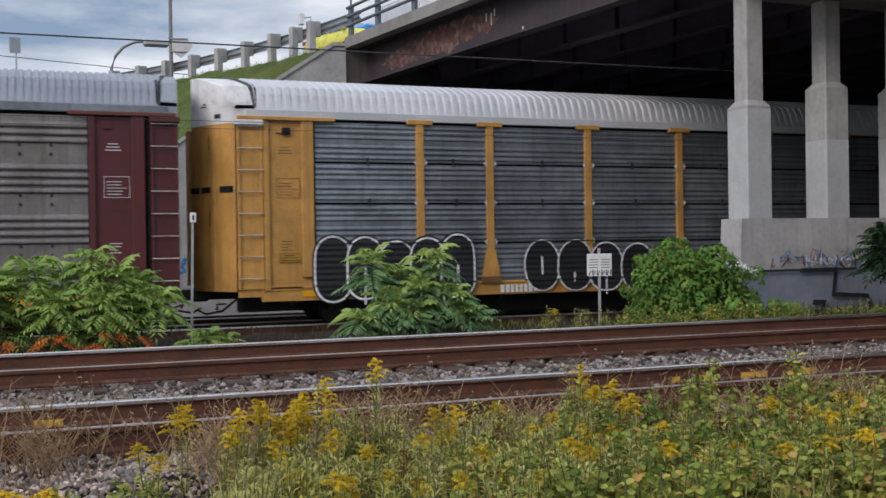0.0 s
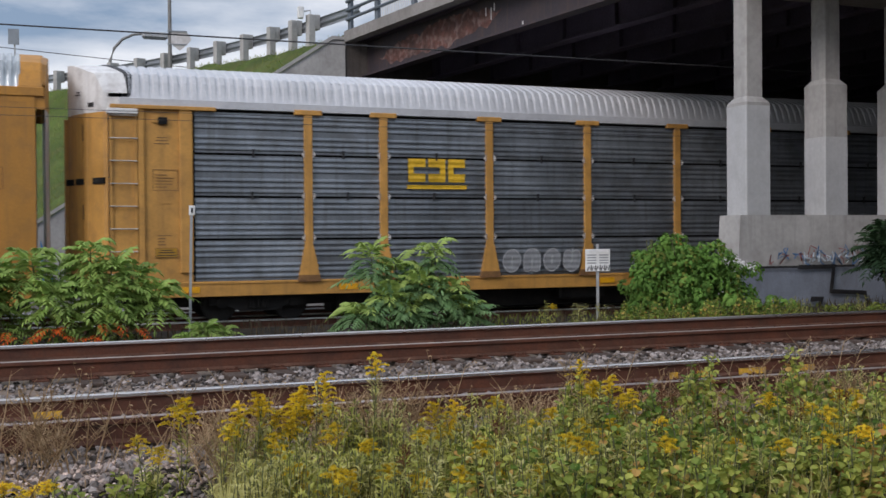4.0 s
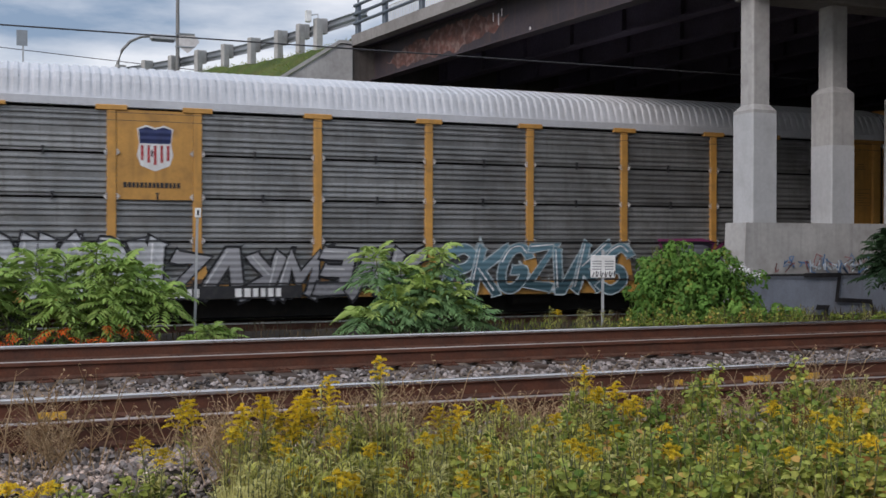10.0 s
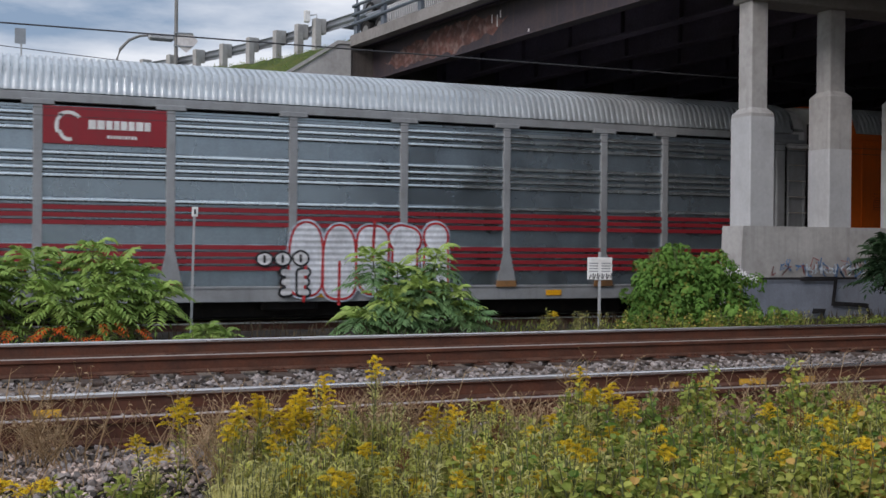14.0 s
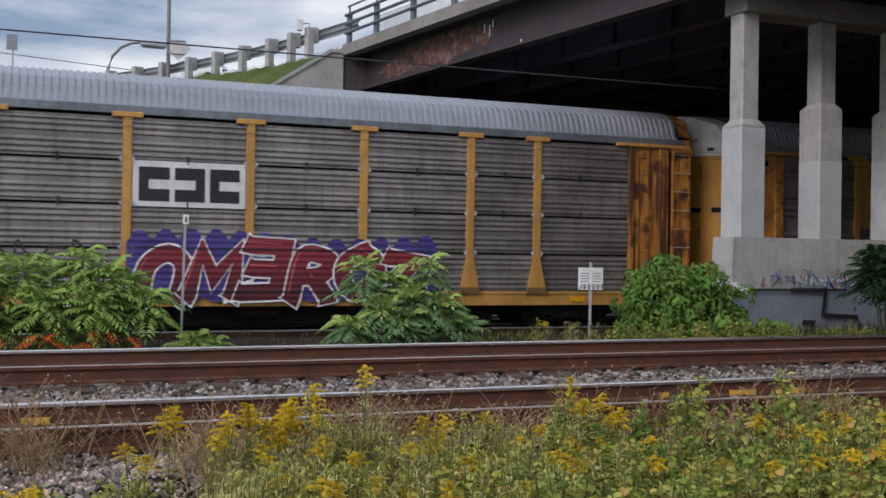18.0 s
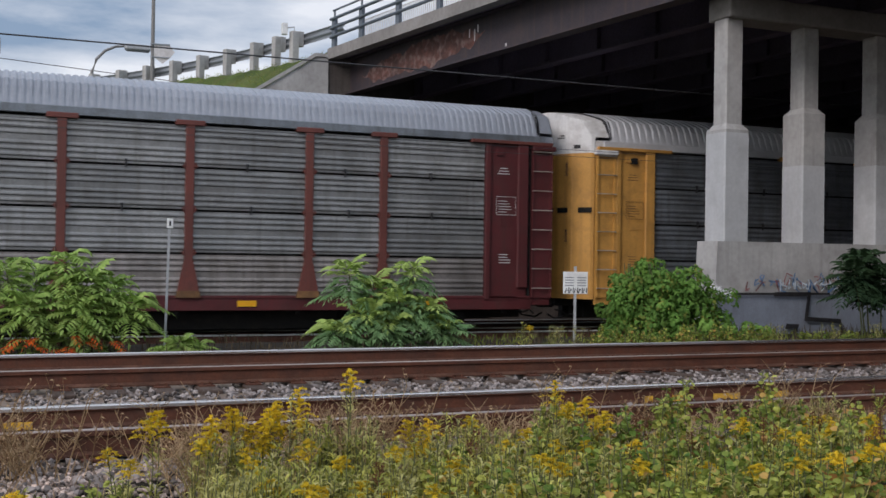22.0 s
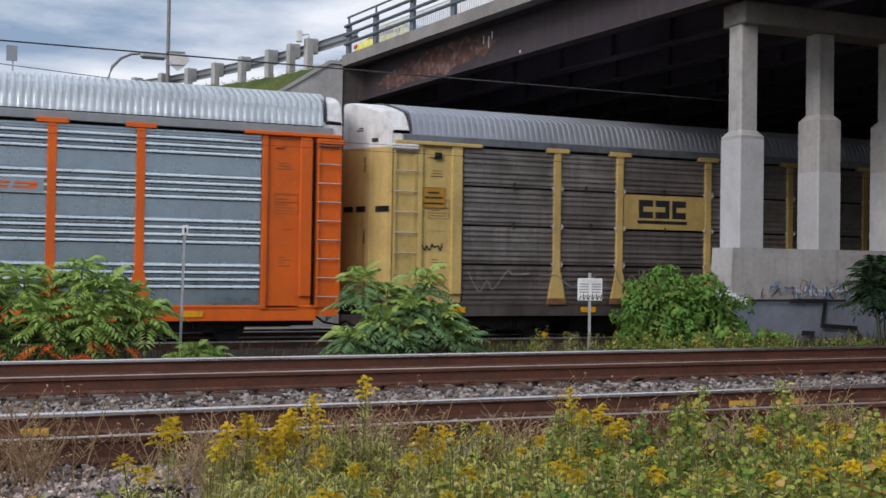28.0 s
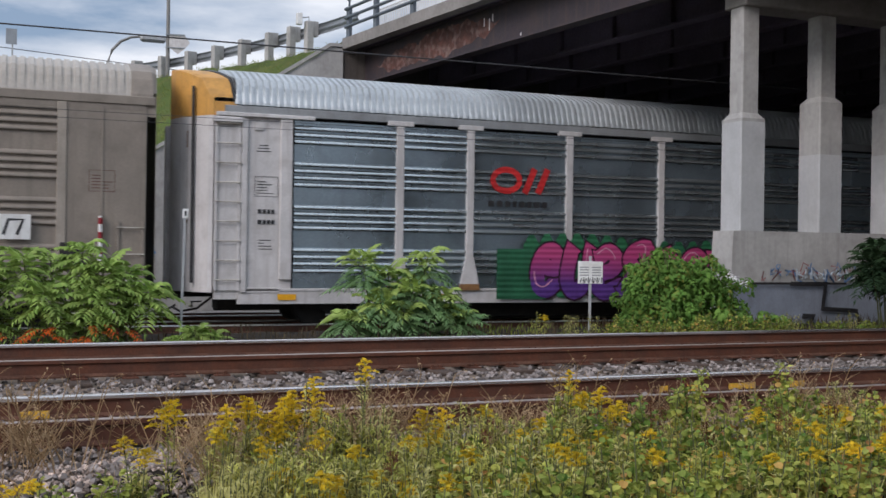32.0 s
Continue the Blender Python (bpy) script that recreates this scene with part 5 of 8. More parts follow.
def rack_car(label, style, body, post, panel, roof, sill, end_low, end_top, seed, low=None):
    """Enclosed car-carrying wagon. style: rows (four plank rows a bay), tall (one ribbed sheet a bay), smooth (full painted side with sheets let in), ribless."""
    global KIND, Z_SILL, Z_DECK, Z_EAVE, LIFT, ROW_STEP
    KIND = style
    Z_SILL, Z_DECK, Z_EAVE, LIFT = KINDS[style]
    ROW_STEP = (Z_EAVE - 0.04 - Z_DECK) / 4
    car = thing("autorack_wagon", label, "railway wagon", group="wagons of the freight train")
    rngc = random.Random(seed)
    full = style in ("smooth", "ribless")
    # added black core: gives the gaps between panels the dark of an unlit inside
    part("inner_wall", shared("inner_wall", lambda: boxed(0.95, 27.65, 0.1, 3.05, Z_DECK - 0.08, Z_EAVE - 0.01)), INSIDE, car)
    part("far_side", shared("far_side", lambda: boxed(0.8, 27.8, 3.06, 3.12, Z_DECK, Z_EAVE + 0.02)), panel, car)
    x0r, x1r = (0.95, 27.65) if not full else (1.15, 27.45)
    part("roof", shared("roof:%g:%s" % (x0r, roof.name), lambda: roof_mesh(x0r, x1r, *ROOF_RIBS.get(roof.name, (0.19, 0.036)))), roof, car, "cross-ribbed arched roof", (0, 0, LIFT))
    part("side_sill", shared("side_sill", sill_mesh), sill, car)
    part("underframe", shared("underframe", under_mesh), DARK, car)
    for x, m in ((0.0, Matrix()), (CAR_L, Matrix.Rotation(math.pi, 4, "Z"))):
        c = part("coupler", shared("coupler", coupler_mesh), DARK, car)
        c.matrix_basis = Matrix.Translation((x, 0 if x == 0 else 3.1, 0)) @ m
    truck(car, 4.1), truck(car, 24.5)
    split = 4.92 if not full else 4.78
    # eave strip
    ea, eb = (0.68, 27.92) if full else (0.9, 27.7)
    part("eave_rail", shared("eave_rail:%g" % ea, lambda: boxed(ea, eb, -0.062, 0.06, Z_EAVE - 0.03, Z_EAVE + 0.17, 0.012)), body if full else (roof if roof is ROOF_WHITE else (GALV_OLD if style != "tall" else GREY)), car)
    # ends
    for xe, turn, side in ((0.66, 1, "near"), (27.94, -1, "far")):
        bow = 1.0 if turn > 0 else 0.15
        edge = (EDGE_FULL if turn > 0 else (0.05, 0.0)) if full else (EDGE_L if turn > 0 else EDGE_R)
        turned = Matrix.Translation((xe, 0 if turn > 0 else 3.1, 0)) @ (Matrix() if turn > 0 else Matrix.Rotation(math.pi, 4, "Z"))
        for nm, za, zb, mt in (("end_door", Z_DECK - 0.1, split + LIFT, end_low), ("end_door_top", split, 6.12, end_top if turn > 0 else roof if body in (MAROON, YELLOW) else end_top if end_top is END_WHITE else body)):
            ob = part(nm, shared("%s:%s:%d" % (nm, side, full), lambda: end_wall(za, zb, bow, edge)), mt, car)
            ob.matrix_basis = turned @ Matrix.Translation((0, 0, LIFT if nm == "end_door_top" else 0))
        if not full:
            ob = part("hood_seam", shared("hood_seam:" + side, lambda: hood_seam(edge)), BLACK, car, "dark gap behind the end hood")
            ob.matrix_basis = turned @ Matrix.Translation((0, 0, LIFT))
    if not full:
        part("corner_post", shared("corner_post", lambda: boxed(0.0, 0.62, 0.0, 0.16, Z_DECK - 0.05, Z_EAVE - 0.05)), body, car, at=(0.7, 0, 0))
        part("corner_post", shared("corner_post", lambda: boxed(0.0, 0.62, 0.0, 0.16, Z_DECK - 0.05, Z_EAVE - 0.05)), body, car, at=(27.28, 0, 0))
        step_ladder(car, 0.68, body, Z_DECK - 0.05, 4.98), step_ladder(car, 27.32, body, Z_DECK - 0.05, 4.98)
        for x in (0.62, 27.3):
            part("ladder_top", shared("ladder_top", lambda: boxed(0, 0.68, -0.15, 0.02, 4.86, 4.985, 0.015)), END_WHITE if end_top is END_WHITE and body not in (MAROON, ORANGE) else body, car, "shelf above the ladder", (x, 0, 0))
        part("end_ladder", shared("end_ladder", lambda: boxed(-0.06, 0.06, -0.1, 0.1, Z_DECK, 4.9, 0.015)), body, car, "hand ladder on the far half of the end", (-0.14, 1.95, 0))
        part("door_split", shared("door_split", lambda: boxed(-0.006, 0.006, -0.006, 0.006, 1.1, 4.9)), body, car, "joint of the end doors", (0.646 + door_x(0.7), 0.7, 0))
        for za, zb in ((2.5, 2.85), (4.3, 4.68)):
            door_streak(car, 0.62, 0.72, za, zb, RUST_BASE, "rust-brown latch stain on the end door")
        if end_top is END_WHITE:
            for y, za, w in ((0.32, 5.05, 0.16), (0.75, 5.34, 0.2), (0.75, 5.4, 0.12)):
                door_streak(car, y, y + w, za + LIFT, za + LIFT + (0.1 if za < 5.1 else 0.03), BLACK, "black mark on the white hood")
        part("door_gap", shared("door_gap", lambda: boxed(0, 0.05, -0.03, 0.1, Z_DECK, 4.9)), INSIDE, car, at=(27.24, -0.01, 0))
        ob = part("end_panel", shared("end_panel", lambda: end_panel_mesh(1.22)), body, car, at=(25.98, 0, 0))
        ob = part("end_panel", shared("end_panel_b", lambda: end_panel_mesh(1.22)), body, car, at=(1.3, 0, 0))
        for x in (0.7, 25.55):
            part("header", shared("header", lambda: boxed(0, 2.35, -0.13, 0.02, Z_EAVE - 0.09, Z_EAVE + 0.0, 0.012)), post, car, at=(x, 0, 0))
        ink = BLACK if body in (PALE, GREY) else END_WHITE if body is MAROON else NOTICE
        notices(car, 26.0, ink, seed), notices(car, 1.32, ink, seed + 1)
        if body is YELLOW:
            notice_plate(car, 1.66, 2.16, 1.62, 1.84), notice_plate(car, 26.25, 26.85, 2.2, 2.44)
    else:
        q = lambda: boxed(0, 1.74, -0.03, 0.08, Z_DECK - 0.02, Z_EAVE - 0.035, 0.01)
        for x in (0.68, 26.0):
            part("end_panel", shared("end_sheet", q), body, car, at=(x, 0, 0))
            part("fold", shared("fold", lambda: boxed(0, 0.05, -0.05, -0.03, Z_DECK + 0.05, Z_EAVE - 0.1)), body, car, at=(x + 0.75, 0, 0))
        for x, mir in ((0.66, 1), (27.94, -1)):
            cap = part("roof_end", shared("roof_end:%d" % mir, lambda: cap_mesh(EDGE_FULL if mir > 0 else (0.05, 0.0))), body, car)
            cap.matrix_basis = Matrix.Translation((x, 0 if mir > 0 else 3.1, LIFT)) @ (Matrix() if mir > 0 else Matrix.Rotation(math.pi, 4, "Z"))
        if style == "smooth":
            step_ladder(car, 1.0, body, 0.7, 1.75)
        notices(car, 1.6, MAROON, seed), notices(car, 26.2, MAROON, seed + 1)
    # small end fittings
    if style in ("rows", "plain_rows"):
        for y in (0.2, 0.75, 1.2):
            x = 0.66 + door_x(y)
            ob = part("slot", shared("slot", lambda: boxed(-0.03, 0.03, -0.2, 0.2, 0, 0.14)), INSIDE, car, "dark latch slot", (x, y, 3.3))
            ob.rotation_euler.z = radians(32)
        part("latch", shared("latch", lambda: boxed(0, 0.2, -0.06, 0.0, 0, 0.16)), INSIDE, car, at=(1.75, -0.03, 4.66))
    if style == "tall":
        q = lambda: rod_mesh()
        part("door_rod", shared("door_rod", q), BLACK, car, "black door rod", (0.58 + door_x(0.42), 0.4, 0))
    # bays
    for i in range(9):
        a, b = BAYS[i] + 0.1, BAYS[i + 1] - 0.1
        if i == 0:
            a = BAYS[0] + (0.02 if not full else -0.03)
        if i == 8:
            b = BAYS[9] + (0.06 if not full else 0.0)
        w = round(b - a, 2)
        if style == "smooth" and i in (1, 7):
            s = part("solid_panel", shared("solid:%g" % w, lambda: solid_mesh(w)), body, car, at=(a, 0, 0))
            for e in (w * 0.33, w * 0.66):
                part("fold", shared("panel_fold", lambda: boxed(-0.02, 0.02, -0.045, -0.025, Z_DECK + 0.1, Z_EAVE - 0.2, 0.006)), body, s, at=(e, 0, 0))
        elif style == "rows":
            for j in range(4):
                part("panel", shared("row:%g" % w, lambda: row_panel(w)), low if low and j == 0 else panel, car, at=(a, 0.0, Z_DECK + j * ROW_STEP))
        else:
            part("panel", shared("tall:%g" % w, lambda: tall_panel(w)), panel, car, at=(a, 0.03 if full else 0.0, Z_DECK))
            if style == "smooth":
                part("top_gap", shared("top_gap:%g" % w, lambda: gap_mesh(w)), INSIDE, car, "dark gap over the sheet", (a, 0, 0))
                for e in (0.16, 0.52, 0.88):
                    part("tongue", shared("tongue", lambda: boxed(-0.14, 0.14, -0.05, -0.036, Z_EAVE - 0.2, Z_EAVE - 0.15, 0.012)), body, car, at=(a + w * e, 0, 0))
    flare = style != "ribless"
    for i in range(1, 9):
        p = part("post", shared("plain_post", plain_post_mesh) if full else shared("post_%d" % flare, lambda: post_mesh(flare)), post, car, at=(BAYS[i], 0, 0))
        if not full:
            part("foot", shared("foot", foot_wedge), RUST_BASE, p, "brown stained foot of the post")
        if style == "rows":
            for j in (1, 2, 3):
                for e in (-1, 1):
                    part("clamp", shared("clamp:%d" % e, lambda: clamp_mesh(e)), PALE if post is not RED_POST else post, p, "ring clamp at the joint of two rows", (0, 0, Z_DECK + j * ROW_STEP))
    if style == "plain_rows":
        for i in range(9):
            for g in range(3):
                for e in (0.28, 0.5, 0.74):
                    for dz in (-0.09, 0.11):
                        x = BAYS[i] + (BAYS[i + 1] - BAYS[i]) * e
                        part("rivet_plate", shared("rivet_plate", lambda: boxed(-0.03, 0.03, -0.03, 0.0, -0.035, 0.035, 0.008)), DARK, car, at=(x, 0, 4.2 - 1.115 * g + dz))
    if style == "rows":
        for i in range(9):
            for j in (2, 3):
                part("latch_tab", shared("latch_tab", tab_mesh), BLACK, car, at=((BAYS[i] + BAYS[i + 1]) / 2 + rngc.uniform(-0.1, 0.1), 0, Z_DECK + j * ROW_STEP))
    if full:
        for x in (BAYS[0] - 0.02, BAYS[9] + 0.02):
            part("post", shared("plain_post", plain_post_mesh), post, car, at=(x, 0, 0))
        part("top_rail", shared("top_rail", lambda: boxed(0.9, 27.7, -0.035, 0.05, Z_EAVE - 0.16, Z_EAVE - 0.031)), body, car)
    for x in (2.2, 6.0, 13.2, 19.6, 24.2):
        part("reflector", shared("reflector", lambda: boxed(0, 0.45, -0.056, -0.05, Z_SILL + 0.1, Z_SILL + 0.24)), REFLECT, car, "yellow reflector strip", (x, 0, 0))
    return car


def rod_mesh():
    q = Build()
    q.tube([(0, 0, 1.1), (0, 0, 5.72)], 0.035, 6)
    return q


def gap_mesh(w):
    """Dark slit between the top rail and a sheet."""
    q = Build()
    q.box(0, w, -0.041, -0.02, Z_EAVE - 0.205, Z_EAVE - 0.161)
    return q


def solid_mesh(w):
    q = Build()
    q.box(0, w, -0.025, 0.06, Z_DECK - 0.02, Z_EAVE - 0.035)
    return q


def cap_mesh(edge):
    """Smooth painted end of the roof, slightly larger than the ribbed sheet."""
    q = Build()
    m = len(ROOF)
    for f, grow in ((0.0, -0.04), (0.0, 0.03), (0.08, 0.045), (0.95, 0.045), (1.0, 0.0)):
        for y, z in ROOF:
            d = (Vector((y, z)) - Vector((1.55, 4.6))).normalized() * grow
            x0 = hood_edge(y, *edge)
            q.v.append((x0 + (0.56 - x0) * f, y + d.x, z + d.y))
    q.f = [(i * m + j, (i + 1) * m + j, (i + 1) * m + j + 1, i * m + j + 1) for i in range(4) for j in range(m - 1)]
    return q


def plate(car, x0, x1, z0, z1, mat, label, y=-0.075, name="logo_plate"):
    return part(name, boxed(x0, x1, y - 0.012, y, z0, z1), mat, car, label)


def notice_plate(car, x0, x1, z0, z1):
    """Yellow notice with a dark rim and lines of unreadable print."""
    n = plate(car, x0, x1, z0, z1, NOTICE_YELLOW, "dark yellow notice with lines of print", -0.034, "notice_plate")
    q = Build()
    h, e = z1 - z0, 0.012
    t = min(0.025, h * 0.045)
    for a, b, c, d in ((x0, x1, z0, z0 + e), (x0, x1, z1 - e, z1), (x0, x0 + e, z0 + e, z1 - e), (x1 - e, x1, z0 + e, z1 - e)):
        q.box(a, b, -0.05, -0.0465, c, d)
    part("rim", q, NOTICE, n)
    for i, (f, l) in enumerate(((0.74, 0.5), (0.5, 0.75), (0.22, 0.85))):
        w = (x1 - x0) * l * 0.5
        part("print_line", boxed((x0 + x1) / 2 - w, (x0 + x1) / 2 + w, -0.049, -0.0465, z0 + f * h - t, z0 + f * h + t), BLACK, n)


def shield(car, x, z, w, h, y, faded=False):
    """Plain shield: blue head over red and white stripes."""
    q = Build()
    out = [(-0.5, 0.42), (-0.25, 0.5), (0, 0.44), (0.25, 0.5), (0.5, 0.42), (0.44, 0.1), (0.5, -0.15), (0.4, -0.38), (0.0, -0.5), (-0.4, -0.38), (-0.5, -0.15), (-0.44, 0.1)]
    q.poly([(x + a * w, y, z + b * h) for a, b in out])
    s = part("shield", q, spray((0.5, 0.33, 0.12)) if faded else WHITE, car, "shield emblem with stripes, faded")
    q = Build()
    q.poly([(x + a * w * 0.92, y - 0.004, z + b * h) for a, b in ((-0.5, 0.4), (-0.25, 0.46), (0, 0.4), (0.25, 0.46), (0.5, 0.4), (0.46, 0.1), (-0.46, 0.1))])
    part("shield_head", q, spray((0.07, 0.06, 0.04) if faded else (0.02, 0.03, 0.1)), s)
    q = Build()
    for i in range(5):
        a = (-0.36 + i * 0.18) * w
        q.box(x + a - 0.035 * w, x + a + 0.035 * w, y - 0.006, y - 0.003, z - (0.36 - 0.04 * abs(2 - i) * 1.2) * h, z + 0.06 * h)
    part("shield_stripes", q, spray((0.3, 0.09, 0.04) if faded else (0.4, 0.03, 0.03)), s)
    return s


def ribbon_logo(car, x, z, s, mat, y=-0.09):
    """Emblem as plain shapes: an oval ring and two slanted bars."""
    q = Build()
    stroke(q, arc(x + 0.42 * s, z + 0.44 * s, 0.4 * s, 0.29 * s, 0, 360, 24), 0.16 * s, y)
    form = part("emblem", q, mat, car)
    for dx in (0.98, 1.38):
        q = Build()
        stroke(q, [(x + dx * s, z + 0.1 * s), (x + (dx + 0.3) * s, z + 0.78 * s)], 0.18 * s, y)
        part("emblem_bar", q, mat, form)
    return form


def blocks_logo(car, x0, x1, z0, z1, n, mat, y=-0.09, slant=0.0, under=None):
    """Company mark as plain heavy blocks, each with a notch."""
    q = Build()
    w = (x1 - x0) / n
    h = z1 - z0
    s = slant * h
    for i in range(n):
        a, b = x0 + i * w + w * 0.07, x0 + (i + 1) * w - w * 0.07
        t = (b - a) * 0.32
        m = (z0 + z1) / 2
        q.poly([(a, y, z0), (b, y, z0), (b + s * 0.36, y, m - h * 0.14), (a + s * 0.36, y, m - h * 0.14)])
        q.poly([(a + s * 0.64, y, m + h * 0.14), (b + s * 0.64, y, m + h * 0.14), (b + s, y, z1), (a + s, y, z1)])
        k = (a, a + t) if i % 2 == 0 else (b - t, b)
        q.poly([(k[0] + s * 0.36, y, m - h * 0.14), (k[1] + s * 0.36, y, m - h * 0.14), (k[1] + s * 0.64, y, m + h * 0.14), (k[0] + s * 0.64, y, m + h * 0.14)])
    if under is not None:
        q.box(x0, x1, y - 0.004, y, z0 - h * 0.3, z0 - h * 0.3 + under)
    return part("company_mark", q, mat, car)


K, W_, GR = (0.012, 0.012, 0.014), (0.75, 0.75, 0.74), (0.25, 0.26, 0.27)
train = []

# 0: yellow, black and white graffiti
c = rack_car("yellow and galvanised autorack wagon with black outlined graffiti", "rows", YELLOW, YELLOW, GALV_OLD, ROOF_WHITE, YELLOW, YELLOW, END_WHITE, 10)
bars(c, 7.4, 0.74, 8, 0.1, 0.2, 0.04, WHITE, -0.052)
graffiti(c, 2.55, 6.6, 0.6, 2.34, "hook arch twin_arch twin_arch arch", W_, K, "black bubble forms with white outlines", fat=0.6, line=0.05, slant=0.0, seed=1, over=1.12, edge=K)
graffiti(c, 8.1, 11.9, 0.64, 2.08, "ring twin_bowl arch hook", W_, K, "black bubble forms with white outlines", fat=0.58, line=0.04, slant=0.0, seed=2, over=1.15)
graffiti(c, 12.2, 14.2, 0.66, 1.9, "arch ring", W_, K, "black bubble forms with white outlines", fat=0.55, line=0.04, slant=0.0, seed=3, over=1.1)
graffiti(c, 15.5, 21, 0.66, 1.9, "ring comb arch cup snake ring", K, GR, "grey bubble forms", light=W_, fat=0.4, seed=4)
train.append(c)
# 1: maroon
c = rack_car("maroon and grimy galvanised autorack wagon with red-brown posts", "plain_rows", MAROON, RED_POST, GALV_BROWN, ROOF_DULL, YELLOW, MAROON, END_WHITE, 11)
q = Build()
for i in range(5):
    q.box(7.4, 8.45, -0.07, -0.058, 3.72 + i * 0.08, 3.76 + i * 0.08)
part("company_stripes", q, BLACK, c)
blocks_logo(c, 8.35, 9.2, 3.72, 4.08, 2, BLACK, -0.066, 0.25)
bars(c, 8.3, 3.46, 7, 0.14, 0.13, 0.04, BLACK, -0.062), bars(c, 8.3, 3.24, 8, 0.14, 0.13, 0.04, BLACK, -0.062)
plate(c, 8.6, 11.9, 0.7, 1.0, BLACK, "black number plate", -0.052), bars(c, 8.9, 0.74, 10, 0.18, 0.2, 0.07, WHITE, -0.066)
train.append(c)
# 2: yellow, yellow company mark
c = rack_car("yellow and galvanised autorack wagon with white ribbed roof", "rows", YELLOW, YELLOW, GALV_OLD, ROOF_WHITE, YELLOW, YELLOW, END_WHITE, 12)
blocks_logo(c, 7.75, 9.35, 3.42, 4.0, 3, spray((0.75, 0.45, 0.02)), -0.06, 0.0, 0.1)
graffiti(c, 10.3, 12.6, 1.08, 1.75, "ring arch ring cup", (0.42, 0.43, 0.44), (0.27, 0.28, 0.29), "pale grey outlined bubble forms", fat=0.3, line=0.03, seed=5)
graffiti(c, 21.9, 24.2, 0.62, 2.0, "bolt hook fork", K, (0.36, 0.36, 0.27), "black outlined cream sprayed forms", upper=(0.3, 0.33, 0.34), light=W_, fat=0.3, line=0.045, seed=6, spikes=1)
graffiti(c, 23.2, 27.3, 0.6, 2.12, "arch arch ring arch hook", K, (0.5, 0.47, 0.32), "cream and pink sprayed forms with black outlines", upper=(0.46, 0.3, 0.28), edge=(0.5, 0.5, 0.47), light=W_, fat=0.55, line=0.045, slant=0.05, seed=7, over=1.15)
scrawl(c, 24.5, 26.6, 1.0, 1.6, K, "black looping line over the sprayed forms", 8, 0.045, 12, -0.145)
train.append(c)
# 3: ochre with white emblem
c = rack_car("ochre autorack wagon with galvanised ribbed panels and white emblem", "smooth", OCHRE, OCHRE, GALV_NEW, ROOF_GREY, OCHRE, PALE, OCHRE, 13)
ribbon_logo(c, 5.33, 3.62, 0.95, WHITE, -0.06), bars(c, 5.35, 3.36, 8, 0.15, 0.15, 0.06, WHITE, -0.05)
plate(c, 8.2, 10.4, 0.66, 0.98, BLACK, "black number plate", -0.052), bars(c, 8.35, 0.74, 9, 0.14, 0.17, 0.07, WHITE, -0.066)
q = Build()
stroke(q, curve([(5.84, 1.1), (5.66, 1.32), (5.6, 1.5), (5.7, 1.6), (5.88, 1.49)]) + curve([(5.88, 1.49), (6.0, 1.61), (6.14, 1.6), (6.18, 1.44), (5.98, 1.2), (5.84, 1.1)]), 0.028, -0.05)
part("scrawl", q, BLACK, c)
scrawl(c, 13.0, 14.3, 1.14, 1.55, K, "small black scrawl", 7, 0.045, 14)
scrawl(c, 13.1, 14.1, 1.2, 1.6, K, "small black scrawl", 17, 0.04, 11)
scrawl(c, 10.2, 10.8, 1.14, 1.55, K, "small black scrawl", 8, 0.04, 7)
train.append(c)
# 4: pale grey
c = rack_car("pale grey autorack wagon with galvanised ribbed panels and yellow end", "tall", PALE, PALE, GALV_NEW, ROOF_GREY, TAUPE_PALE, PALE, YELLOW, 14)
bars(c, 7.6, 0.74, 9, 0.14, 0.17, 0.06, BLACK, -0.052)
train.append(c)
# 5: yellow with shield and much graffiti
c = rack_car("yellow and galvanised autorack wagon with shield emblem and graffiti", "rows", YELLOW, YELLOW, GALV_GREY, ROOF_WHITE, YELLOW, YELLOW, END_WHITE, 15)
plate(c, 5.36, 7.04, 2.98, 5.0, YELLOW, "yellow emblem plate", -0.045)
shield(c, 6.2, 4.15, 0.8, 1.05, -0.062), bars(c, 5.5, 3.25, 14, 0.07, 0.12, 0.025, BLACK, -0.06)
graffiti(c, 2.5, 6.4, 0.62, 2.25, "ring arch ring twin_bowl fork", K, (0.42, 0.43, 0.44), "white and black angular graffiti", light=W_, fat=0.27, seed=20, spikes=1, over=1.25)
graffiti(c, 6.5, 12.6, 0.6, 1.98, "bolt vee fork tooth comb tent fork", K, (0.2, 0.2, 0.21), "dark grey angular graffiti", upper=(0.3, 0.3, 0.31), light=(0.5, 0.5, 0.5), fat=0.2, slant=0.3, seed=21, spikes=3, over=1.35)
graffiti(c, 13.3, 18.5, 0.6, 2.1, "snake fork hook bolt vee fork snake", (0.45, 0.52, 0.54), (0.04, 0.09, 0.11), "dark teal graffiti with pale outlines", upper=(0.13, 0.24, 0.29), light=W_, fat=0.17, line=0.035, slant=0.35, seed=22, spikes=3, over=1.5)
graffiti(c, 19.4, 25.3, 0.58, 2.1, "bolt tent tooth vee", (0.025, 0.02, 0.035), (0.045, 0.045, 0.06), "black block forms with purple edge", upper=(0.16, 0.17, 0.19), edge=(0.2, 0.03, 0.11), fat=0.26, line=0.1, slant=0.4, seed=23, over=1.25, spikes=1)
scrawl(c, 18.6, 19.3, 1.2, 1.75, (0.5, 0.52, 0.53), "pale scrawl", 24, 0.03, 10)
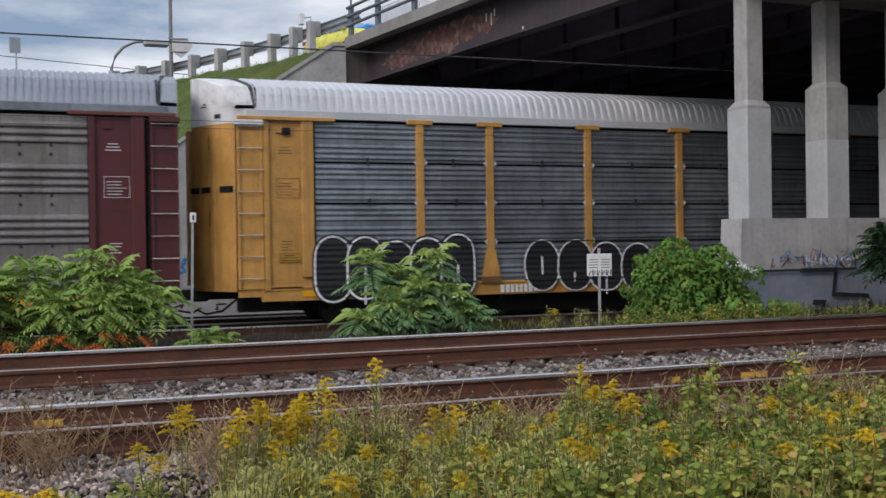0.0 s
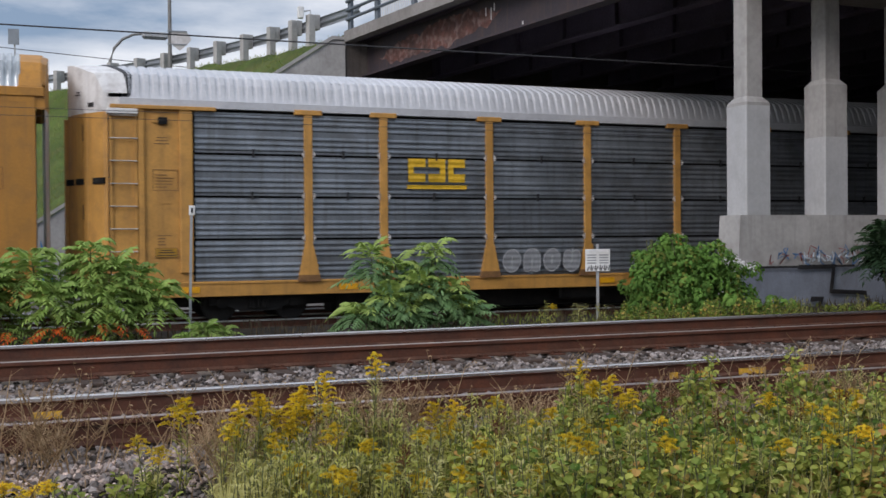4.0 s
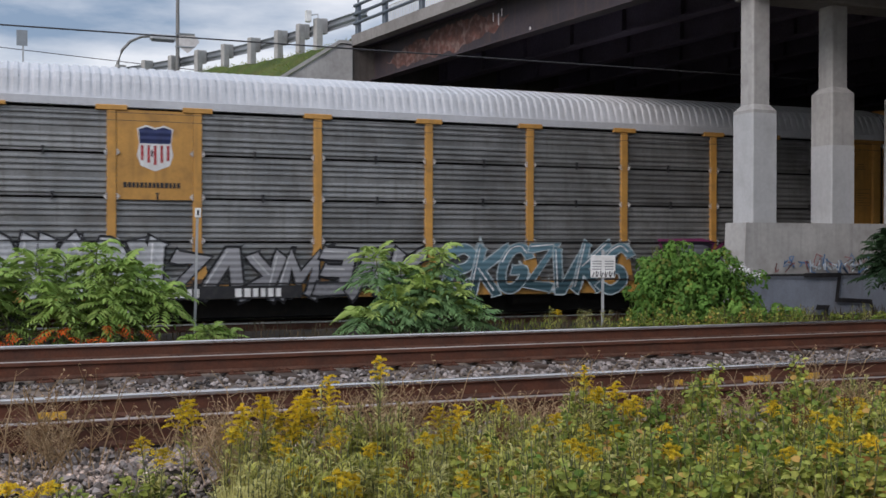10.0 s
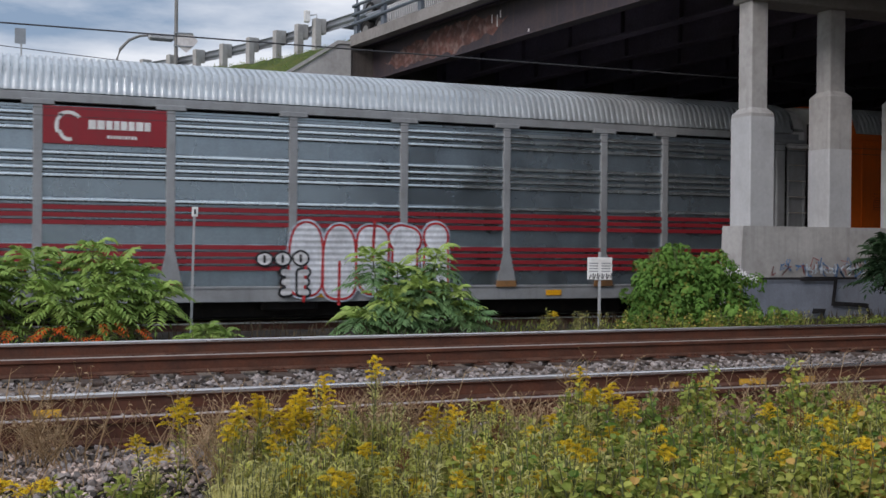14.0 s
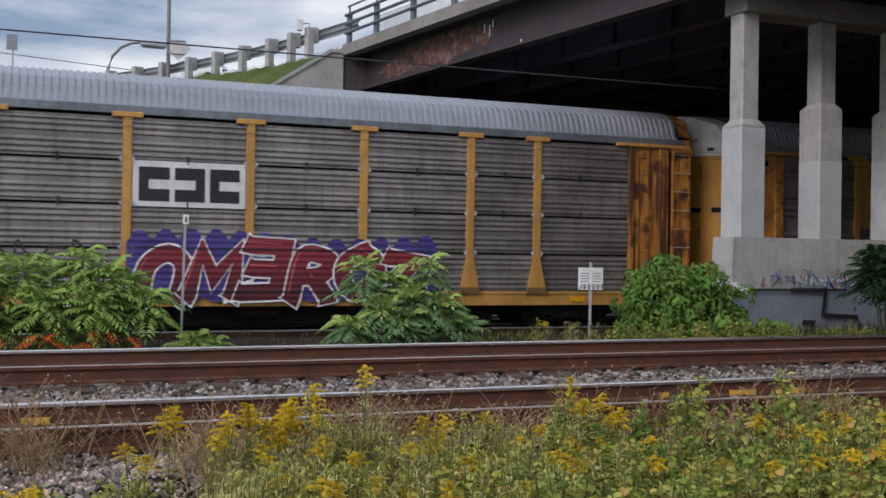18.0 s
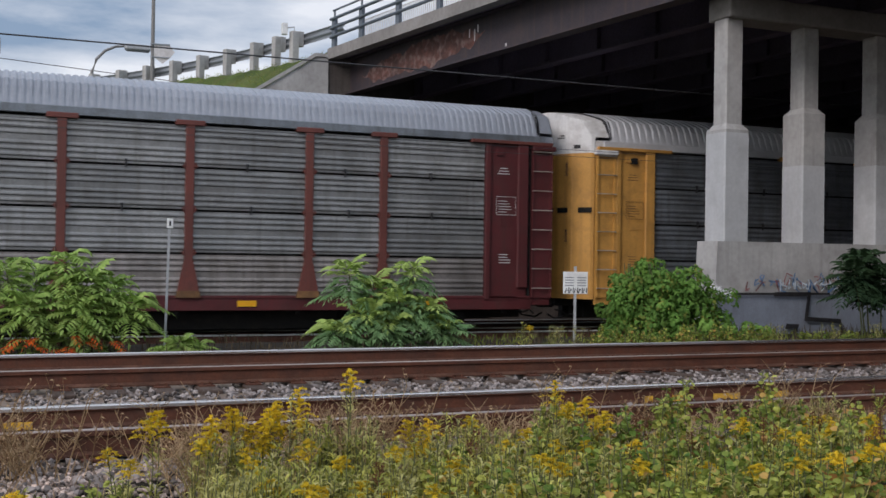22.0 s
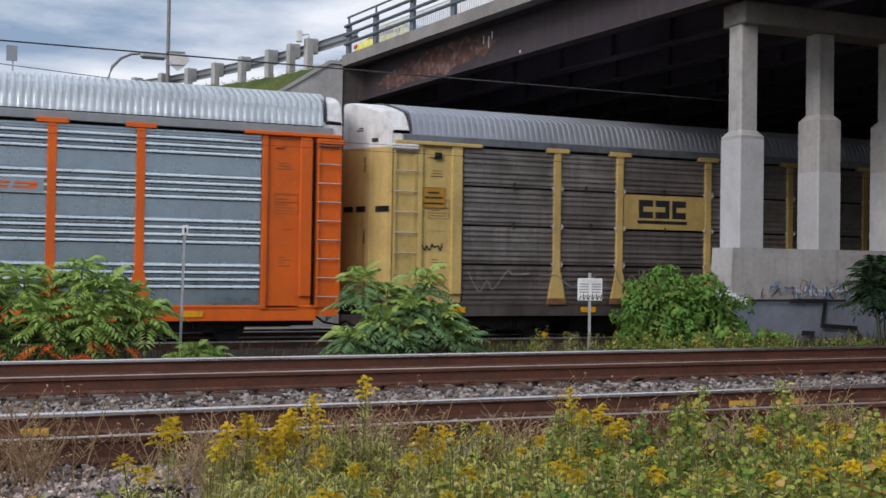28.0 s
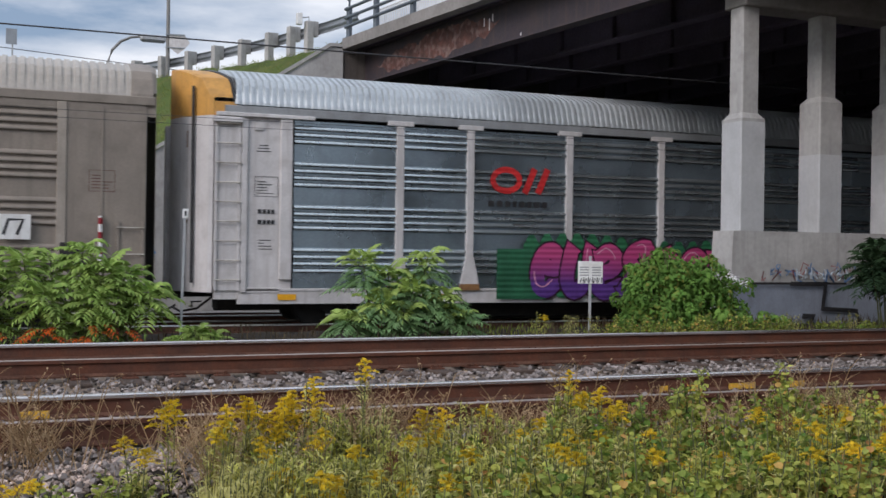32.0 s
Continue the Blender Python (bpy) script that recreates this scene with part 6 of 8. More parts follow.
plate(c, 6.2, 9.6, 0.7, 1.0, BLACK, "black number plate", -0.14), bars(c, 6.4, 0.74, 5, 0.12, 0.2, 0.05, WHITE, -0.155), bars(c, 8.0, 0.74, 6, 0.14, 0.2, 0.06, WHITE, -0.155)
train.append(c)
# 6: orange
c = rack_car("orange autorack wagon with galvanised ribbed panels", "smooth", ORANGE, ORANGE, GALV_NEW, ROOF_GREY, ORANGE, END_STREAK, END_WHITE, 16)
for ya, yb, za, zb, mt in ((0.64, 0.8, 0.9, 5.7, DARK), (0.9, 1.2, 0.9, 4.76, ORANGE), (0.44, 0.5, 0.9, 5.6, GREY), (1.3, 1.36, 0.9, 5.8, RUST)):
    door_streak(c, ya, yb, za, zb, mt)
blocks_logo(c, 21.45, 23.05, 3.5, 3.72, 4, BLACK, -0.05, 0.5, 0.05)
plate(c, 8.1, 11.1, 0.66, 0.98, BLACK, "black number plate", -0.052), bars(c, 8.4, 0.74, 10, 0.16, 0.17, 0.08, WHITE, -0.066)
bars(c, 27.0, 2.75, 2, 0.12, 0.25, 0.05, WHITE, -0.04)
graffiti(c, 19.2, 24.8, 0.6, 2.3, "ladder stem hook ladder flag", (0.012, 0.015, 0.02), (0.05, 0.16, 0.36), "blue fading block forms with black shadow", upper=(0.4, 0.6, 0.68), edge=(0.44, 0.34, 0.24), light=(0.72, 0.84, 0.88), fat=0.25, line=0.07, slant=0.14, seed=24, over=1.25, spikes=1)
graffiti(c, 11.0, 15.2, 0.6, 2.14, "tooth hook bowl tent arch", (0.012, 0.02, 0.03), (0.02, 0.09, 0.24), "teal and blue graffiti with pale outlines", upper=(0.06, 0.25, 0.23), edge=(0.4, 0.46, 0.47), light=(0.4, 0.55, 0.4), fat=0.32, line=0.045, slant=0.1, seed=25, over=1.25, spikes=1)
scrawl(c, 25.85, 26.65, 1.4, 2.2, (0.5, 0.42, 0.36), "small pale and black sprayed marks", 26, 0.09, 10)
scrawl(c, 25.9, 26.6, 1.45, 2.15, K, "small black sprayed marks", 27, 0.045, 9, -0.11)
train.append(c)
# 7: grey with red plate and stripes
c = rack_car("grey autorack wagon with dark red stripes and a red name plate", "tall", GREY, GREY, GALV_NEW, ROOF_GREY, GREY, GREY, END_WHITE, 17)
plate(c, 7.25, 9.9, 4.15, 4.98, RED, "red name plate with white marks", -0.06)
q = Build()
for i in range(3):
    stroke(q, arc(7.78, 4.55, 0.3 - 0.05 * i, 0.3, 40 + 80 * i, 130 + 80 * i, 6), 0.08, -0.078)
part("emblem", q, WHITE, c)
bars(c, 8.2, 4.5, 8, 0.15, 0.2, 0.03, WHITE, -0.074), bars(c, 8.6, 4.3, 10, 0.05, 0.07, 0.02, WHITE, -0.074)
rib_z = rib_heights()
for i in range(9):
    a, b = BAYS[i] + 0.1, BAYS[i + 1] - 0.1
    q = Build()
    for z in rib_z[9:12] + rib_z[12:16]:
        q.box(a, b, -0.071, -0.066, z - 0.05, z + 0.05)
    part("red_stripes", q, RED, c)
graffiti(c, 12.75, 16.9, 0.62, 2.6, "arch arch cup cross stem", (0.42, 0.02, 0.02), (0.62, 0.64, 0.67), "white bubble forms with red outlines", edge=(0.5, 0.58, 0.66), fat=0.42, line=0.055, slant=0.05, seed=27, over=1.12)
graffiti(c, 11.95, 13.25, 1.42, 1.86, "ring ring ring", K, (0.6, 0.6, 0.6), "small white rings with black outlines", fat=0.3, line=0.05, slant=0.0, seed=28, over=1.1)
graffiti(c, 12.5, 13.3, 0.66, 1.5, "comb comb", K, (0.55, 0.55, 0.55), "black and white sprayed bars", fat=0.22, line=0.06, slant=0.0, seed=29, over=1.1)
train.append(c)
# 8: yellow, faded shield
c = rack_car("rust-stained yellow autorack wagon with faded shield emblem", "plain_rows", RUSTY, YELLOW, GALV_BROWN, ROOF_DULL, YELLOW, OCHRE, END_WHITE, 18)
plate(c, 5.36, 7.04, 2.95, 5.0, YELLOW, "yellow emblem plate", -0.06)
shield(c, 6.2, 4.1, 1.15, 1.55, -0.077, True)
plate(c, 5.6, 8.6, 0.7, 1.0, BLACK, "black number plate", -0.052), bars(c, 5.9, 0.74, 10, 0.16, 0.19, 0.08, WHITE, -0.066)
graffiti(c, 2.55, 4.95, 1.08, 2.25, "arch ring fork arch", (0.045, 0.045, 0.04), (0.33, 0.34, 0.35), "faded silver bubble forms", light=(0.5, 0.5, 0.5), fat=0.46, line=0.035, slant=0.0, seed=29, over=1.1)
graffiti(c, 5.6, 9.4, 1.07, 2.15, "bolt hook tooth fork tent ring", (0.12, 0.09, 0.07), (0.3, 0.27, 0.23), "faded cream graffiti", edge=(0.42, 0.4, 0.36), light=W_, fat=0.22, line=0.035, slant=0.2, seed=30, spikes=1)
graffiti(c, 9.9, 17.0, 1.07, 1.95, "arch ring cup arch comb ring arch snake", (0.45, 0.43, 0.4), (0.12, 0.05, 0.06), "dark faded graffiti with pale outlines", fat=0.4, line=0.035, seed=31)
train.append(c)
# 9: rusty yellow, cream name plate
c = rack_car("rusty yellow autorack wagon with cream plate and bright graffiti", "rows", RUST_DEEP, YELLOW, GALV_BROWN, ROOF_DULL, YELLOW, RUST_END, END_PINK, 19)
q = Build()
disc(q, 1.85, -0.04, 4.0, 0.27, 0.018, 24)
e = part("emblem_disc", q, spray((0.36, 0.1, 0.06)), c, "faded red disc crossed by a grey bar")
q = Build()
stroke(q, [(1.47, 3.9), (2.23, 4.12)], 0.19, -0.056)
part("emblem_bar", q, GREY, e)
q = Build()
stroke(q, [(1.5, 3.25), (1.58, 3.42), (1.66, 3.22), (1.74, 3.4), (1.72, 3.2), (1.86, 3.4), (1.9, 3.2), (2.02, 3.42), (2.0, 3.24), (2.2, 3.3)], 0.022, -0.045)
stroke(q, [(1.5, 1.18), (1.52, 1.02), (1.66, 1.04), (1.68, 1.16), (1.82, 1.18), (1.76, 1.02), (1.9, 1.18), (1.98, 1.04), (2.1, 1.08), (2.06, 1.2)], 0.024, -0.045)
part("scrawl", q, BLACK, c)
plate(c, 12.97, 15.53, 2.98, 4.02, WHITE, "cream plate with heavy black blocks", -0.05)
blocks_logo(c, 13.05, 15.45, 3.1, 3.88, 3, BLACK, -0.066)
graffiti(c, 13.1, 20.1, 0.66, 2.36, "arch tooth comb bowl ring bolt", W_, (0.1, 0.012, 0.02), "dark red letters with white outline on purple", upper=(0.22, 0.02, 0.03), halo=(0.06, 0.04, 0.2), light=(0.5, 0.1, 0.1), fat=0.23, line=0.045, slant=0.22, seed=32, over=1.32, spikes=2)
graffiti(c, 11.3, 13.4, 0.66, 1.2, "bolt snake", W_, (0.1, 0.012, 0.03), "dark red arrow with white outline", fat=0.3, line=0.04, slant=0.4, seed=35, spikes=2)
graffiti(c, 2.6, 8.7, 0.6, 2.38, "tooth cross bowl ring tooth", W_, (0.015, 0.13, 0.035), "green angular graffiti with white outline", upper=(0.03, 0.27, 0.08), halo=(0.3, 0.03, 0.14), light=(0.3, 0.6, 0.3), fat=0.33, line=0.05, slant=0.12, seed=33, over=1.4, spikes=2)
scrawl(c, 9.4, 12.2, 1.35, 2.2, (0.03, 0.03, 0.03), "black faint scrawled line", 34, 0.05, 9)
scrawl(c, 9.0, 10.8, 0.72, 1.5, (0.03, 0.03, 0.03), "black faint scrawled line", 36, 0.05, 7)
scrawl(c, 11.6, 12.2, 1.3, 1.55, W_, "small white tag", 37, 0.05, 7)
train.append(c)
# 10: yellow with orange mark
c = rack_car("yellow and galvanised autorack wagon with orange company mark", "rows", YELLOW, YELLOW, GALV_OLD, ROOF_WHITE, YELLOW, YELLOW, END_WHITE, 20)
plate(c, 18.58, 21.15, 3.3, 3.85, GALV_OLD, "plain plate behind the mark", -0.04)
blocks_logo(c, 18.75, 21.0, 3.58, 3.76, 4, spray((0.75, 0.13, 0.015)), -0.056, 0.5)
q = Build()
q.box(18.65, 21.0, -0.058, -0.053, 3.45, 3.5)
part("mark_line", q, BLACK, c)
graffiti(c, 19.0, 21.7, 0.66, 1.92, "twin_bowl arch hook stem", K, (0.42, 0.4, 0.43), "white bubble forms with black outline", upper=(0.62, 0.61, 0.6), halo=(0.42, 0.16, 0.05), fat=0.42, line=0.04, slant=0.05, seed=35, over=1.05)
graffiti(c, 23.9, 26.4, 0.7, 1.6, "arch ring cup arch", K, (0.45, 0.45, 0.47), "white and blue bubble forms", fat=0.5, line=0.04, slant=0.0, seed=36, over=1.05)
graffiti(c, 24.9, 25.6, 0.72, 1.55, "arch", (0.01, 0.02, 0.06), (0.02, 0.1, 0.36), "blue bubble form", fat=0.4, line=0.03, slant=0.0, seed=46)
graffiti(c, 11.0, 15.1, 0.7, 1.95, "tooth bowl arch hook comb arch", K, (0.42, 0.13, 0.04), "orange letters with teal edge", upper=(0.6, 0.26, 0.12), edge=(0.07, 0.32, 0.45), fat=0.27, line=0.045, seed=37, over=1.2)
graffiti(c, 17.9, 19.0, 0.67, 1.0, "snake snake snake", (0.01, 0.02, 0.05), (0.02, 0.12, 0.3), "blue and teal smears on the sill", upper=(0.1, 0.4, 0.5), fat=0.4, line=0.02, seed=38)
scrawl(c, 21.6, 23.0, 1.5, 1.95, K, "black scrawl", 40, 0.05, 8)
scrawl(c, 2.7, 5.0, 1.15, 1.7, K, "black scrawl", 39, 0.045, 14)
scrawl(c, 3.0, 4.8, 1.2, 1.75, (0.3, 0.3, 0.31), "grey scrawl", 41, 0.05, 11)
train.append(c)
# 11: maroon with round emblem
c = rack_car("maroon autorack wagon with round cross emblem and red-brown posts", "rows", MAROON, RED_POST, GALV_GREY, ROOF_DULL, MAROON, MAROON, END_WHITE, 21, GALV_BROWN)
q = Build()
disc(q, 1.85, -0.04, 4.15, 0.42, 0.018, 28)
e = part("emblem_disc", q, spray((0.55, 0.46, 0.33)), c, "cream disc with maroon cross pieces")
q = Build()
for s in (-1, 1):
    for t in (-1, 1):
        q.poly([(1.85 + s * 0.09, -0.045, 4.15 + t * 0.12), (1.85 + s * 0.36, -0.045, 4.15 + t * 0.12), (1.85 + s * 0.28, -0.045, 4.15 + t * 0.28), (1.85 + s * 0.09, -0.045, 4.15 + t * 0.37)])
part("emblem_cross", q, MAROON, e)
bars(c, 1.6, 2.7, 6, 0.1, 0.07, 0.01, WHITE, -0.035), bars(c, 1.6, 2.4, 5, 0.08, 0.09, 0.05, WHITE, -0.035)
notice_plate(c, 1.6, 2.1, 1.7, 1.9)
bars(c, 6.3, 0.74, 10, 0.13, 0.18, 0.06, WHITE, -0.052)
train.append(c)
# 12: yellow with black mark, bright graffiti
c = rack_car("yellow and galvanised autorack wagon with bright graffiti and black stripes mark", "rows", YELLOW, YELLOW, GALV_GREY, ROOF_WHITE, YELLOW, YELLOW, END_WHITE, 22)
q = Build()
for i in range(5):
    q.box(7.3, 8.4, -0.062, -0.058, 3.72 + i * 0.08, 3.76 + i * 0.08)
part("company_stripes", q, BLACK, c)
blocks_logo(c, 8.3, 9.15, 3.72, 4.08, 2, BLACK, -0.062, 0.25)
bars(c, 8.25, 3.46, 7, 0.14, 0.13, 0.04, BLACK, -0.06), bars(c, 8.25, 3.24, 8, 0.14, 0.13, 0.04, BLACK, -0.06)
plate(c, 5.75, 9.0, 0.7, 1.03, BLACK, "black number plate", -0.052), bars(c, 6.2, 0.77, 3, 0.15, 0.2, 0.06, WHITE, -0.066), bars(c, 7.2, 0.77, 6, 0.16, 0.2, 0.07, WHITE, -0.066)
graffiti(c, 12.9, 17.5, 0.7, 2.12, "comb bolt stem hook tooth vee", (0.66, 0.5, 0.56), (0.012, 0.012, 0.03), "dark angular graffiti with pink and white outline", upper=(0.06, 0.03, 0.07), edge=(0.3, 0.12, 0.2), light=W_, fat=0.2, line=0.05, slant=0.3, seed=40, over=1.35, spikes=3)
graffiti(c, 19.7, 24.4, 0.68, 2.08, "tent bowl comb tooth flag", K, (0.4, 0.02, 0.05), "red and blue angular graffiti", upper=(0.1, 0.34, 0.62), edge=(0.03, 0.03, 0.05), light=(0.6, 0.75, 0.8), fat=0.25, line=0.05, slant=0.28, seed=41, over=1.35, spikes=3)
graffiti(c, 2.55, 4.8, 1.07, 2.2, "ring cup twin_bowl", (0.035, 0.035, 0.035), (0.3, 0.31, 0.32), "faded silver bubble forms with black outlines", edge=(0.45, 0.46, 0.46), fat=0.42, line=0.04, slant=0.1, seed=42, over=1.1)
graffiti(c, 5.85, 11.6, 1.05, 1.82, "twin_arch cup ladder hook arch twin_arch ring cup twin_arch", (0.02, 0.11, 0.14), (0.012, 0.016, 0.028), "black bubble forms with teal outlines", fat=0.3, line=0.04, slant=0.1, seed=43, over=1.08)
scrawl(c, 12.1, 12.5, 1.25, 1.7, W_, "small white tag", 44, 0.04, 6)
train.append(c)
# 13: cream-yellow with cream plate
c = rack_car("faded cream-yellow autorack wagon with black blocks on a cream plate", "rows", CREAM, CREAM, GALV_BROWN, ROOF_DULL, GRIME_AND_SHADE, CREAM, END_WHITE, 23, GRIME_AND_SHADE)
plate(c, 7.28, 9.88, 3.05, 3.98, CREAM, "cream name plate", -0.05)
blocks_logo(c, 7.7, 9.3, 3.35, 3.85, 3, BLACK, -0.066, 0.0, 0.09)
notice_plate(c, 1.42, 2.06, 3.42, 3.94), notice_plate(c, 1.5, 2.05, 1.5, 1.72)
scrawl(c, 1.45, 2.0, 2.25, 2.55, K, "small black scrawl on the end panel", 61, 0.035, 8, -0.04)
for i in range(6):
    scrawl(c, 2.7 + 2.1 * i, 4.3 + 2.1 * i, 1.15, 1.9, (0.22, 0.21, 0.2), "washed-out grey line", 50 + i, 0.035, 6)
train.append(c)
# 14: orange posts
c = rack_car("orange autorack wagon with galvanised ribbed panels and orange posts", "tall", ORANGE, ORANGE, GALV_NEW, ROOF_GREY, ORANGE, ORANGE, END_WHITE, 24)
plate(c, 18.58, 21.15, 3.45, 3.75, GALV_NEW, "plain plate behind the mark", -0.06)
blocks_logo(c, 18.75, 21.0, 3.52, 3.68, 4, spray((0.6, 0.11, 0.015)), -0.076, 0.5)
train.append(c)
# 15: pale with red emblem
c = rack_car("pale grey autorack wagon with red emblem and pink and blue graffiti", "tall", PALE, PALE, GALV_NEW, ROOF_GREY, PALE, PALE, YELLOW, 25)
ribbon_logo(c, 7.75, 3.35, 0.95, spray((0.55, 0.02, 0.02)), -0.07), bars(c, 7.65, 3.08, 8, 0.15, 0.15, 0.08, BLACK, -0.06)
bars(c, 1.7, 2.75, 4, 0.08, 0.1, 0.03, BLACK, -0.035), bars(c, 1.7, 2.5, 4, 0.08, 0.1, 0.03, BLACK, -0.035)
plate(c, 7.9, 9.3, 0.7, 2.0, spray((0.015, 0.11, 0.05)), "green sprayed ground", -0.0975, "graffiti_ground")
graffiti(c, 8.9, 15.2, 0.58, 2.3, "hook arch snake bowl ring hook bolt", (0.02, 0.0, 0.012), (0.09, 0.03, 0.2), "pink and magenta bubble letters on green", upper=(0.46, 0.055, 0.18), halo=(0.02, 0.14, 0.06), light=(0.66, 0.3, 0.42), fat=0.27, line=0.05, slant=0.2, seed=46, over=1.4, spikes=1)
plate(c, 14.95, 15.65, 1.98, 2.32, spray((0.03, 0.3, 0.62)), "bright blue sprayed square", -0.0972, "graffiti_ground")
plate(c, 15.9, 21.6, 0.62, 2.0, spray((0.012, 0.07, 0.3)), "deep blue sprayed ground", -0.0975, "graffiti_ground")
graffiti(c, 15.9, 21.6, 0.64, 2.02, "tent bolt comb tooth ring bowl hook tent", (0.55, 0.66, 0.72), (0.012, 0.03, 0.08), "blue angular letters with white edges", upper=(0.02, 0.12, 0.42), light=(0.03, 0.3, 0.16), fat=0.15, line=0.035, slant=-0.1, seed=47, over=1.25, spikes=2)
train.append(c)
# 16: taupe
c = rack_car("taupe autorack wagon with ribbed taupe roof", "ribless", TAUPE, TAUPE_PALE, TAUPE, ROOF_TAUPE, TAUPE, TAUPE, TAUPE, 26)
plate(c, 24.6, 25.3, 2.05, 2.6, WHITE, "white placard with a dark angled line", -0.1)
q = Build()
stroke(q, [(24.75, 2.15), (24.85, 2.48), (25.15, 2.48), (25.02, 2.15)], 0.07, -0.114)
part("placard_line", q, BLACK, c)
q = Build()
q.tube([(26.75, -0.12, 1.6), (26.75, -0.12, 2.6)], 0.045, 8)
mk = part("marker_post", q, WHITE, c, "white marker post with red bands")
for z in (1.75, 2.1, 2.42):
    q = Build()
    q.tube([(26.75, -0.12, z), (26.75, -0.12, z + 0.14)], 0.048, 8)
    part("band", q, RED, mk)
part("brake_box", boxed(25.9, 26.3, -0.2, -0.02, 1.5, 2.0, 0.02), DARK, c)
step_ladder(c, 27.1, TAUPE, 0.9, 2.5)
train.append(c)

# ---- plants ----


def pinnate(q, p, d, length, pairs, rng, droop=0.55):
    """A feather leaf: leaflets in pairs along an arching rib."""
    p, d = Vector(p), Vector(d).normalized()
    side = d.cross(Vector((0, 0, 1))).normalized()
    last = p
    for i in range(pairs + 1):
        t = (i + 1) / (pairs + 1)
        pos = p + d * length * t - Vector((0, 0, droop * length * t * t))
        fwd = (pos - last).normalized()
        size = length * 0.36 * (1.15 - 0.65 * abs(t - 0.45) - 0.2 * t)
        if i == pairs:
            q.leaf(pos, fwd, side, size, size * 0.36, 0.15)
        else:
            for s in (-1, 1):
                dd = side * s * 0.85 + fwd * 0.5 + Vector((0, 0, rng.uniform(-0.25, 0.0)))
                q.leaf(pos, dd, fwd * -s, size * rng.uniform(0.85, 1.1), size * 0.36, 0.22)
        last = pos


def sumac(name, label, at, stems, mats, seed, low=None, spread=1.0, bare=0.15):
    """Several woody stems, each with a rosette of feather leaves and a few lower ones."""
    rng = random.Random(seed)
    t = thing(name, label, "shrub", at)
    leaves, tops, wood = Build(), Build(), Build()
    for sx, sy, h in stems:
        lean = Vector((sx * 0.3 + rng.uniform(-0.1, 0.1), rng.uniform(-0.1, 0.1), 1)).normalized()
        base = Vector((sx * 0.6, sy * 0.6, -0.05))
        tip = Vector((sx, sy, h))
        mid = (base + tip) / 2 + Vector((rng.uniform(-0.06, 0.06), 0, 0))
        wood.tube([base, mid, tip], 0.022, 5, 0.01)
        n = 22
        for i in range(n):
            a = i * 2.4 + rng.uniform(-0.3, 0.3)
            up = 0.15 + 0.85 * (i / n) ** 1.3
            back = (1 - i / n) * h * 0.3
            d = Vector((math.cos(a) * (1.15 - up * 0.7), math.sin(a) * (1.15 - up * 0.7), up * 0.75))
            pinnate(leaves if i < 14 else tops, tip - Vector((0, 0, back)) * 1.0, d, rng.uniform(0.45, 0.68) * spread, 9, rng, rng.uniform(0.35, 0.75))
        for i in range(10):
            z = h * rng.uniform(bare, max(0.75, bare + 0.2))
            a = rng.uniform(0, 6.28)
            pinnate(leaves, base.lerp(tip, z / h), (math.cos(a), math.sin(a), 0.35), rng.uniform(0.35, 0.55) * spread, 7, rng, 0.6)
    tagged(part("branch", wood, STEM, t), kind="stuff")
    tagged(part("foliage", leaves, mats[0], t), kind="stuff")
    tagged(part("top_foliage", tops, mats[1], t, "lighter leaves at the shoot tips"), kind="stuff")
    if low:
        red = Build()
        for _ in range(low):
            x = rng.uniform(-2.1, 1.0)
            pinnate(red, (x, -0.75 + rng.uniform(-0.1, 0.2), rng.uniform(0.25, 0.55)), (rng.uniform(-1, 1), -0.7, 0.3), rng.uniform(0.25, 0.42), 6, rng, 0.7)
        tagged(part("red_foliage", red, SUMAC_RED, t, "orange and red autumn leaves near the ground"), kind="stuff")
    return t


rs = random.Random(8)
sumac("sumac_shrub", "broad green sumac thicket with red leaves near the ground", (0.75, 17.3, 0.25),
      [(-2.6, 0.2, 1.3), (-2.1, -0.2, 1.5), (-1.6, 0.1, 1.62), (-1.1, 0.2, 1.42), (-1.3, -0.3, 1.2), (-0.6, -0.1, 1.5), (-0.2, 0.25, 1.45), (0.25, 0, 1.66), (0.55, -0.2, 1.4), (0.9, 0.1, 1.3), (1.2, -0.15, 1.0), (-0.3, -0.45, 1.0), (0.4, -0.5, 0.95), (-1.9, -0.5, 1.0), (-2.9, -0.3, 1.2)], (SUMAC, SUMAC), 4, 22)
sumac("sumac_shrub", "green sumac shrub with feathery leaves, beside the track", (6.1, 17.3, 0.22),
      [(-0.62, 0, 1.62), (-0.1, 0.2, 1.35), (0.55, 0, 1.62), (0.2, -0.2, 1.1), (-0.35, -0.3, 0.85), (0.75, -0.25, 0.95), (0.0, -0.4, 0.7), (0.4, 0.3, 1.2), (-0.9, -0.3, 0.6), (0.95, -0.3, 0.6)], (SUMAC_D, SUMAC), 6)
sumac("sumac_seedling", "small sumac seedling by the marker post", (2.6, 16.6, 0.25), [(0, 0, 0.42), (0.3, 0.1, 0.32), (-0.25, 0, 0.3)], (SUMAC, SUMAC), 7, None, 0.6)
sumac("sumac_branch", "dark sumac branches beside the pier", (17.5, 17.6, 0.1), [(-0.6, 0, 2.05), (0.1, 0.1, 1.75), (-0.95, -0.2, 1.8), (-0.1, 0.4, 2.1), (0.6, 0, 1.8), (-0.3, -0.3, 1.75), (0.4, -0.3, 1.9)], (VINE_D, VINE_D), 9, None, 1.15, 0.62)


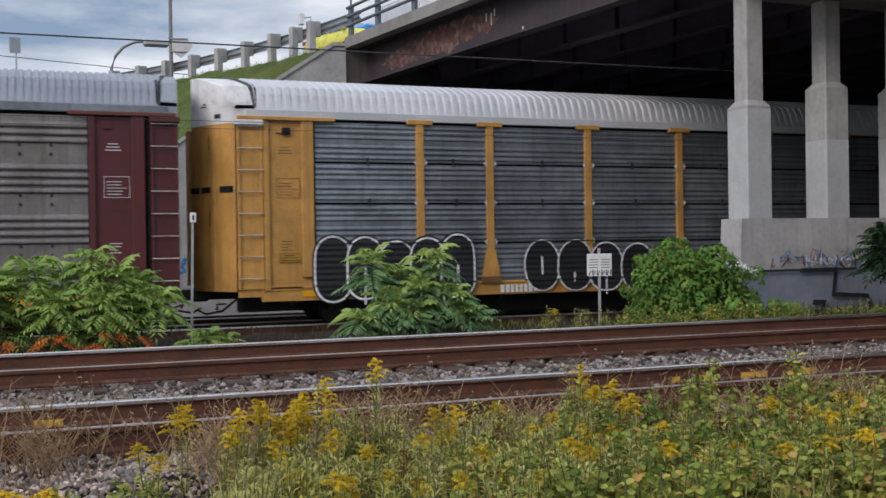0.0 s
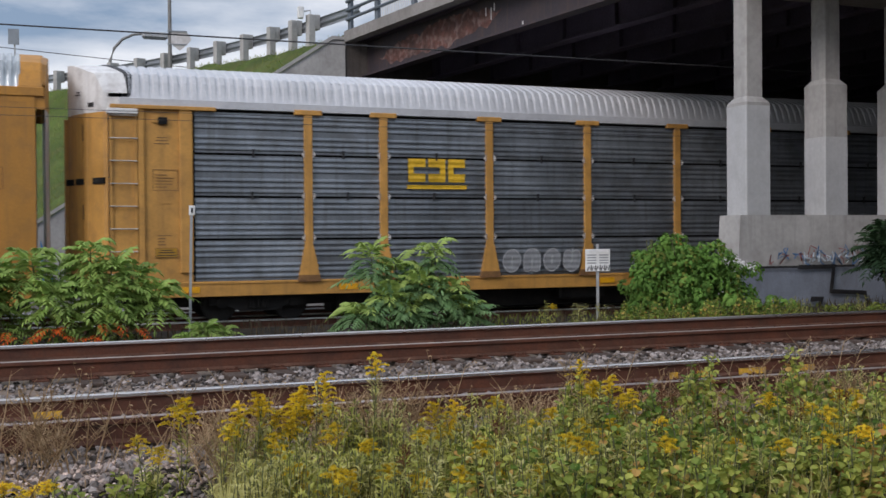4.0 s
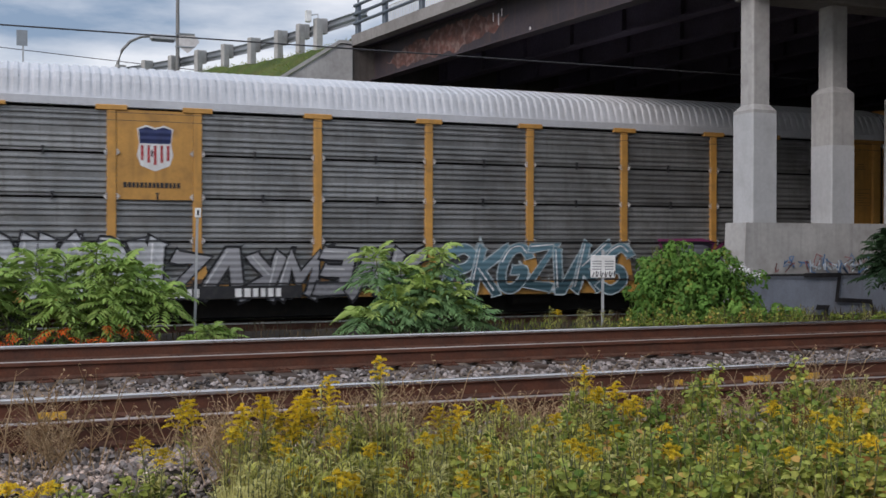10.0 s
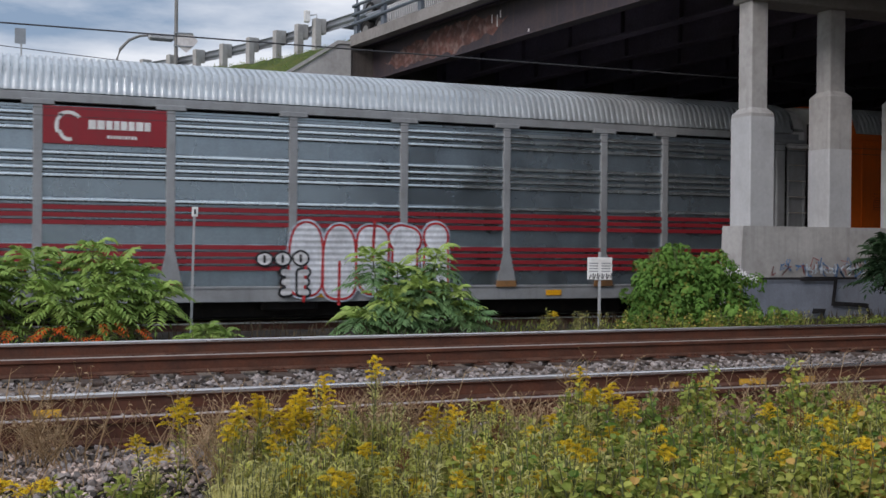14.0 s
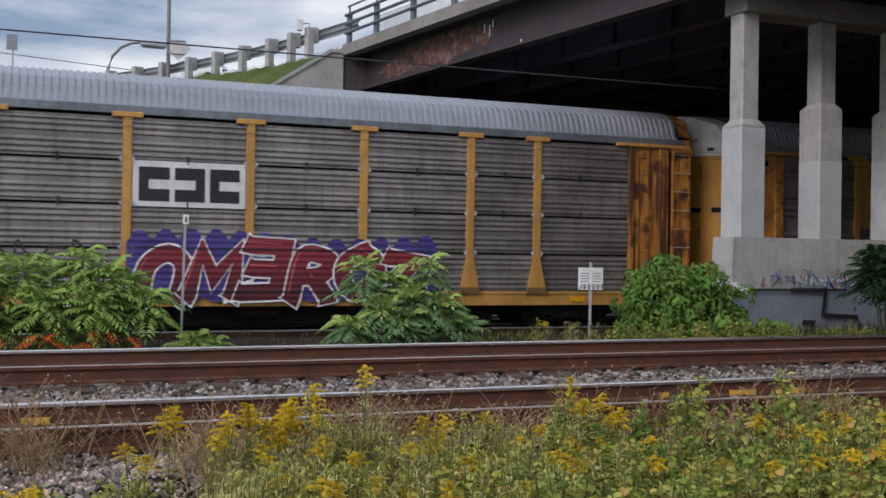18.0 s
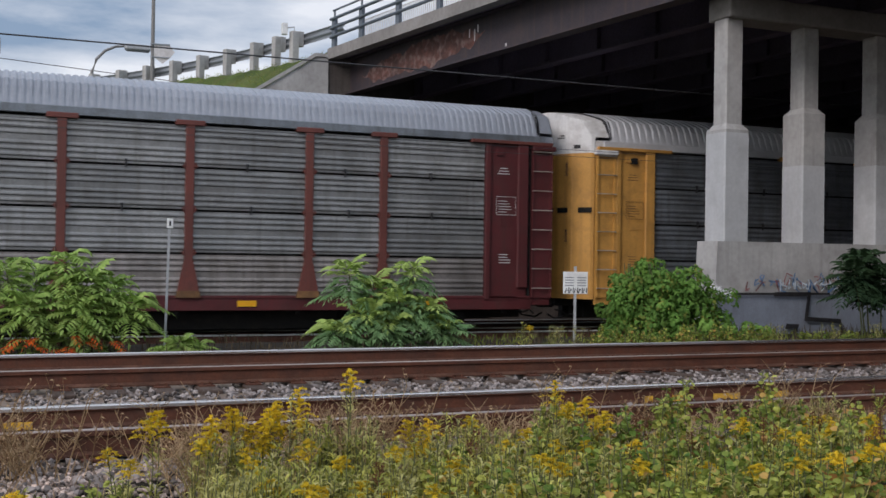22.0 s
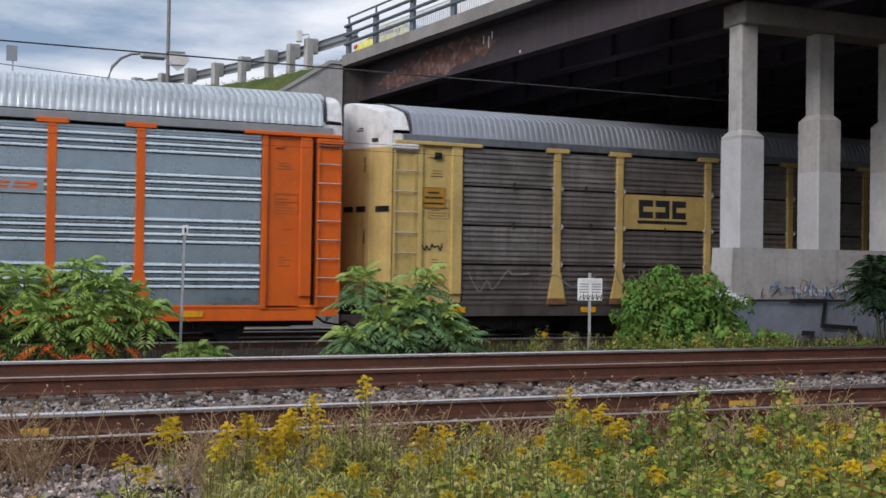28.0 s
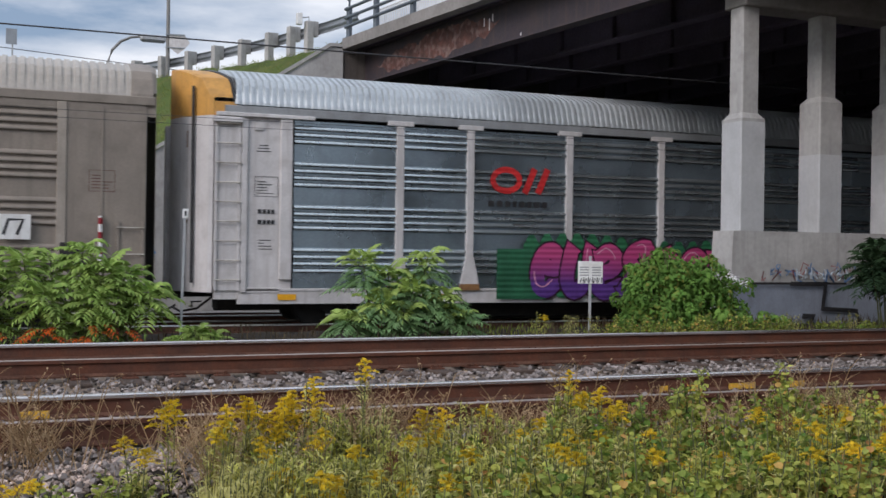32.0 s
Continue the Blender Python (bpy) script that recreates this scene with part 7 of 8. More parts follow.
def vine_bush(name, label, at, rx, ry, h, count, seed):
    """A mound of vine leaves over hidden twigs, with an uneven top."""
    rng = random.Random(seed)
    t = thing(name, label, "bush", at)
    lv, lv2, tw = Build(), Build(), Build()
    for i in range(14):
        a = rng.uniform(0, 6.28)
        x, y = math.cos(a) * rx * 0.7 * rng.random(), math.sin(a) * ry * 0.7 * rng.random()
        tw.tube([(x * 0.3, y * 0.3, -0.05), (x * 0.8, y * 0.8, h * 0.5), (x, y, h * 0.9)], 0.02, 5, 0.008)
    clumps = max(16, count // 70)
    for i in range(clumps):
        a, e = i * 2.39996, ((i + rng.random()) / clumps) ** 0.8
        flat = math.sqrt(max(0.0, 1 - e * e))
        nrm = Vector((math.cos(a) * flat, math.sin(a) * flat, e))
        full = 0.9 / (abs(nrm.x) ** 3 + abs(nrm.y) ** 3 + abs(nrm.z) ** 3) ** (1 / 3)
        lump = 0.86 + 0.3 * noise.noise((nrm.x * 3 + seed, nrm.y * 3, nrm.z * 3)) + rng.uniform(-0.09, 0.06)
        mid = Vector((nrm.x * rx, nrm.y * ry, nrm.z * h)) * lump * full
        rad = rng.uniform(0.14, 0.26) * min(1.0, h)
        shade = rng.random()
        for _ in range(count // clumps):
            d = (Vector((rng.gauss(0, 1), rng.gauss(0, 1), rng.gauss(0, 1))).normalized() + nrm * 0.35 + Vector((0, 0, 0.25))).normalized()
            p = mid + d * rad * rng.uniform(0.7, 1.05)
            p.z = max(p.z, 0.02)
            face = (d + Vector((rng.uniform(-0.5, 0.5), rng.uniform(-0.5, 0.5), rng.uniform(0.0, 0.7)))).normalized()
            tip = face.cross(Vector((rng.uniform(-1, 1), rng.uniform(-1, 1), rng.uniform(-1, 1)))).normalized() - Vector((0, 0, 0.4))
            sd = tip.cross(face).normalized()
            s = rng.uniform(0.05, 0.1)
            (lv2 if rng.random() < (0.3 if shade > 0.82 else 0.03) else lv).leaf(p, tip, sd, s, s * 0.85, 0.15)
    tagged(part("twig", tw, STEM, t), kind="stuff")
    tagged(part("foliage", lv, VINE, t), kind="stuff")
    tagged(part("pale_foliage", lv2, GRASS, t), kind="stuff")
    return t


vine_bush("vine_bush", "rounded green bush overgrown with vines", (12.45, 18.2, 0.15), 1.62, 0.9, 1.84, 11500, 12)
q = Build()
for _ in range(70):
    d = Vector((rs.uniform(-1, 1), rs.uniform(-1, 0), rs.uniform(-0.5, 1)))
    x = rs.uniform(-0.2, 0.4)
    q.leaf((x, rs.uniform(-0.1, 0.1) + x * 0.3, -0.35 * x + rs.uniform(-0.06, 0.06)), d, d.orthogonal(), 0.05, 0.03, 0.1)
tagged(part("white_blossom", q, WHITE, at=(13.1, 17.42, 1.5)), "spray of small white blossoms on the vine bush", "blossom", kind="stuff")
vine_bush("vine_bush", "low green vines at the foot of the bush", (12.9, 17.3, 0.15), 1.9, 0.6, 0.72, 2200, 13)
vine_bush("vine_bush", "upper tangle of the vine-covered bush", (11.95, 18.3, 0.15), 0.95, 0.55, 2.0, 4600, 16)
vine_bush("vine_bush", "low green vines beside the sign", (10.6, 17.2, 0.15), 1.2, 0.5, 0.42, 1000, 14)
vine_bush("vine_bush", "low weeds at the foot of the pier", (16.6, 17.4, 0.12), 2.2, 0.4, 0.42, 1300, 17)


def blades(spots, seed, lo, hi, wide, lean=0.4):
    rng = random.Random(seed)
    q = Build()
    for x, y, z in spots:
        a = rng.uniform(0, 6.28)
        h = rng.uniform(lo, hi)
        d = Vector((math.cos(a) * lean * rng.random(), math.sin(a) * lean * rng.random(), 1))
        q.leaf((x, y, z), d, (math.sin(a), -math.cos(a), 0), h, wide * rng.uniform(0.7, 1.3), 0.05)
    return q


rng = random.Random(21)
sp = [(x, y, ground_z(x, y)) for x, y in ((rng.uniform(-2, 20), rng.uniform(15.0, 19.5)) for _ in range(2600))]
tagged(part("weeds", blades(sp, 2, 0.08, 0.28, 0.02), DRY_BROWN), "dry weeds along the far side of the ballast", "weeds", kind="stuff")
sp = [(x, y, ground_z(x, y)) for x, y in ((rng.uniform(7.5, 19), rng.uniform(15.9, 19)) for _ in range(1100))]
tagged(part("green_weeds", blades(sp, 3, 0.06, 0.2, 0.03, 0.9), GRASS), "green weeds before the pier", "weeds", kind="stuff")
sp = [(x, y, ground_z(x, y)) for x, y in ((rng.uniform(-10, 11), rng.uniform(35.8, 62)) for _ in range(26000))]
tagged(part("bank_grass", blades(sp, 4, 0.06, 0.18, 0.02, 1.6), GRASS), "uneven grass on the road bank", "grass", kind="stuff")


def goldenrod(seed, h, flowers, stems=6):
    """One clump: stems with narrow leaves, some with yellow plumes."""
    rng = random.Random(seed)
    t = thing("goldenrod", "goldenrod with narrow leaves and yellow plumes", "wild flower", group="goldenrods beside the track")
    st, lv, fl = Build(), Build(), Build()
    w = 0.03 * stems
    for k in range(stems + (rng.randint(-1, 1) if stems > 4 else 0)):
        bx, by = rng.uniform(-w, w), rng.uniform(-w, w)
        hh = h * (rng.uniform(0.72, 1.0) if k else 1.0)
        tip = Vector((bx + rng.uniform(-0.1, 0.1), by + rng.uniform(-0.08, 0.08), hh))
        base = Vector((bx, by, -0.03))
        st.tube([base, base.lerp(tip, 0.5) + Vector((rng.uniform(-0.02, 0.02), 0, 0)), tip], 0.005, 4, 0.003)
        for i in range(int(62 * hh)):
            f = rng.uniform(0.15, 0.97)
            a = i * 2.4
            d = Vector((math.cos(a), math.sin(a), rng.uniform(0.35, 1.5)))
            lv.leaf(base.lerp(tip, f), d, (-math.sin(a), math.cos(a), 0), rng.uniform(0.07, 0.13) * (1.25 - f * 0.5), rng.uniform(0.013, 0.02), 0.3)
        if flowers and (k == 0 and flowers >= 0.8 or rng.random() < flowers * 0.6):
            for j in range(rng.randint(11, 15)):
                f = (j + rng.random()) / 15 * 0.3
                a = j * 2.4 + rng.uniform(-0.5, 0.5)
                p0 = tip - Vector((0, 0, f * min(hh, 0.7)))
                out = Vector((math.cos(a), math.sin(a), 0))
                ln = rng.uniform(0.05, 0.085) * (0.45 + f * 5.0)
                for s in range(9):
                    u = s / 8
                    p = p0 + out * ln * u + Vector((0, 0, ln * (0.9 * u - 0.75 * u * u)))
                    for _ in range(4):
                        e = Vector((rng.uniform(-1, 1), rng.uniform(-1, 1), rng.uniform(0.1, 1.3))).normalized()
                        fl.leaf(p, e, e.orthogonal(), 0.02, 0.009, 0)
    tagged(part("stem", st, STEM, t), kind="stuff")
    tagged(part("foliage", lv, HERB_PALE if seed % 3 == 0 else HERB, t), kind="stuff")
    if fl.f:
        tagged(part("plume", fl, GOLD, t, "small yellow flower heads"), kind="stuff")
    return t


def bramble(seed, h):
    """Leafy herb with rounded leaves in pairs up the stems, a few turning."""
    rng = random.Random(seed)
    t = thing("leafy_herb", "leafy herb with rounded green leaves, a few turning orange", "herb", group="leafy herbs beside the track")
    st, lv, au = Build(), Build(), Build()
    turning = (0.09, 0.16, 0.34, 0.11, 0.05, 0.0)[seed - 200]
    for k in range(rng.randint(4, 6)):
        bx, by = rng.uniform(-0.2, 0.2), rng.uniform(-0.16, 0.16)
        hh = h * rng.uniform(0.6, 1.0)
        tip = Vector((bx + rng.uniform(-0.12, 0.12), by + rng.uniform(-0.1, 0.1), hh))
        base = Vector((bx, by, -0.03))
        st.tube([base, tip], 0.006, 4, 0.004)
        nodes = int(hh / 0.05)
        for i in range(nodes * 5):
            f = 0.12 + 0.88 * (i // 5) / nodes
            a = (i % 2) * 3.14 + (i // 5) * 1.35 + rng.uniform(-0.5, 0.5)
            p = base.lerp(tip, f)
            out = Vector((math.cos(a), math.sin(a), 0.3))
            p2 = p + out * (0.012 if i % 4 < 2 else rng.uniform(0.03, 0.07) * (1.3 - f))
            s = rng.uniform(0.042, 0.078) * (1.15 - 0.45 * f)
            tgt = au if rng.random() < turning else lv
            d = (out * 0.7 + Vector((0, 0, rng.uniform(-1.0, 0.5)))).normalized()
            sd = d.cross(Vector((rng.uniform(-0.5, 0.5), rng.uniform(-0.5, 0.5), 1))).normalized()
            n2 = sd.cross(d)
            fold, curl = rng.uniform(0.15, 0.5), rng.uniform(0.05, 0.35)
            kk = len(tgt.v)
            for f2, w2 in ((0.0, 0.0), (0.28, 0.42), (0.62, 0.44), (0.9, 0.2)):
                mid = p2 + d * s * f2 - n2 * s * curl * f2 * f2
                tgt.v += [tuple(mid + (sd * w2 + n2 * w2 * fold) * s), tuple(mid), tuple(mid + (n2 * w2 * fold - sd * w2) * s)]
            for r in range(3):
                o = kk + r * 3
                tgt.f += [(o, o + 1, o + 4, o + 3), (o + 1, o + 2, o + 5, o + 4)]
    tagged(part("stem", st, STEM, t), kind="stuff")
    tagged(part("foliage", lv, ROUND_LEAF, t), kind="stuff")
    if au.f:
        tagged(part("turning_foliage", au, AUTUMN, t, "leaves turning orange"), kind="stuff")
    return t


def dry_weed(seed, h):
    rng = random.Random(seed)
    t = thing("dry_weed", "dry brown branching weed stalks", "weed", group="dry weeds beside the track")
    q = Build()
    for k in range(9):
        a = rng.uniform(0, 6.28)
        base = Vector((rng.uniform(-0.2, 0.2), rng.uniform(-0.2, 0.2), -0.03))
        tip = base + Vector((math.cos(a) * 0.25, math.sin(a) * 0.2, h * rng.uniform(0.5, 1.0)))
        q.tube([base, tip], 0.0055, 4, 0.003)
        for j in range(7):
            p = base.lerp(tip, rng.uniform(0.35, 1.0))
            b = rng.uniform(0, 6.28)
            e = p + Vector((math.cos(b) * 0.12, math.sin(b) * 0.1, rng.uniform(0.03, 0.14)))
            q.tube([p, e], 0.0025, 3, 0.0015)
            for _ in range(1):
                d = Vector((rng.uniform(-1, 1), rng.uniform(-1, 1), rng.uniform(-0.5, 1)))
                q.leaf(e, d, d.orthogonal(), rng.uniform(0.012, 0.035), 0.014, 0.2)
    tagged(part("stalk", q, DRY, t), kind="stuff")
    return t


def dock(seed, h):
    """Upright red-brown seed stalks, close-set with small husks."""
    rng = random.Random(seed)
    t = thing("dock_stalk", "red-brown dried seed stalk among the herbs", "weed", group="dry seed stalks beside the track")
    st, hu = Build(), Build()
    for k in range(2):
        base = Vector((rng.uniform(-0.06, 0.06), rng.uniform(-0.06, 0.06), -0.03))
        tip = base + Vector((rng.uniform(-0.06, 0.06), 0, h * rng.uniform(0.8, 1.0)))
        st.tube([base, tip], 0.006, 5, 0.003)
        for i in range(150):
            f = rng.uniform(0.45, 1.0)
            a = rng.uniform(0, 6.28)
            d = Vector((math.cos(a), math.sin(a), rng.uniform(-0.3, 0.9))).normalized()
            hu.leaf(base.lerp(tip, f) + d * rng.uniform(0.0, 0.025), d, d.orthogonal(), rng.uniform(0.012, 0.022), 0.012, 0.1)
    tagged(part("stem", st, DOCK, t), kind="stuff")
    tagged(part("seed_head", hu, DOCK, t), kind="stuff")
    return t


def scatter(makers, spots, seed):
    """First use of each plant stands at its own spot, the rest are copies turned about."""
    rng = random.Random(seed)
    first = {}
    for x, y, i, s in spots:
        m = Matrix.Translation((x, y, ground_z(x, y))) @ Matrix.Rotation(rng.uniform(0, 6.28), 4, "Z")
        if i not in first:
            ob = makers[i]()
            ob.scale = (s, s, s)
            ob.matrix_basis = m @ Matrix.Diagonal((s, s, s, 1))
            first[i] = ob
        else:
            copy_thing(first[i], m)


rng = random.Random(31)
gold = [lambda i=i, s=s: goldenrod(100 + i, *s) for i, s in enumerate((
    (0.92, 0.3), (0.85, 0.4), (0.7, 0.55), (0.52, 0.12), (0.55, 0.16), (0.5, 0.0), (0.46, 0.0), (0.5, 0.03), (0.42, 0.0), (0.6, 0.45),
    (0.68, 1.0, 2), (0.56, 1.0, 2), (0.7, 0.8, 4), (0.34, 1.0, 2), (0.76, 1.0, 1), (0.86, 1.0, 2)))]
spots = [(2.05, 6.9, 3, 1), (2.6, 6.3, 3, 1), (8.35, 16.3, 7, 1), (9.0, 16.5, 8, 1), (9.4, 16.6, 8, 1), (13.6, 16.4, 8, 1), (15.2, 16.6, 8, 1), (16.3, 16.5, 8, 1), (3.6, 6.1, 4, 1)]
# the flowering ones: place and height
BLOOMS = [(0.93, 7.0, 0.74), (0.73, 6.9, 0.54), (1.27, 7.0, 0.67), (1.36, 7.0, 0.7), (1.48, 7.05, 0.71), (1.59, 7.0, 0.72), (1.69, 6.95, 0.73), (1.8, 7.0, 0.84), (1.62, 6.9, 0.62), (1.9, 6.8, 0.58), (2.3, 7.0, 0.94),
          (2.63, 6.9, 0.62), (3.79, 7.0, 0.82), (4.0, 7.0, 0.65), (4.17, 7.0, 0.68), (5.4, 6.9, 0.52), (6.4, 6.9, 0.48), (5.4, 6.3, 0.36), (5.6, 6.3, 0.38), (5.9, 6.4, 0.4), (4.6, 6.3, 0.34), (2.66, 6.0, 0.33),
          (1.5, 6.2, 0.45), (1.75, 6.1, 0.41), (0.12, 6.8, 0.36), (0.02, 6.8, 0.34), (2.25, 6.1, 0.37), (3.26, 6.6, 0.43), (5.7, 6.8, 0.46), (6.2, 6.2, 0.42)]
BLOOMS += [(5.0, 5.9, 0.4), (5.3, 5.75, 0.38), (5.65, 5.9, 0.44), (5.85, 6.05, 0.46), (6.05, 6.6, 0.5), (3.5, 5.7, 0.34), (4.2, 5.8, 0.34), (6.6, 6.75, 0.52), (3.95, 6.7, 0.5), (4.3, 6.6, 0.46)]
for i, (x, y, h) in enumerate(BLOOMS):
    ob = goldenrod(500 + i, h - 0.07, 0.8, 2 + (i * 7) % 3)
    ob.matrix_basis = pose(x, y, ground_z(x, y), 0, 0, 47 * i % 360)
for _ in range(44):
    y = rng.uniform(5.3, 7.4)
    x = rng.uniform(0.42 * y + 0.1, 0.98 * y)
    spots.append((x, y, rng.choice((3, 4, 5, 5, 6, 6, 7, 7, 8)), 1))
for _ in range(92):
    y = rng.uniform(5.6, 7.3)
    x = rng.uniform(0.165 * y + 0.1, 0.56 * y)
    spots.append((x, y, rng.choice((3, 5, 6, 6, 7, 8, 8, 8)), 1))
scatter(gold, spots, 41)
herb = [lambda i=i: bramble(200 + i, (0.42, 0.48, 0.5, 0.58, 0.82, 0.26)[i]) for i in range(6)]
spots = [(6.05, 7.2, 4, 1), (5.0, 7.3, 3, 1), (4.2, 7.4, 3, 1), (4.9, 7.1, 4, 1), (0.64, 7.0, 5, 1), (0.72, 6.8, 5, 1), (0.2, 6.8, 5, 1)]
for _ in range(104):
    y = rng.uniform(5.2, 7.2)
    x = rng.uniform(0.5 * y, 0.99 * y)
    spots.append((x, y, rng.randrange(4), 1))
for _ in range(14):
    y = rng.uniform(5.2, 6.8)
    spots.append((rng.uniform(0.38 * y, 0.5 * y), y, rng.randrange(3), 1))
for i in range(26):
    x = 9.7 + 4.0 * (i + rng.random()) / 26
    spots.append((x, rng.uniform(16.0, 16.9), (5, 0, 1, 0)[i % 4], 1))
for i in range(12):
    spots.append((14.0 + 4.5 * (i + rng.random()) / 12, rng.uniform(16.3, 17.2), 5, 1))
scatter(herb, spots, 43)
dry = [lambda i=i: dry_weed(300 + i, (0.62, 0.5, 0.36, 0.44)[i]) for i in range(4)]
spots = []
for _ in range(9):
    y = rng.uniform(7.5, 8.2)
    spots.append((rng.uniform(-0.6, 0.17 * y), y, rng.randrange(4), 1))
for _ in range(3):
    y = rng.uniform(6.8, 7.4)
    spots.append((rng.uniform(-0.6, 0.17 * y), y, rng.choice((2, 3)), 1))
for _ in range(36):
    y = rng.uniform(7.0, 8.2)
    spots.append((rng.uniform(0.17 * y, 0.95 * y), y, rng.randrange(4), 1))
scatter(dry, spots, 44)

scatter([lambda i=i: dock(400 + i, (0.6, 0.52)[i]) for i in range(2)], [(4.55, 6.9, 0, 1), (4.8, 6.6, 1, 1), (5.3, 6.4, 0, 1), (5.95, 6.6, 0, 1), (6.2, 6.3, 1, 1), (3.1, 6.9, 1, 1), (4.0, 6.2, 1, 1), (6.55, 6.5, 0, 1), (2.2, 6.2, 1, 1)], 45)

# fine grass and low shoots among the herbs
sp = [(x, y, ground_z(x, y) - 0.01) for y in (rng.uniform(5.2, 7.5) for _ in range(3000)) for x in (y * (0.17 + 0.81 * rng.random() ** 1.6),)]
tagged(part("fine_grass", blades(sp, 6, 0.12, 0.42, 0.012, 0.8), HERB_PALE), "fine pale grass among the wild flowers", "grass", kind="stuff")
sp = [(x, y, ground_z(x, y) - 0.01) for y in (rng.uniform(5.2, 8.1) for _ in range(1500)) for x in (y * (-0.1 + 1.08 * rng.random() ** 0.6),)]
tagged(part("dry_grass", blades(sp, 7, 0.1, 0.34, 0.009, 1.0), DRY), "thin dry grass beside the ballast", "grass", kind="stuff")

# ---- posts, signs, wires ----
mp = thing("marker_post", "slim grey marker post with a small white number plate", "marker post", (2.58, 18.0, 0.22))
q = Build()
q.box(-0.02, 0.02, -0.012, 0.012, 0, 2.25)
part("post", q, POLE, mp)
part("plate", boxed(-0.045, 0.055, -0.03, -0.014, 2.2, 2.36, 0.004), WHITE, mp, "small white plate")
part("number_bar", boxed(-0.01, 0.02, -0.036, -0.031, 2.24, 2.32), BLACK, mp)
mp.rotation_euler.y = radians(1.2)

sg = thing("track_sign", "white sign plate scrawled with black, on a grey post", "sign", (10.14, 17.8, 0.26))
part("post", boxed(-0.025, 0.025, 0.0, 0.03, 0, 1.62), POLE, sg)
part("plate", boxed(-0.235, 0.235, -0.02, -0.002, 1.1, 1.52, 0.006), WHITE, sg, "white plate with faint text bars")
for i in range(4):
    for x in (-0.2, 0.03):
        part("text_bar", shared("text_bar", lambda: boxed(0, 0.17, -0.005, 0, 0, 0.02)), GREY, sg, at=(x, -0.021, 1.4 - i * 0.05))
q = Build()
for i in range(5):
    a = -0.2 + i * 0.085
    stroke(q, [(a, 1.12), (a + 0.03, 1.2), (a + 0.07, 1.12), (a + 0.075, 1.22)], 0.022, -0.03)
part("scrawl", q, BLACK, sg)
sg.rotation_euler.z = radians(-20)


def wire(name, label, pts, r):
    q = Build()
    q.tube(pts, r, 6)
    tagged(part(name, q, CABLE), label, "cable")


def sag(y, z0, z1, x0, x1, drop, n=24):
    return [(x0 + (x1 - x0) * i / n, y, z0 + (z1 - z0) * i / n - drop * (1 - (2 * i / n - 1) ** 2)) for i in range(n + 1)]


wire("overhead_cable", "thick dark cable above the train", sag(23.0, 6.35, 6.5, -30, 45, 0.1), 0.017)
wire("overhead_wire", "thin wire beside the train", sag(23.2, 4.72, 4.8, -30, 45, 0.05), 0.006)
wire("overhead_wire", "thin wire beside the train", sag(23.2, 4.56, 4.64, -30, 45, 0.05), 0.006)
wp = thing("utility_pole", "far wooden utility pole beyond the road", "utility pole", (48.0, 70.0, 8.6))
q = Build()
q.tube([(0, 0, 0), (0, 0, 3.2)], 0.14, 8, 0.1)
part("pole", q, TIE, wp)
wire("far_wire", "thin wire beyond the bank", sag(70, 15.9, 11.6, -30, 48, 0.6), 0.025)

# guardrail along the approach road
gr = thing("guardrail", "galvanised guardrail on concrete posts along the approach road", "guardrail")
GUARD_POSTS = [2.5, 3.75] + [5.3 + 1.93 * i for i in range(14)]
for s in GUARD_POSTS:
    p, head = approach(s, 0.1)
    ob = part("post", shared("guard_post", lambda: boxed(-0.13, 0.13, -0.13, 0.13, -0.5, 0.97, 0.015)), CONCRETE, gr, at=(p.x, p.y, ROAD_Z))
    ob.rotation_euler.z = radians(head)
    ob = part("block", shared("guard_block", lambda: boxed(0.13, 0.33, -0.12, 0.12, 0.45, 0.98)), CONCRETE, gr, at=(p.x, p.y, ROAD_Z))
    ob.rotation_euler.z = radians(head)
q = Build()
prof = [(0.0, 0.5), (0.07, 0.56), (0.07, 0.62), (0.0, 0.68), (0.0, 0.72), (0.07, 0.78), (0.07, 0.84), (0.0, 0.9)]
stops = [-0.3 + 1.0 * i for i in range(33)]
for s in stops:
    for d, z in prof:
        p = approach(s, 0.42 + d)[0]
        q.v.append((p.x, p.y, ROAD_Z + z))
for k in range(0, 8 * (len(stops) - 1), 8):
    q.f += [(k + i, k + i + 1, k + 8 + i + 1, k + 8 + i) for i in range(7)]
part("beam", q, GUARD, gr, "W-shaped steel beam")

# street furniture on the bank
p = approach(12.6, 0.1)[0]
lp = thing("lamp_post", "tall grey lamp post beside the approach road", "lamp post", (p.x, p.y, ROAD_Z - 0.3))
q = Build()
q.tube([(0, 0, 0), (0, 0, 9)], 0.09, 10, 0.06)
part("pole", q, POLE_DARK, lp)
part("base", boxed(-0.14, 0.14, -0.14, 0.14, 0, 0.35), POLE_DARK, lp)
ds = thing("diamond_sign", "grey back of a diamond road sign on a crossbar", "road sign", (p.x, p.y + 0.06, ROAD_Z))
q = Build()
q.prism([(0.06, 1.3), (0.42, 1.03), (0.72, 1.28), (0.92, 1.53), (0.72, 1.82), (0.06, 1.82)], "y", -0.16, -0.14)
part("sign_back", q, PALE, ds)
part("crossbar", boxed(-0.1, 0.72, -0.2, -0.161, 1.82, 1.87), GUARD, ds)
part("crossbar", boxed(-0.1, 0.7, -0.2, -0.161, 1.27, 1.31), GUARD, ds)
ds.rotation_euler.z = radians(-8)

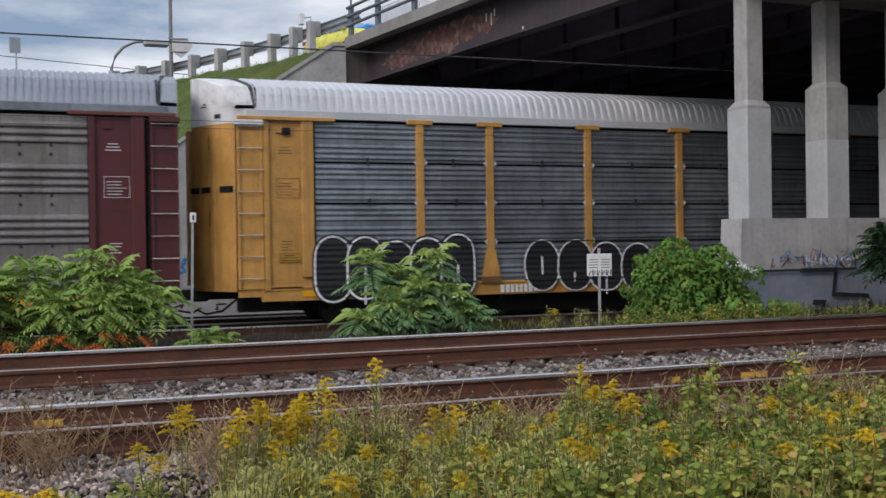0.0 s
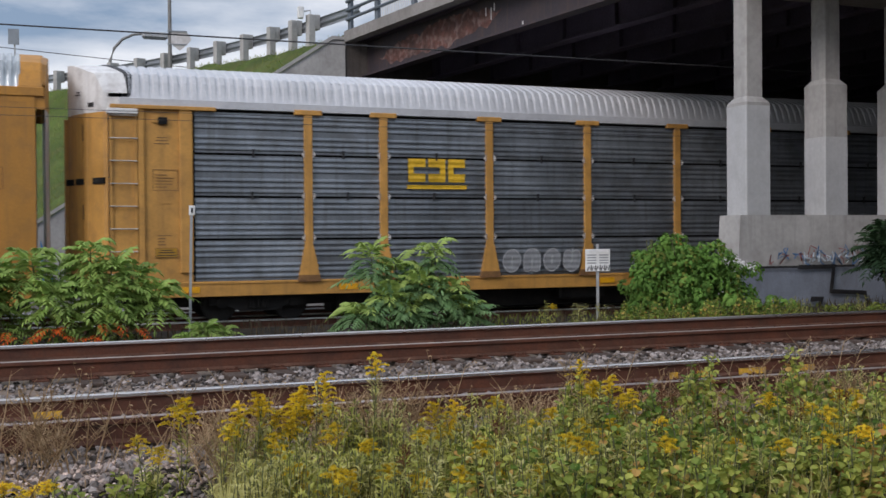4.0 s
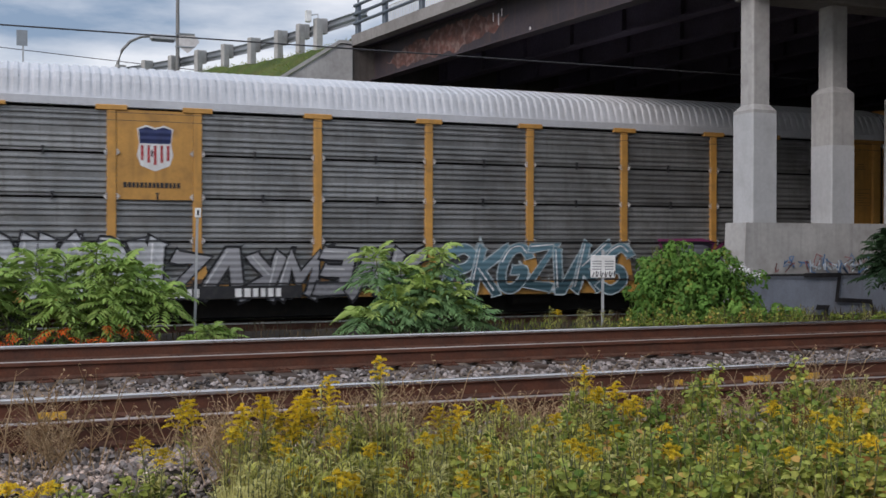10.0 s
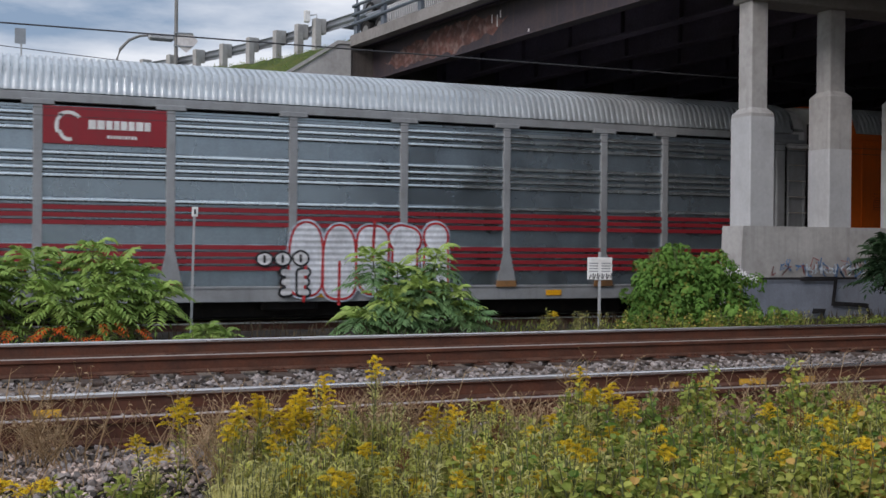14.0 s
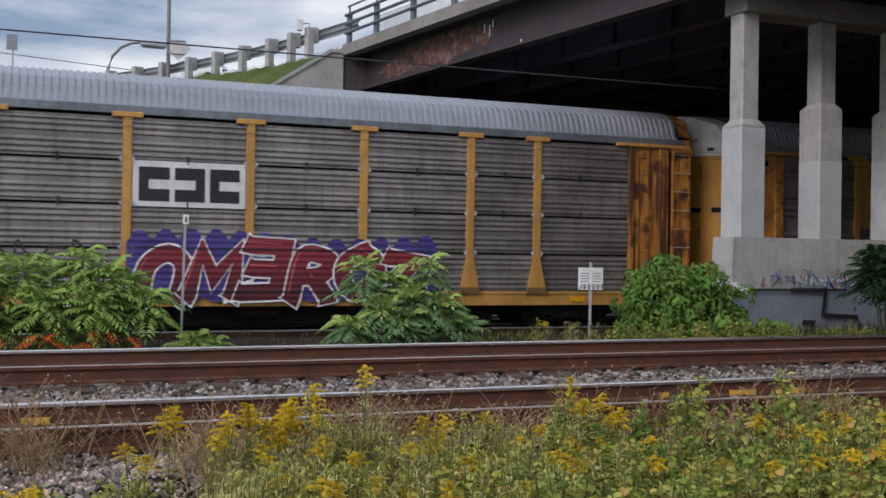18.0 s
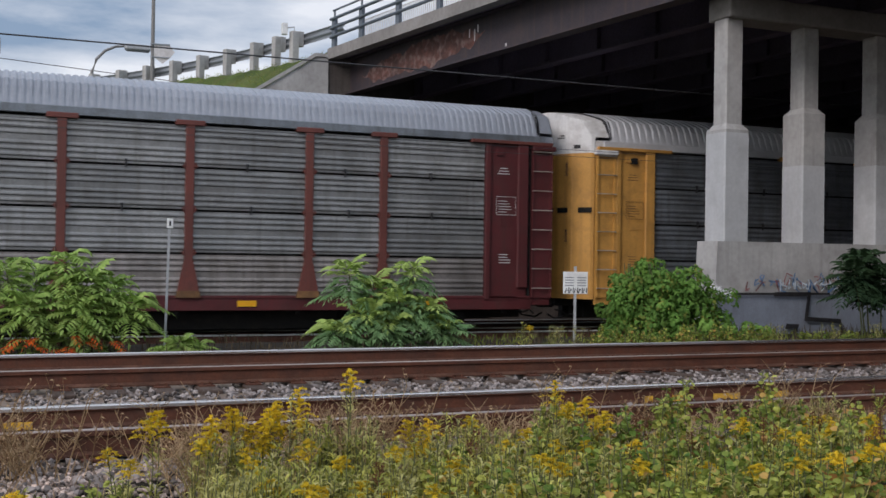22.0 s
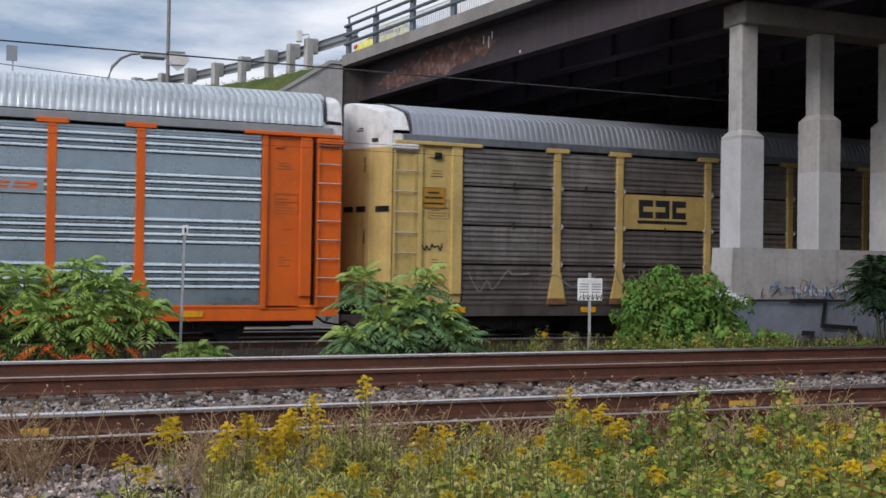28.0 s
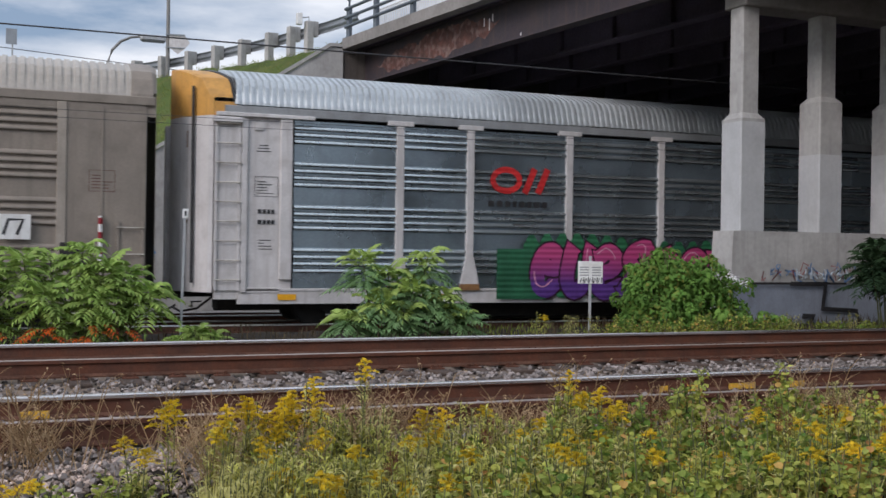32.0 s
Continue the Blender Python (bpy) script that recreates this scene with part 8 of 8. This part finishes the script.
sl = thing("street_lamp", "street lamp with a bowed arm behind the road", "street lamp", (5.55, 52.5, ROAD_Z + 0.15))
q = Build()
q.tube(([(-1.58, 0, 0), (-1.55, 0, 1.2), (-1.36, 0, 1.8), (-0.98, 0, 2.24), (-0.5, 0, 2.48), (0.0, 0, 2.55)]), 0.08, 8, 0.055)
part("arm", q, POLE_DARK, sl)
part("lamp_head", boxed(-0.1, 1.1, -0.2, 0.2, 2.32, 2.66, 0.1), POLE, sl, "flat grey lamp head")
rsn = thing("road_sign", "small sign on a post beyond the bank", "road sign", (-0.15, 56.0, ROAD_Z - 0.5))
part("post", boxed(-0.04, 0.04, -0.04, 0.04, 0, 3.6), POLE, rsn)
part("plate", boxed(-0.3, 0.2, -0.08, -0.05, 2.95, 3.7), GUARD, rsn)
bx = thing("sensor_box", "small grey sensor box on the last guardrail post", "sensor box", (*approach(2.5, 0.1)[0], ROAD_Z + 0.97))
part("box", boxed(-0.46, -0.26, -0.1, 0.1, -0.15, 0.27, 0.02), WHITE, bx)
q = Build()
q.tube([(0.0, 0, 0), (0.0, 0, 0.16), (-0.3, 0, 0.1)], 0.025, 6)
part("bracket", q, POLE, bx)

# graffiti on the plinth and the wing wall
wallmarks = Build()
rng = random.Random(77)
for i in range(16):
    x = 16.0 + i * 0.24 + rng.uniform(-0.05, 0.05)
    z = rng.uniform(1.35, 1.5)
    stroke(wallmarks, [(x + rng.uniform(-0.15, 0.15), z + rng.uniform(-0.1, 0.3)) for _ in range(5)], 0.035, PIER_Y - 0.512)
part("graffiti", wallmarks, spray((0.1, 0.2, 0.38)), pier, "blue sprayed scribbles on the plinth")
wallmarks = Build()
for i in range(12):
    x = 16.6 + i * 0.15
    stroke(wallmarks, [(x + rng.uniform(-0.1, 0.1), 1.4 + rng.uniform(-0.05, 0.25)) for _ in range(4)], 0.04, PIER_Y - 0.516)
part("graffiti", wallmarks, spray((0.55, 0.62, 0.68)), pier, "pale sprayed scribbles on the plinth")
wallmarks = Build()
for i in range(8):
    x = 15.7 + i * 0.4
    stroke(wallmarks, [(x + rng.uniform(-0.15, 0.15), 1.45 + rng.uniform(-0.1, 0.35)) for _ in range(5)], 0.03, PIER_Y - 0.514)
part("graffiti", wallmarks, spray((0.3, 0.12, 0.12)), pier, "reddish sprayed scribbles on the plinth")
wallmarks = Build()
stroke(wallmarks, [(15.1, 1.3), (16.9, 1.3), (18.1, 1.3)], 0.05, PIER_Y - 0.518)
fat_stroke(wallmarks, [(16.52, 1.29), (17.49, 1.29), (17.41, 0.72), (18.4, 0.66)], 0.1, PIER_Y - 0.519, False)
fat_stroke(wallmarks, [(16.87, 0.55), (17.14, 0.55), (16.95, 0.2)], 0.12, PIER_Y - 0.519, False)
fat_stroke(wallmarks, [(18.4, 0.66), (18.55, 0.2)], 0.09, PIER_Y - 0.521, False)
part("graffiti", wallmarks, BLACK, pier, "black sprayed lines on the plinth")
wallmarks = Build()
for i in range(10):
    stroke(wallmarks, [(0.2 + i * 0.5 + rng.uniform(-0.3, 0.3), 1.2 + rng.uniform(-0.6, 0.9)) for _ in range(4)], 0.12, WALL_Y - 0.006)
part("graffiti", wallmarks, spray((0.05, 0.22, 0.5)), abut, "blue sprayed forms on the wing wall")

# ---- road vehicles ----


# stations of a saloon car from tail to nose: x, underside, shoulder, roof, half width at the shoulder and at the roof
SALOON = [(-2.3, 0.45, 0.82, 0.84, 0.72, 0.6), (-2.22, 0.32, 0.98, 1.0, 0.82, 0.66), (-1.6, 0.28, 1.0, 1.07, 0.88, 0.7), (-0.95, 0.28, 0.98, 1.38, 0.9, 0.62), (-0.35, 0.28, 0.96, 1.46, 0.9, 0.6), (0.3, 0.28, 0.95, 1.42, 0.9, 0.61),
          (1.15, 0.28, 0.93, 1.0, 0.89, 0.72), (1.9, 0.28, 0.82, 0.86, 0.84, 0.66), (2.25, 0.32, 0.66, 0.7, 0.72, 0.55), (2.33, 0.42, 0.55, 0.57, 0.62, 0.5)]


def saloon_at(x):
    for a, b in zip(SALOON, SALOON[1:]):
        if a[0] <= x <= b[0]:
            f = (x - a[0]) / (b[0] - a[0])
            return [u + (v - u) * f for u, v in zip(a, b)]
    return SALOON[-1]


def road_car(name, label, paint_mat):
    """A saloon along +x (front): lofted body, glass, lamps, wheels."""
    t = thing(name, label, "car")
    q = Build()
    rings = []
    for x, zb, zs, zr, w, wr in SALOON:
        half = [(w * 0.86, zb), (w, zb + 0.16), (w * 1.02, (zb + zs) / 2), (w * 0.96, zs), ((w * 0.96 + wr) / 2, (zs + zr) / 2), (wr, zr - 0.02), (wr * 0.6, zr)]
        rings.append([(x, -y, z) for y, z in half] + [(x, y, z) for y, z in reversed(half)])
    m = len(rings[0])
    for r in rings:
        q.v += r
    q.f = [(i * m + j, (i + 1) * m + j, (i + 1) * m + (j + 1) % m, i * m + (j + 1) % m) for i in range(len(rings) - 1) for j in range(m)]
    q.f += [tuple(range(m)), tuple(range(len(q.v) - m, len(q.v)))]
    part("body", q.mesh("body", True), paint_mat, t)
    for e in (-1, 1):
        for xa, xb in ((-1.35, -0.42), (-0.34, 0.82)):
            q = Build()
            lo, hi = [], []
            for k in range(7):
                x, _, zs, zr, w, wr = saloon_at(xa + (xb - xa) * k / 6)
                top = max(zs + 0.03, zr - 0.09)
                f = (top - zs) / max(zr - zs, 0.02)
                lo.append((x, e * (w * 0.96 + 0.008), zs + 0.025)), hi.append((x, e * (w * 0.96 + (wr - w * 0.96) * f + 0.014), top))
            q.v = lo + hi
            q.f = [(k, k + 1, 8 + k, 7 + k) for k in range(6)]
            part("window", q, GLASS, t)
        part("headlamp", boxed(2.02, 2.26, e * 0.6 - 0.12, e * 0.6 + 0.12, 0.6, 0.74, 0.03), GLASS, t)
        part("tail_lamp", boxed(-2.3, -2.02, e * 0.68 - 0.16, e * 0.68 + 0.16, 0.8, 0.96, 0.03), TAIL, t, "red tail lamp")
        part("mirror", boxed(0.72, 0.9, e * 0.98 - 0.09, e * 0.98 + 0.09, 0.95, 1.08, 0.03), paint_mat, t)
    for xa, xb in ((-1.5, -0.98), (0.36, 1.08)):
        q = Build()
        for x in (xa, xb):
            _, _, _, zr, _, wr = saloon_at(x)
            q.v += [(x, -wr * 0.85, zr + 0.012), (x, wr * 0.85, zr + 0.012)]
        q.f = [(0, 1, 3, 2)]
        part("windscreen", q, GLASS, t)
    for x in (-1.4, 1.4):
        for y in (-0.93, 0.71):
            q = Build()
            disc(q, x, y, 0.32, 0.32, 0.22, 18)
            w = part("wheel", q, TYRE, t)
            q = Build()
            disc(q, x, y - 0.006 if y < 0 else y + 0.222, 0.32, 0.2, 0.004, 14)
            part("rim", q, POLE_DARK, w)
    return t


def flatbed(name, label):
    """A tow truck: tall cab in front, a long level deck behind it."""
    t = thing(name, label, "truck")
    q = Build()
    q.prism([(-0.2, 0.55), (-0.25, 1.3), (-0.12, 2.0), (0.0, 2.08), (0.85, 2.1), (1.45, 1.5), (2.4, 1.32), (2.6, 1.2), (2.62, 0.5)], "y", -0.95, 0.95)
    part("cab", q, CAR_BLACK, t)
    bed = part("deck", boxed(-8.0, -0.35, -1.1, 1.1, 0.74, 0.86, 0.02), GUARD, t, "long grey steel deck")
    for y in (-1.1, 1.02):
        part("side_rail", boxed(-8.0, -0.35, y, y + 0.08, 0.861, 0.95, 0.01), GUARD, bed)
    part("chassis", boxed(-7.6, 0.6, -0.45, 0.45, 0.45, 0.735, 0.02), DARK, t)
    board = part("headboard", boxed(-0.34, -0.24, -1.0, 1.0, 1.98, 2.1, 0.01), CAR_BLACK, t, "black headboard frame behind the cab")
    part("crossbar", boxed(-0.34, -0.25, -0.99, 0.99, 1.5, 1.58), CAR_BLACK, board)
    for y in (-1.0, -0.35, 0.25, 0.9):
        part("upright", boxed(-0.33, -0.26, y, y + 0.1, 0.87, 1.978), CAR_BLACK, board)
    for y in (-0.86, 0.74):
        q = Build()
        q.tube([(0.6, y * 1.17, 0.9), (0.6, y * 1.17, 2.0)], 0.09, 10)
        part("exhaust_stack", q, CHROME, t, "chrome exhaust stack")
    q = Build()
    q.prism([(0.0, 1.4), (0.05, 1.92), (0.8, 1.95), (1.25, 1.5)], "y", -0.958, -0.95)
    part("window", q, GLASS, t)
    q = Build()
    q.poly([(0.94, -0.85, 2.05), (0.94, 0.85, 2.05), (1.45, 0.85, 1.54), (1.45, -0.85, 1.54)])
    part("windscreen", q, GLASS, t)
    part("mirror", boxed(1.1, 1.22, -1.2, -0.97, 1.5, 1.9, 0.03), CHROME, t)
    for x in (-6.2, -5.2, 1.75):
        for y in (-1.05, 0.8):
            q = Build()
            disc(q, x, y, 0.36, 0.36, 0.25, 18)
            w = part("wheel", q, TYRE, t)
            q = Build()
            disc(q, x, y - 0.006 if y < 0 else y + 0.252, 0.36, 0.2, 0.004, 14)
            part("rim", q, POLE_DARK, w)
    return t


tow = flatbed("tow_truck", "black tow truck with a long steel deck")
sedan = road_car("sedan", "metallic grey sedan riding backwards on the tow truck", CAR_GREY)
early_car = road_car("car", "yellow and blue car crossing the bridge", CAR_YELLOW)
part("bonnet", boxed(1.0, 2.12, -0.78, 0.78, 0.72, 1.0, 0.08), CAR_BLUE, early_car, "bright blue bonnet")
late_car = copy_thing(early_car, Matrix())
white_car = road_car("car", "white car crossing the bridge", CAR_WHITE)


def lane(d, off):
    """Pose on the road: d metres along it, negative on the approach, positive on the bridge towards the camera."""
    p, head = approach(-d, off)
    ang, z = head - 90, road_top(-d) if d < 0 else CROWN + RISE * d
    return p, ang, z


def drive(ob, keys, off, back=False, lift=0.0):
    """Rows for a vehicle from (seconds, metres along the road)."""
    rows = []
    for t, d in keys:
        p, ang, z = lane(d, off)
        # the ramp joins the road at an angle
        ang -= -26 * min(max((-d - 8) / 6, 0.0), 1.0)
        rows.append((t, pose(p.x, p.y, z + 0.01 + lift, 0, 0, ang + (180 if back else 0))))
    walk(ob, rows)


def travel(t):
    """Distance that the train has run at t seconds."""
    return 4.024 + 13.621 * t - 0.00707 * t * t


def motions():
    # one turn of a wheel serves all wheels of the train
    walk(wheels[0], [(i / 30, pose(0, 0, 0, 0, math.degrees(travel(i / 30) / 0.42) % 360, 0)) for i in range(961)])
    turn = wheels[0].animation_data
    for w in wheels[1:]:
        w.rotation_mode = "QUATERNION"
        w.animation_data_create().action = turn.action
        w.animation_data.action_slot = turn.action_slot
    for k, car in enumerate(train):
        walk(car, [(t, pose(travel(t) - k * CAR_L, TRAIN_Y, 0)) for t in range(0, 33, 4)])
    load = [(0, -113.0), (11.0, -26.1), (11.5, -21.8), (12.0, -17.9), (12.5, -13.5), (13.0, -8.95), (13.6, -4.2), (14.0, -0.7), (17.0, 24.5), (18.2, 31.5), (18.6, 31.9), (32.0, 31.9)]
    drive(tow, [(t, d + 5.1) for t, d in load], 2.7)
    drive(sedan, [(t, d + 0.4) for t, d in load], 2.7, True, 0.93)
    drive(early_car, [(0, -4.2), (0.2, -2.9), (0.4, -1.7), (3.4, 22.0), (4.2, 26.0), (32.0, 26.0)], 3.0)
    drive(late_car, [(0, -125.0), (17.0, -121.0), (27.7, -3.0), (28.0, -0.6), (28.4, 4.0), (28.9, 8.5), (30.0, 14.5), (32.0, 14.5)], 3.0)
    drive(white_car, [(0, -119.5), (5.0, -116.0), (18.6, -8.3), (18.9, -5.6), (19.2, -3.2), (19.5, -0.9), (21.6, 15.0), (23.0, 20.3), (32.0, 20.3)], 2.8)


motions()
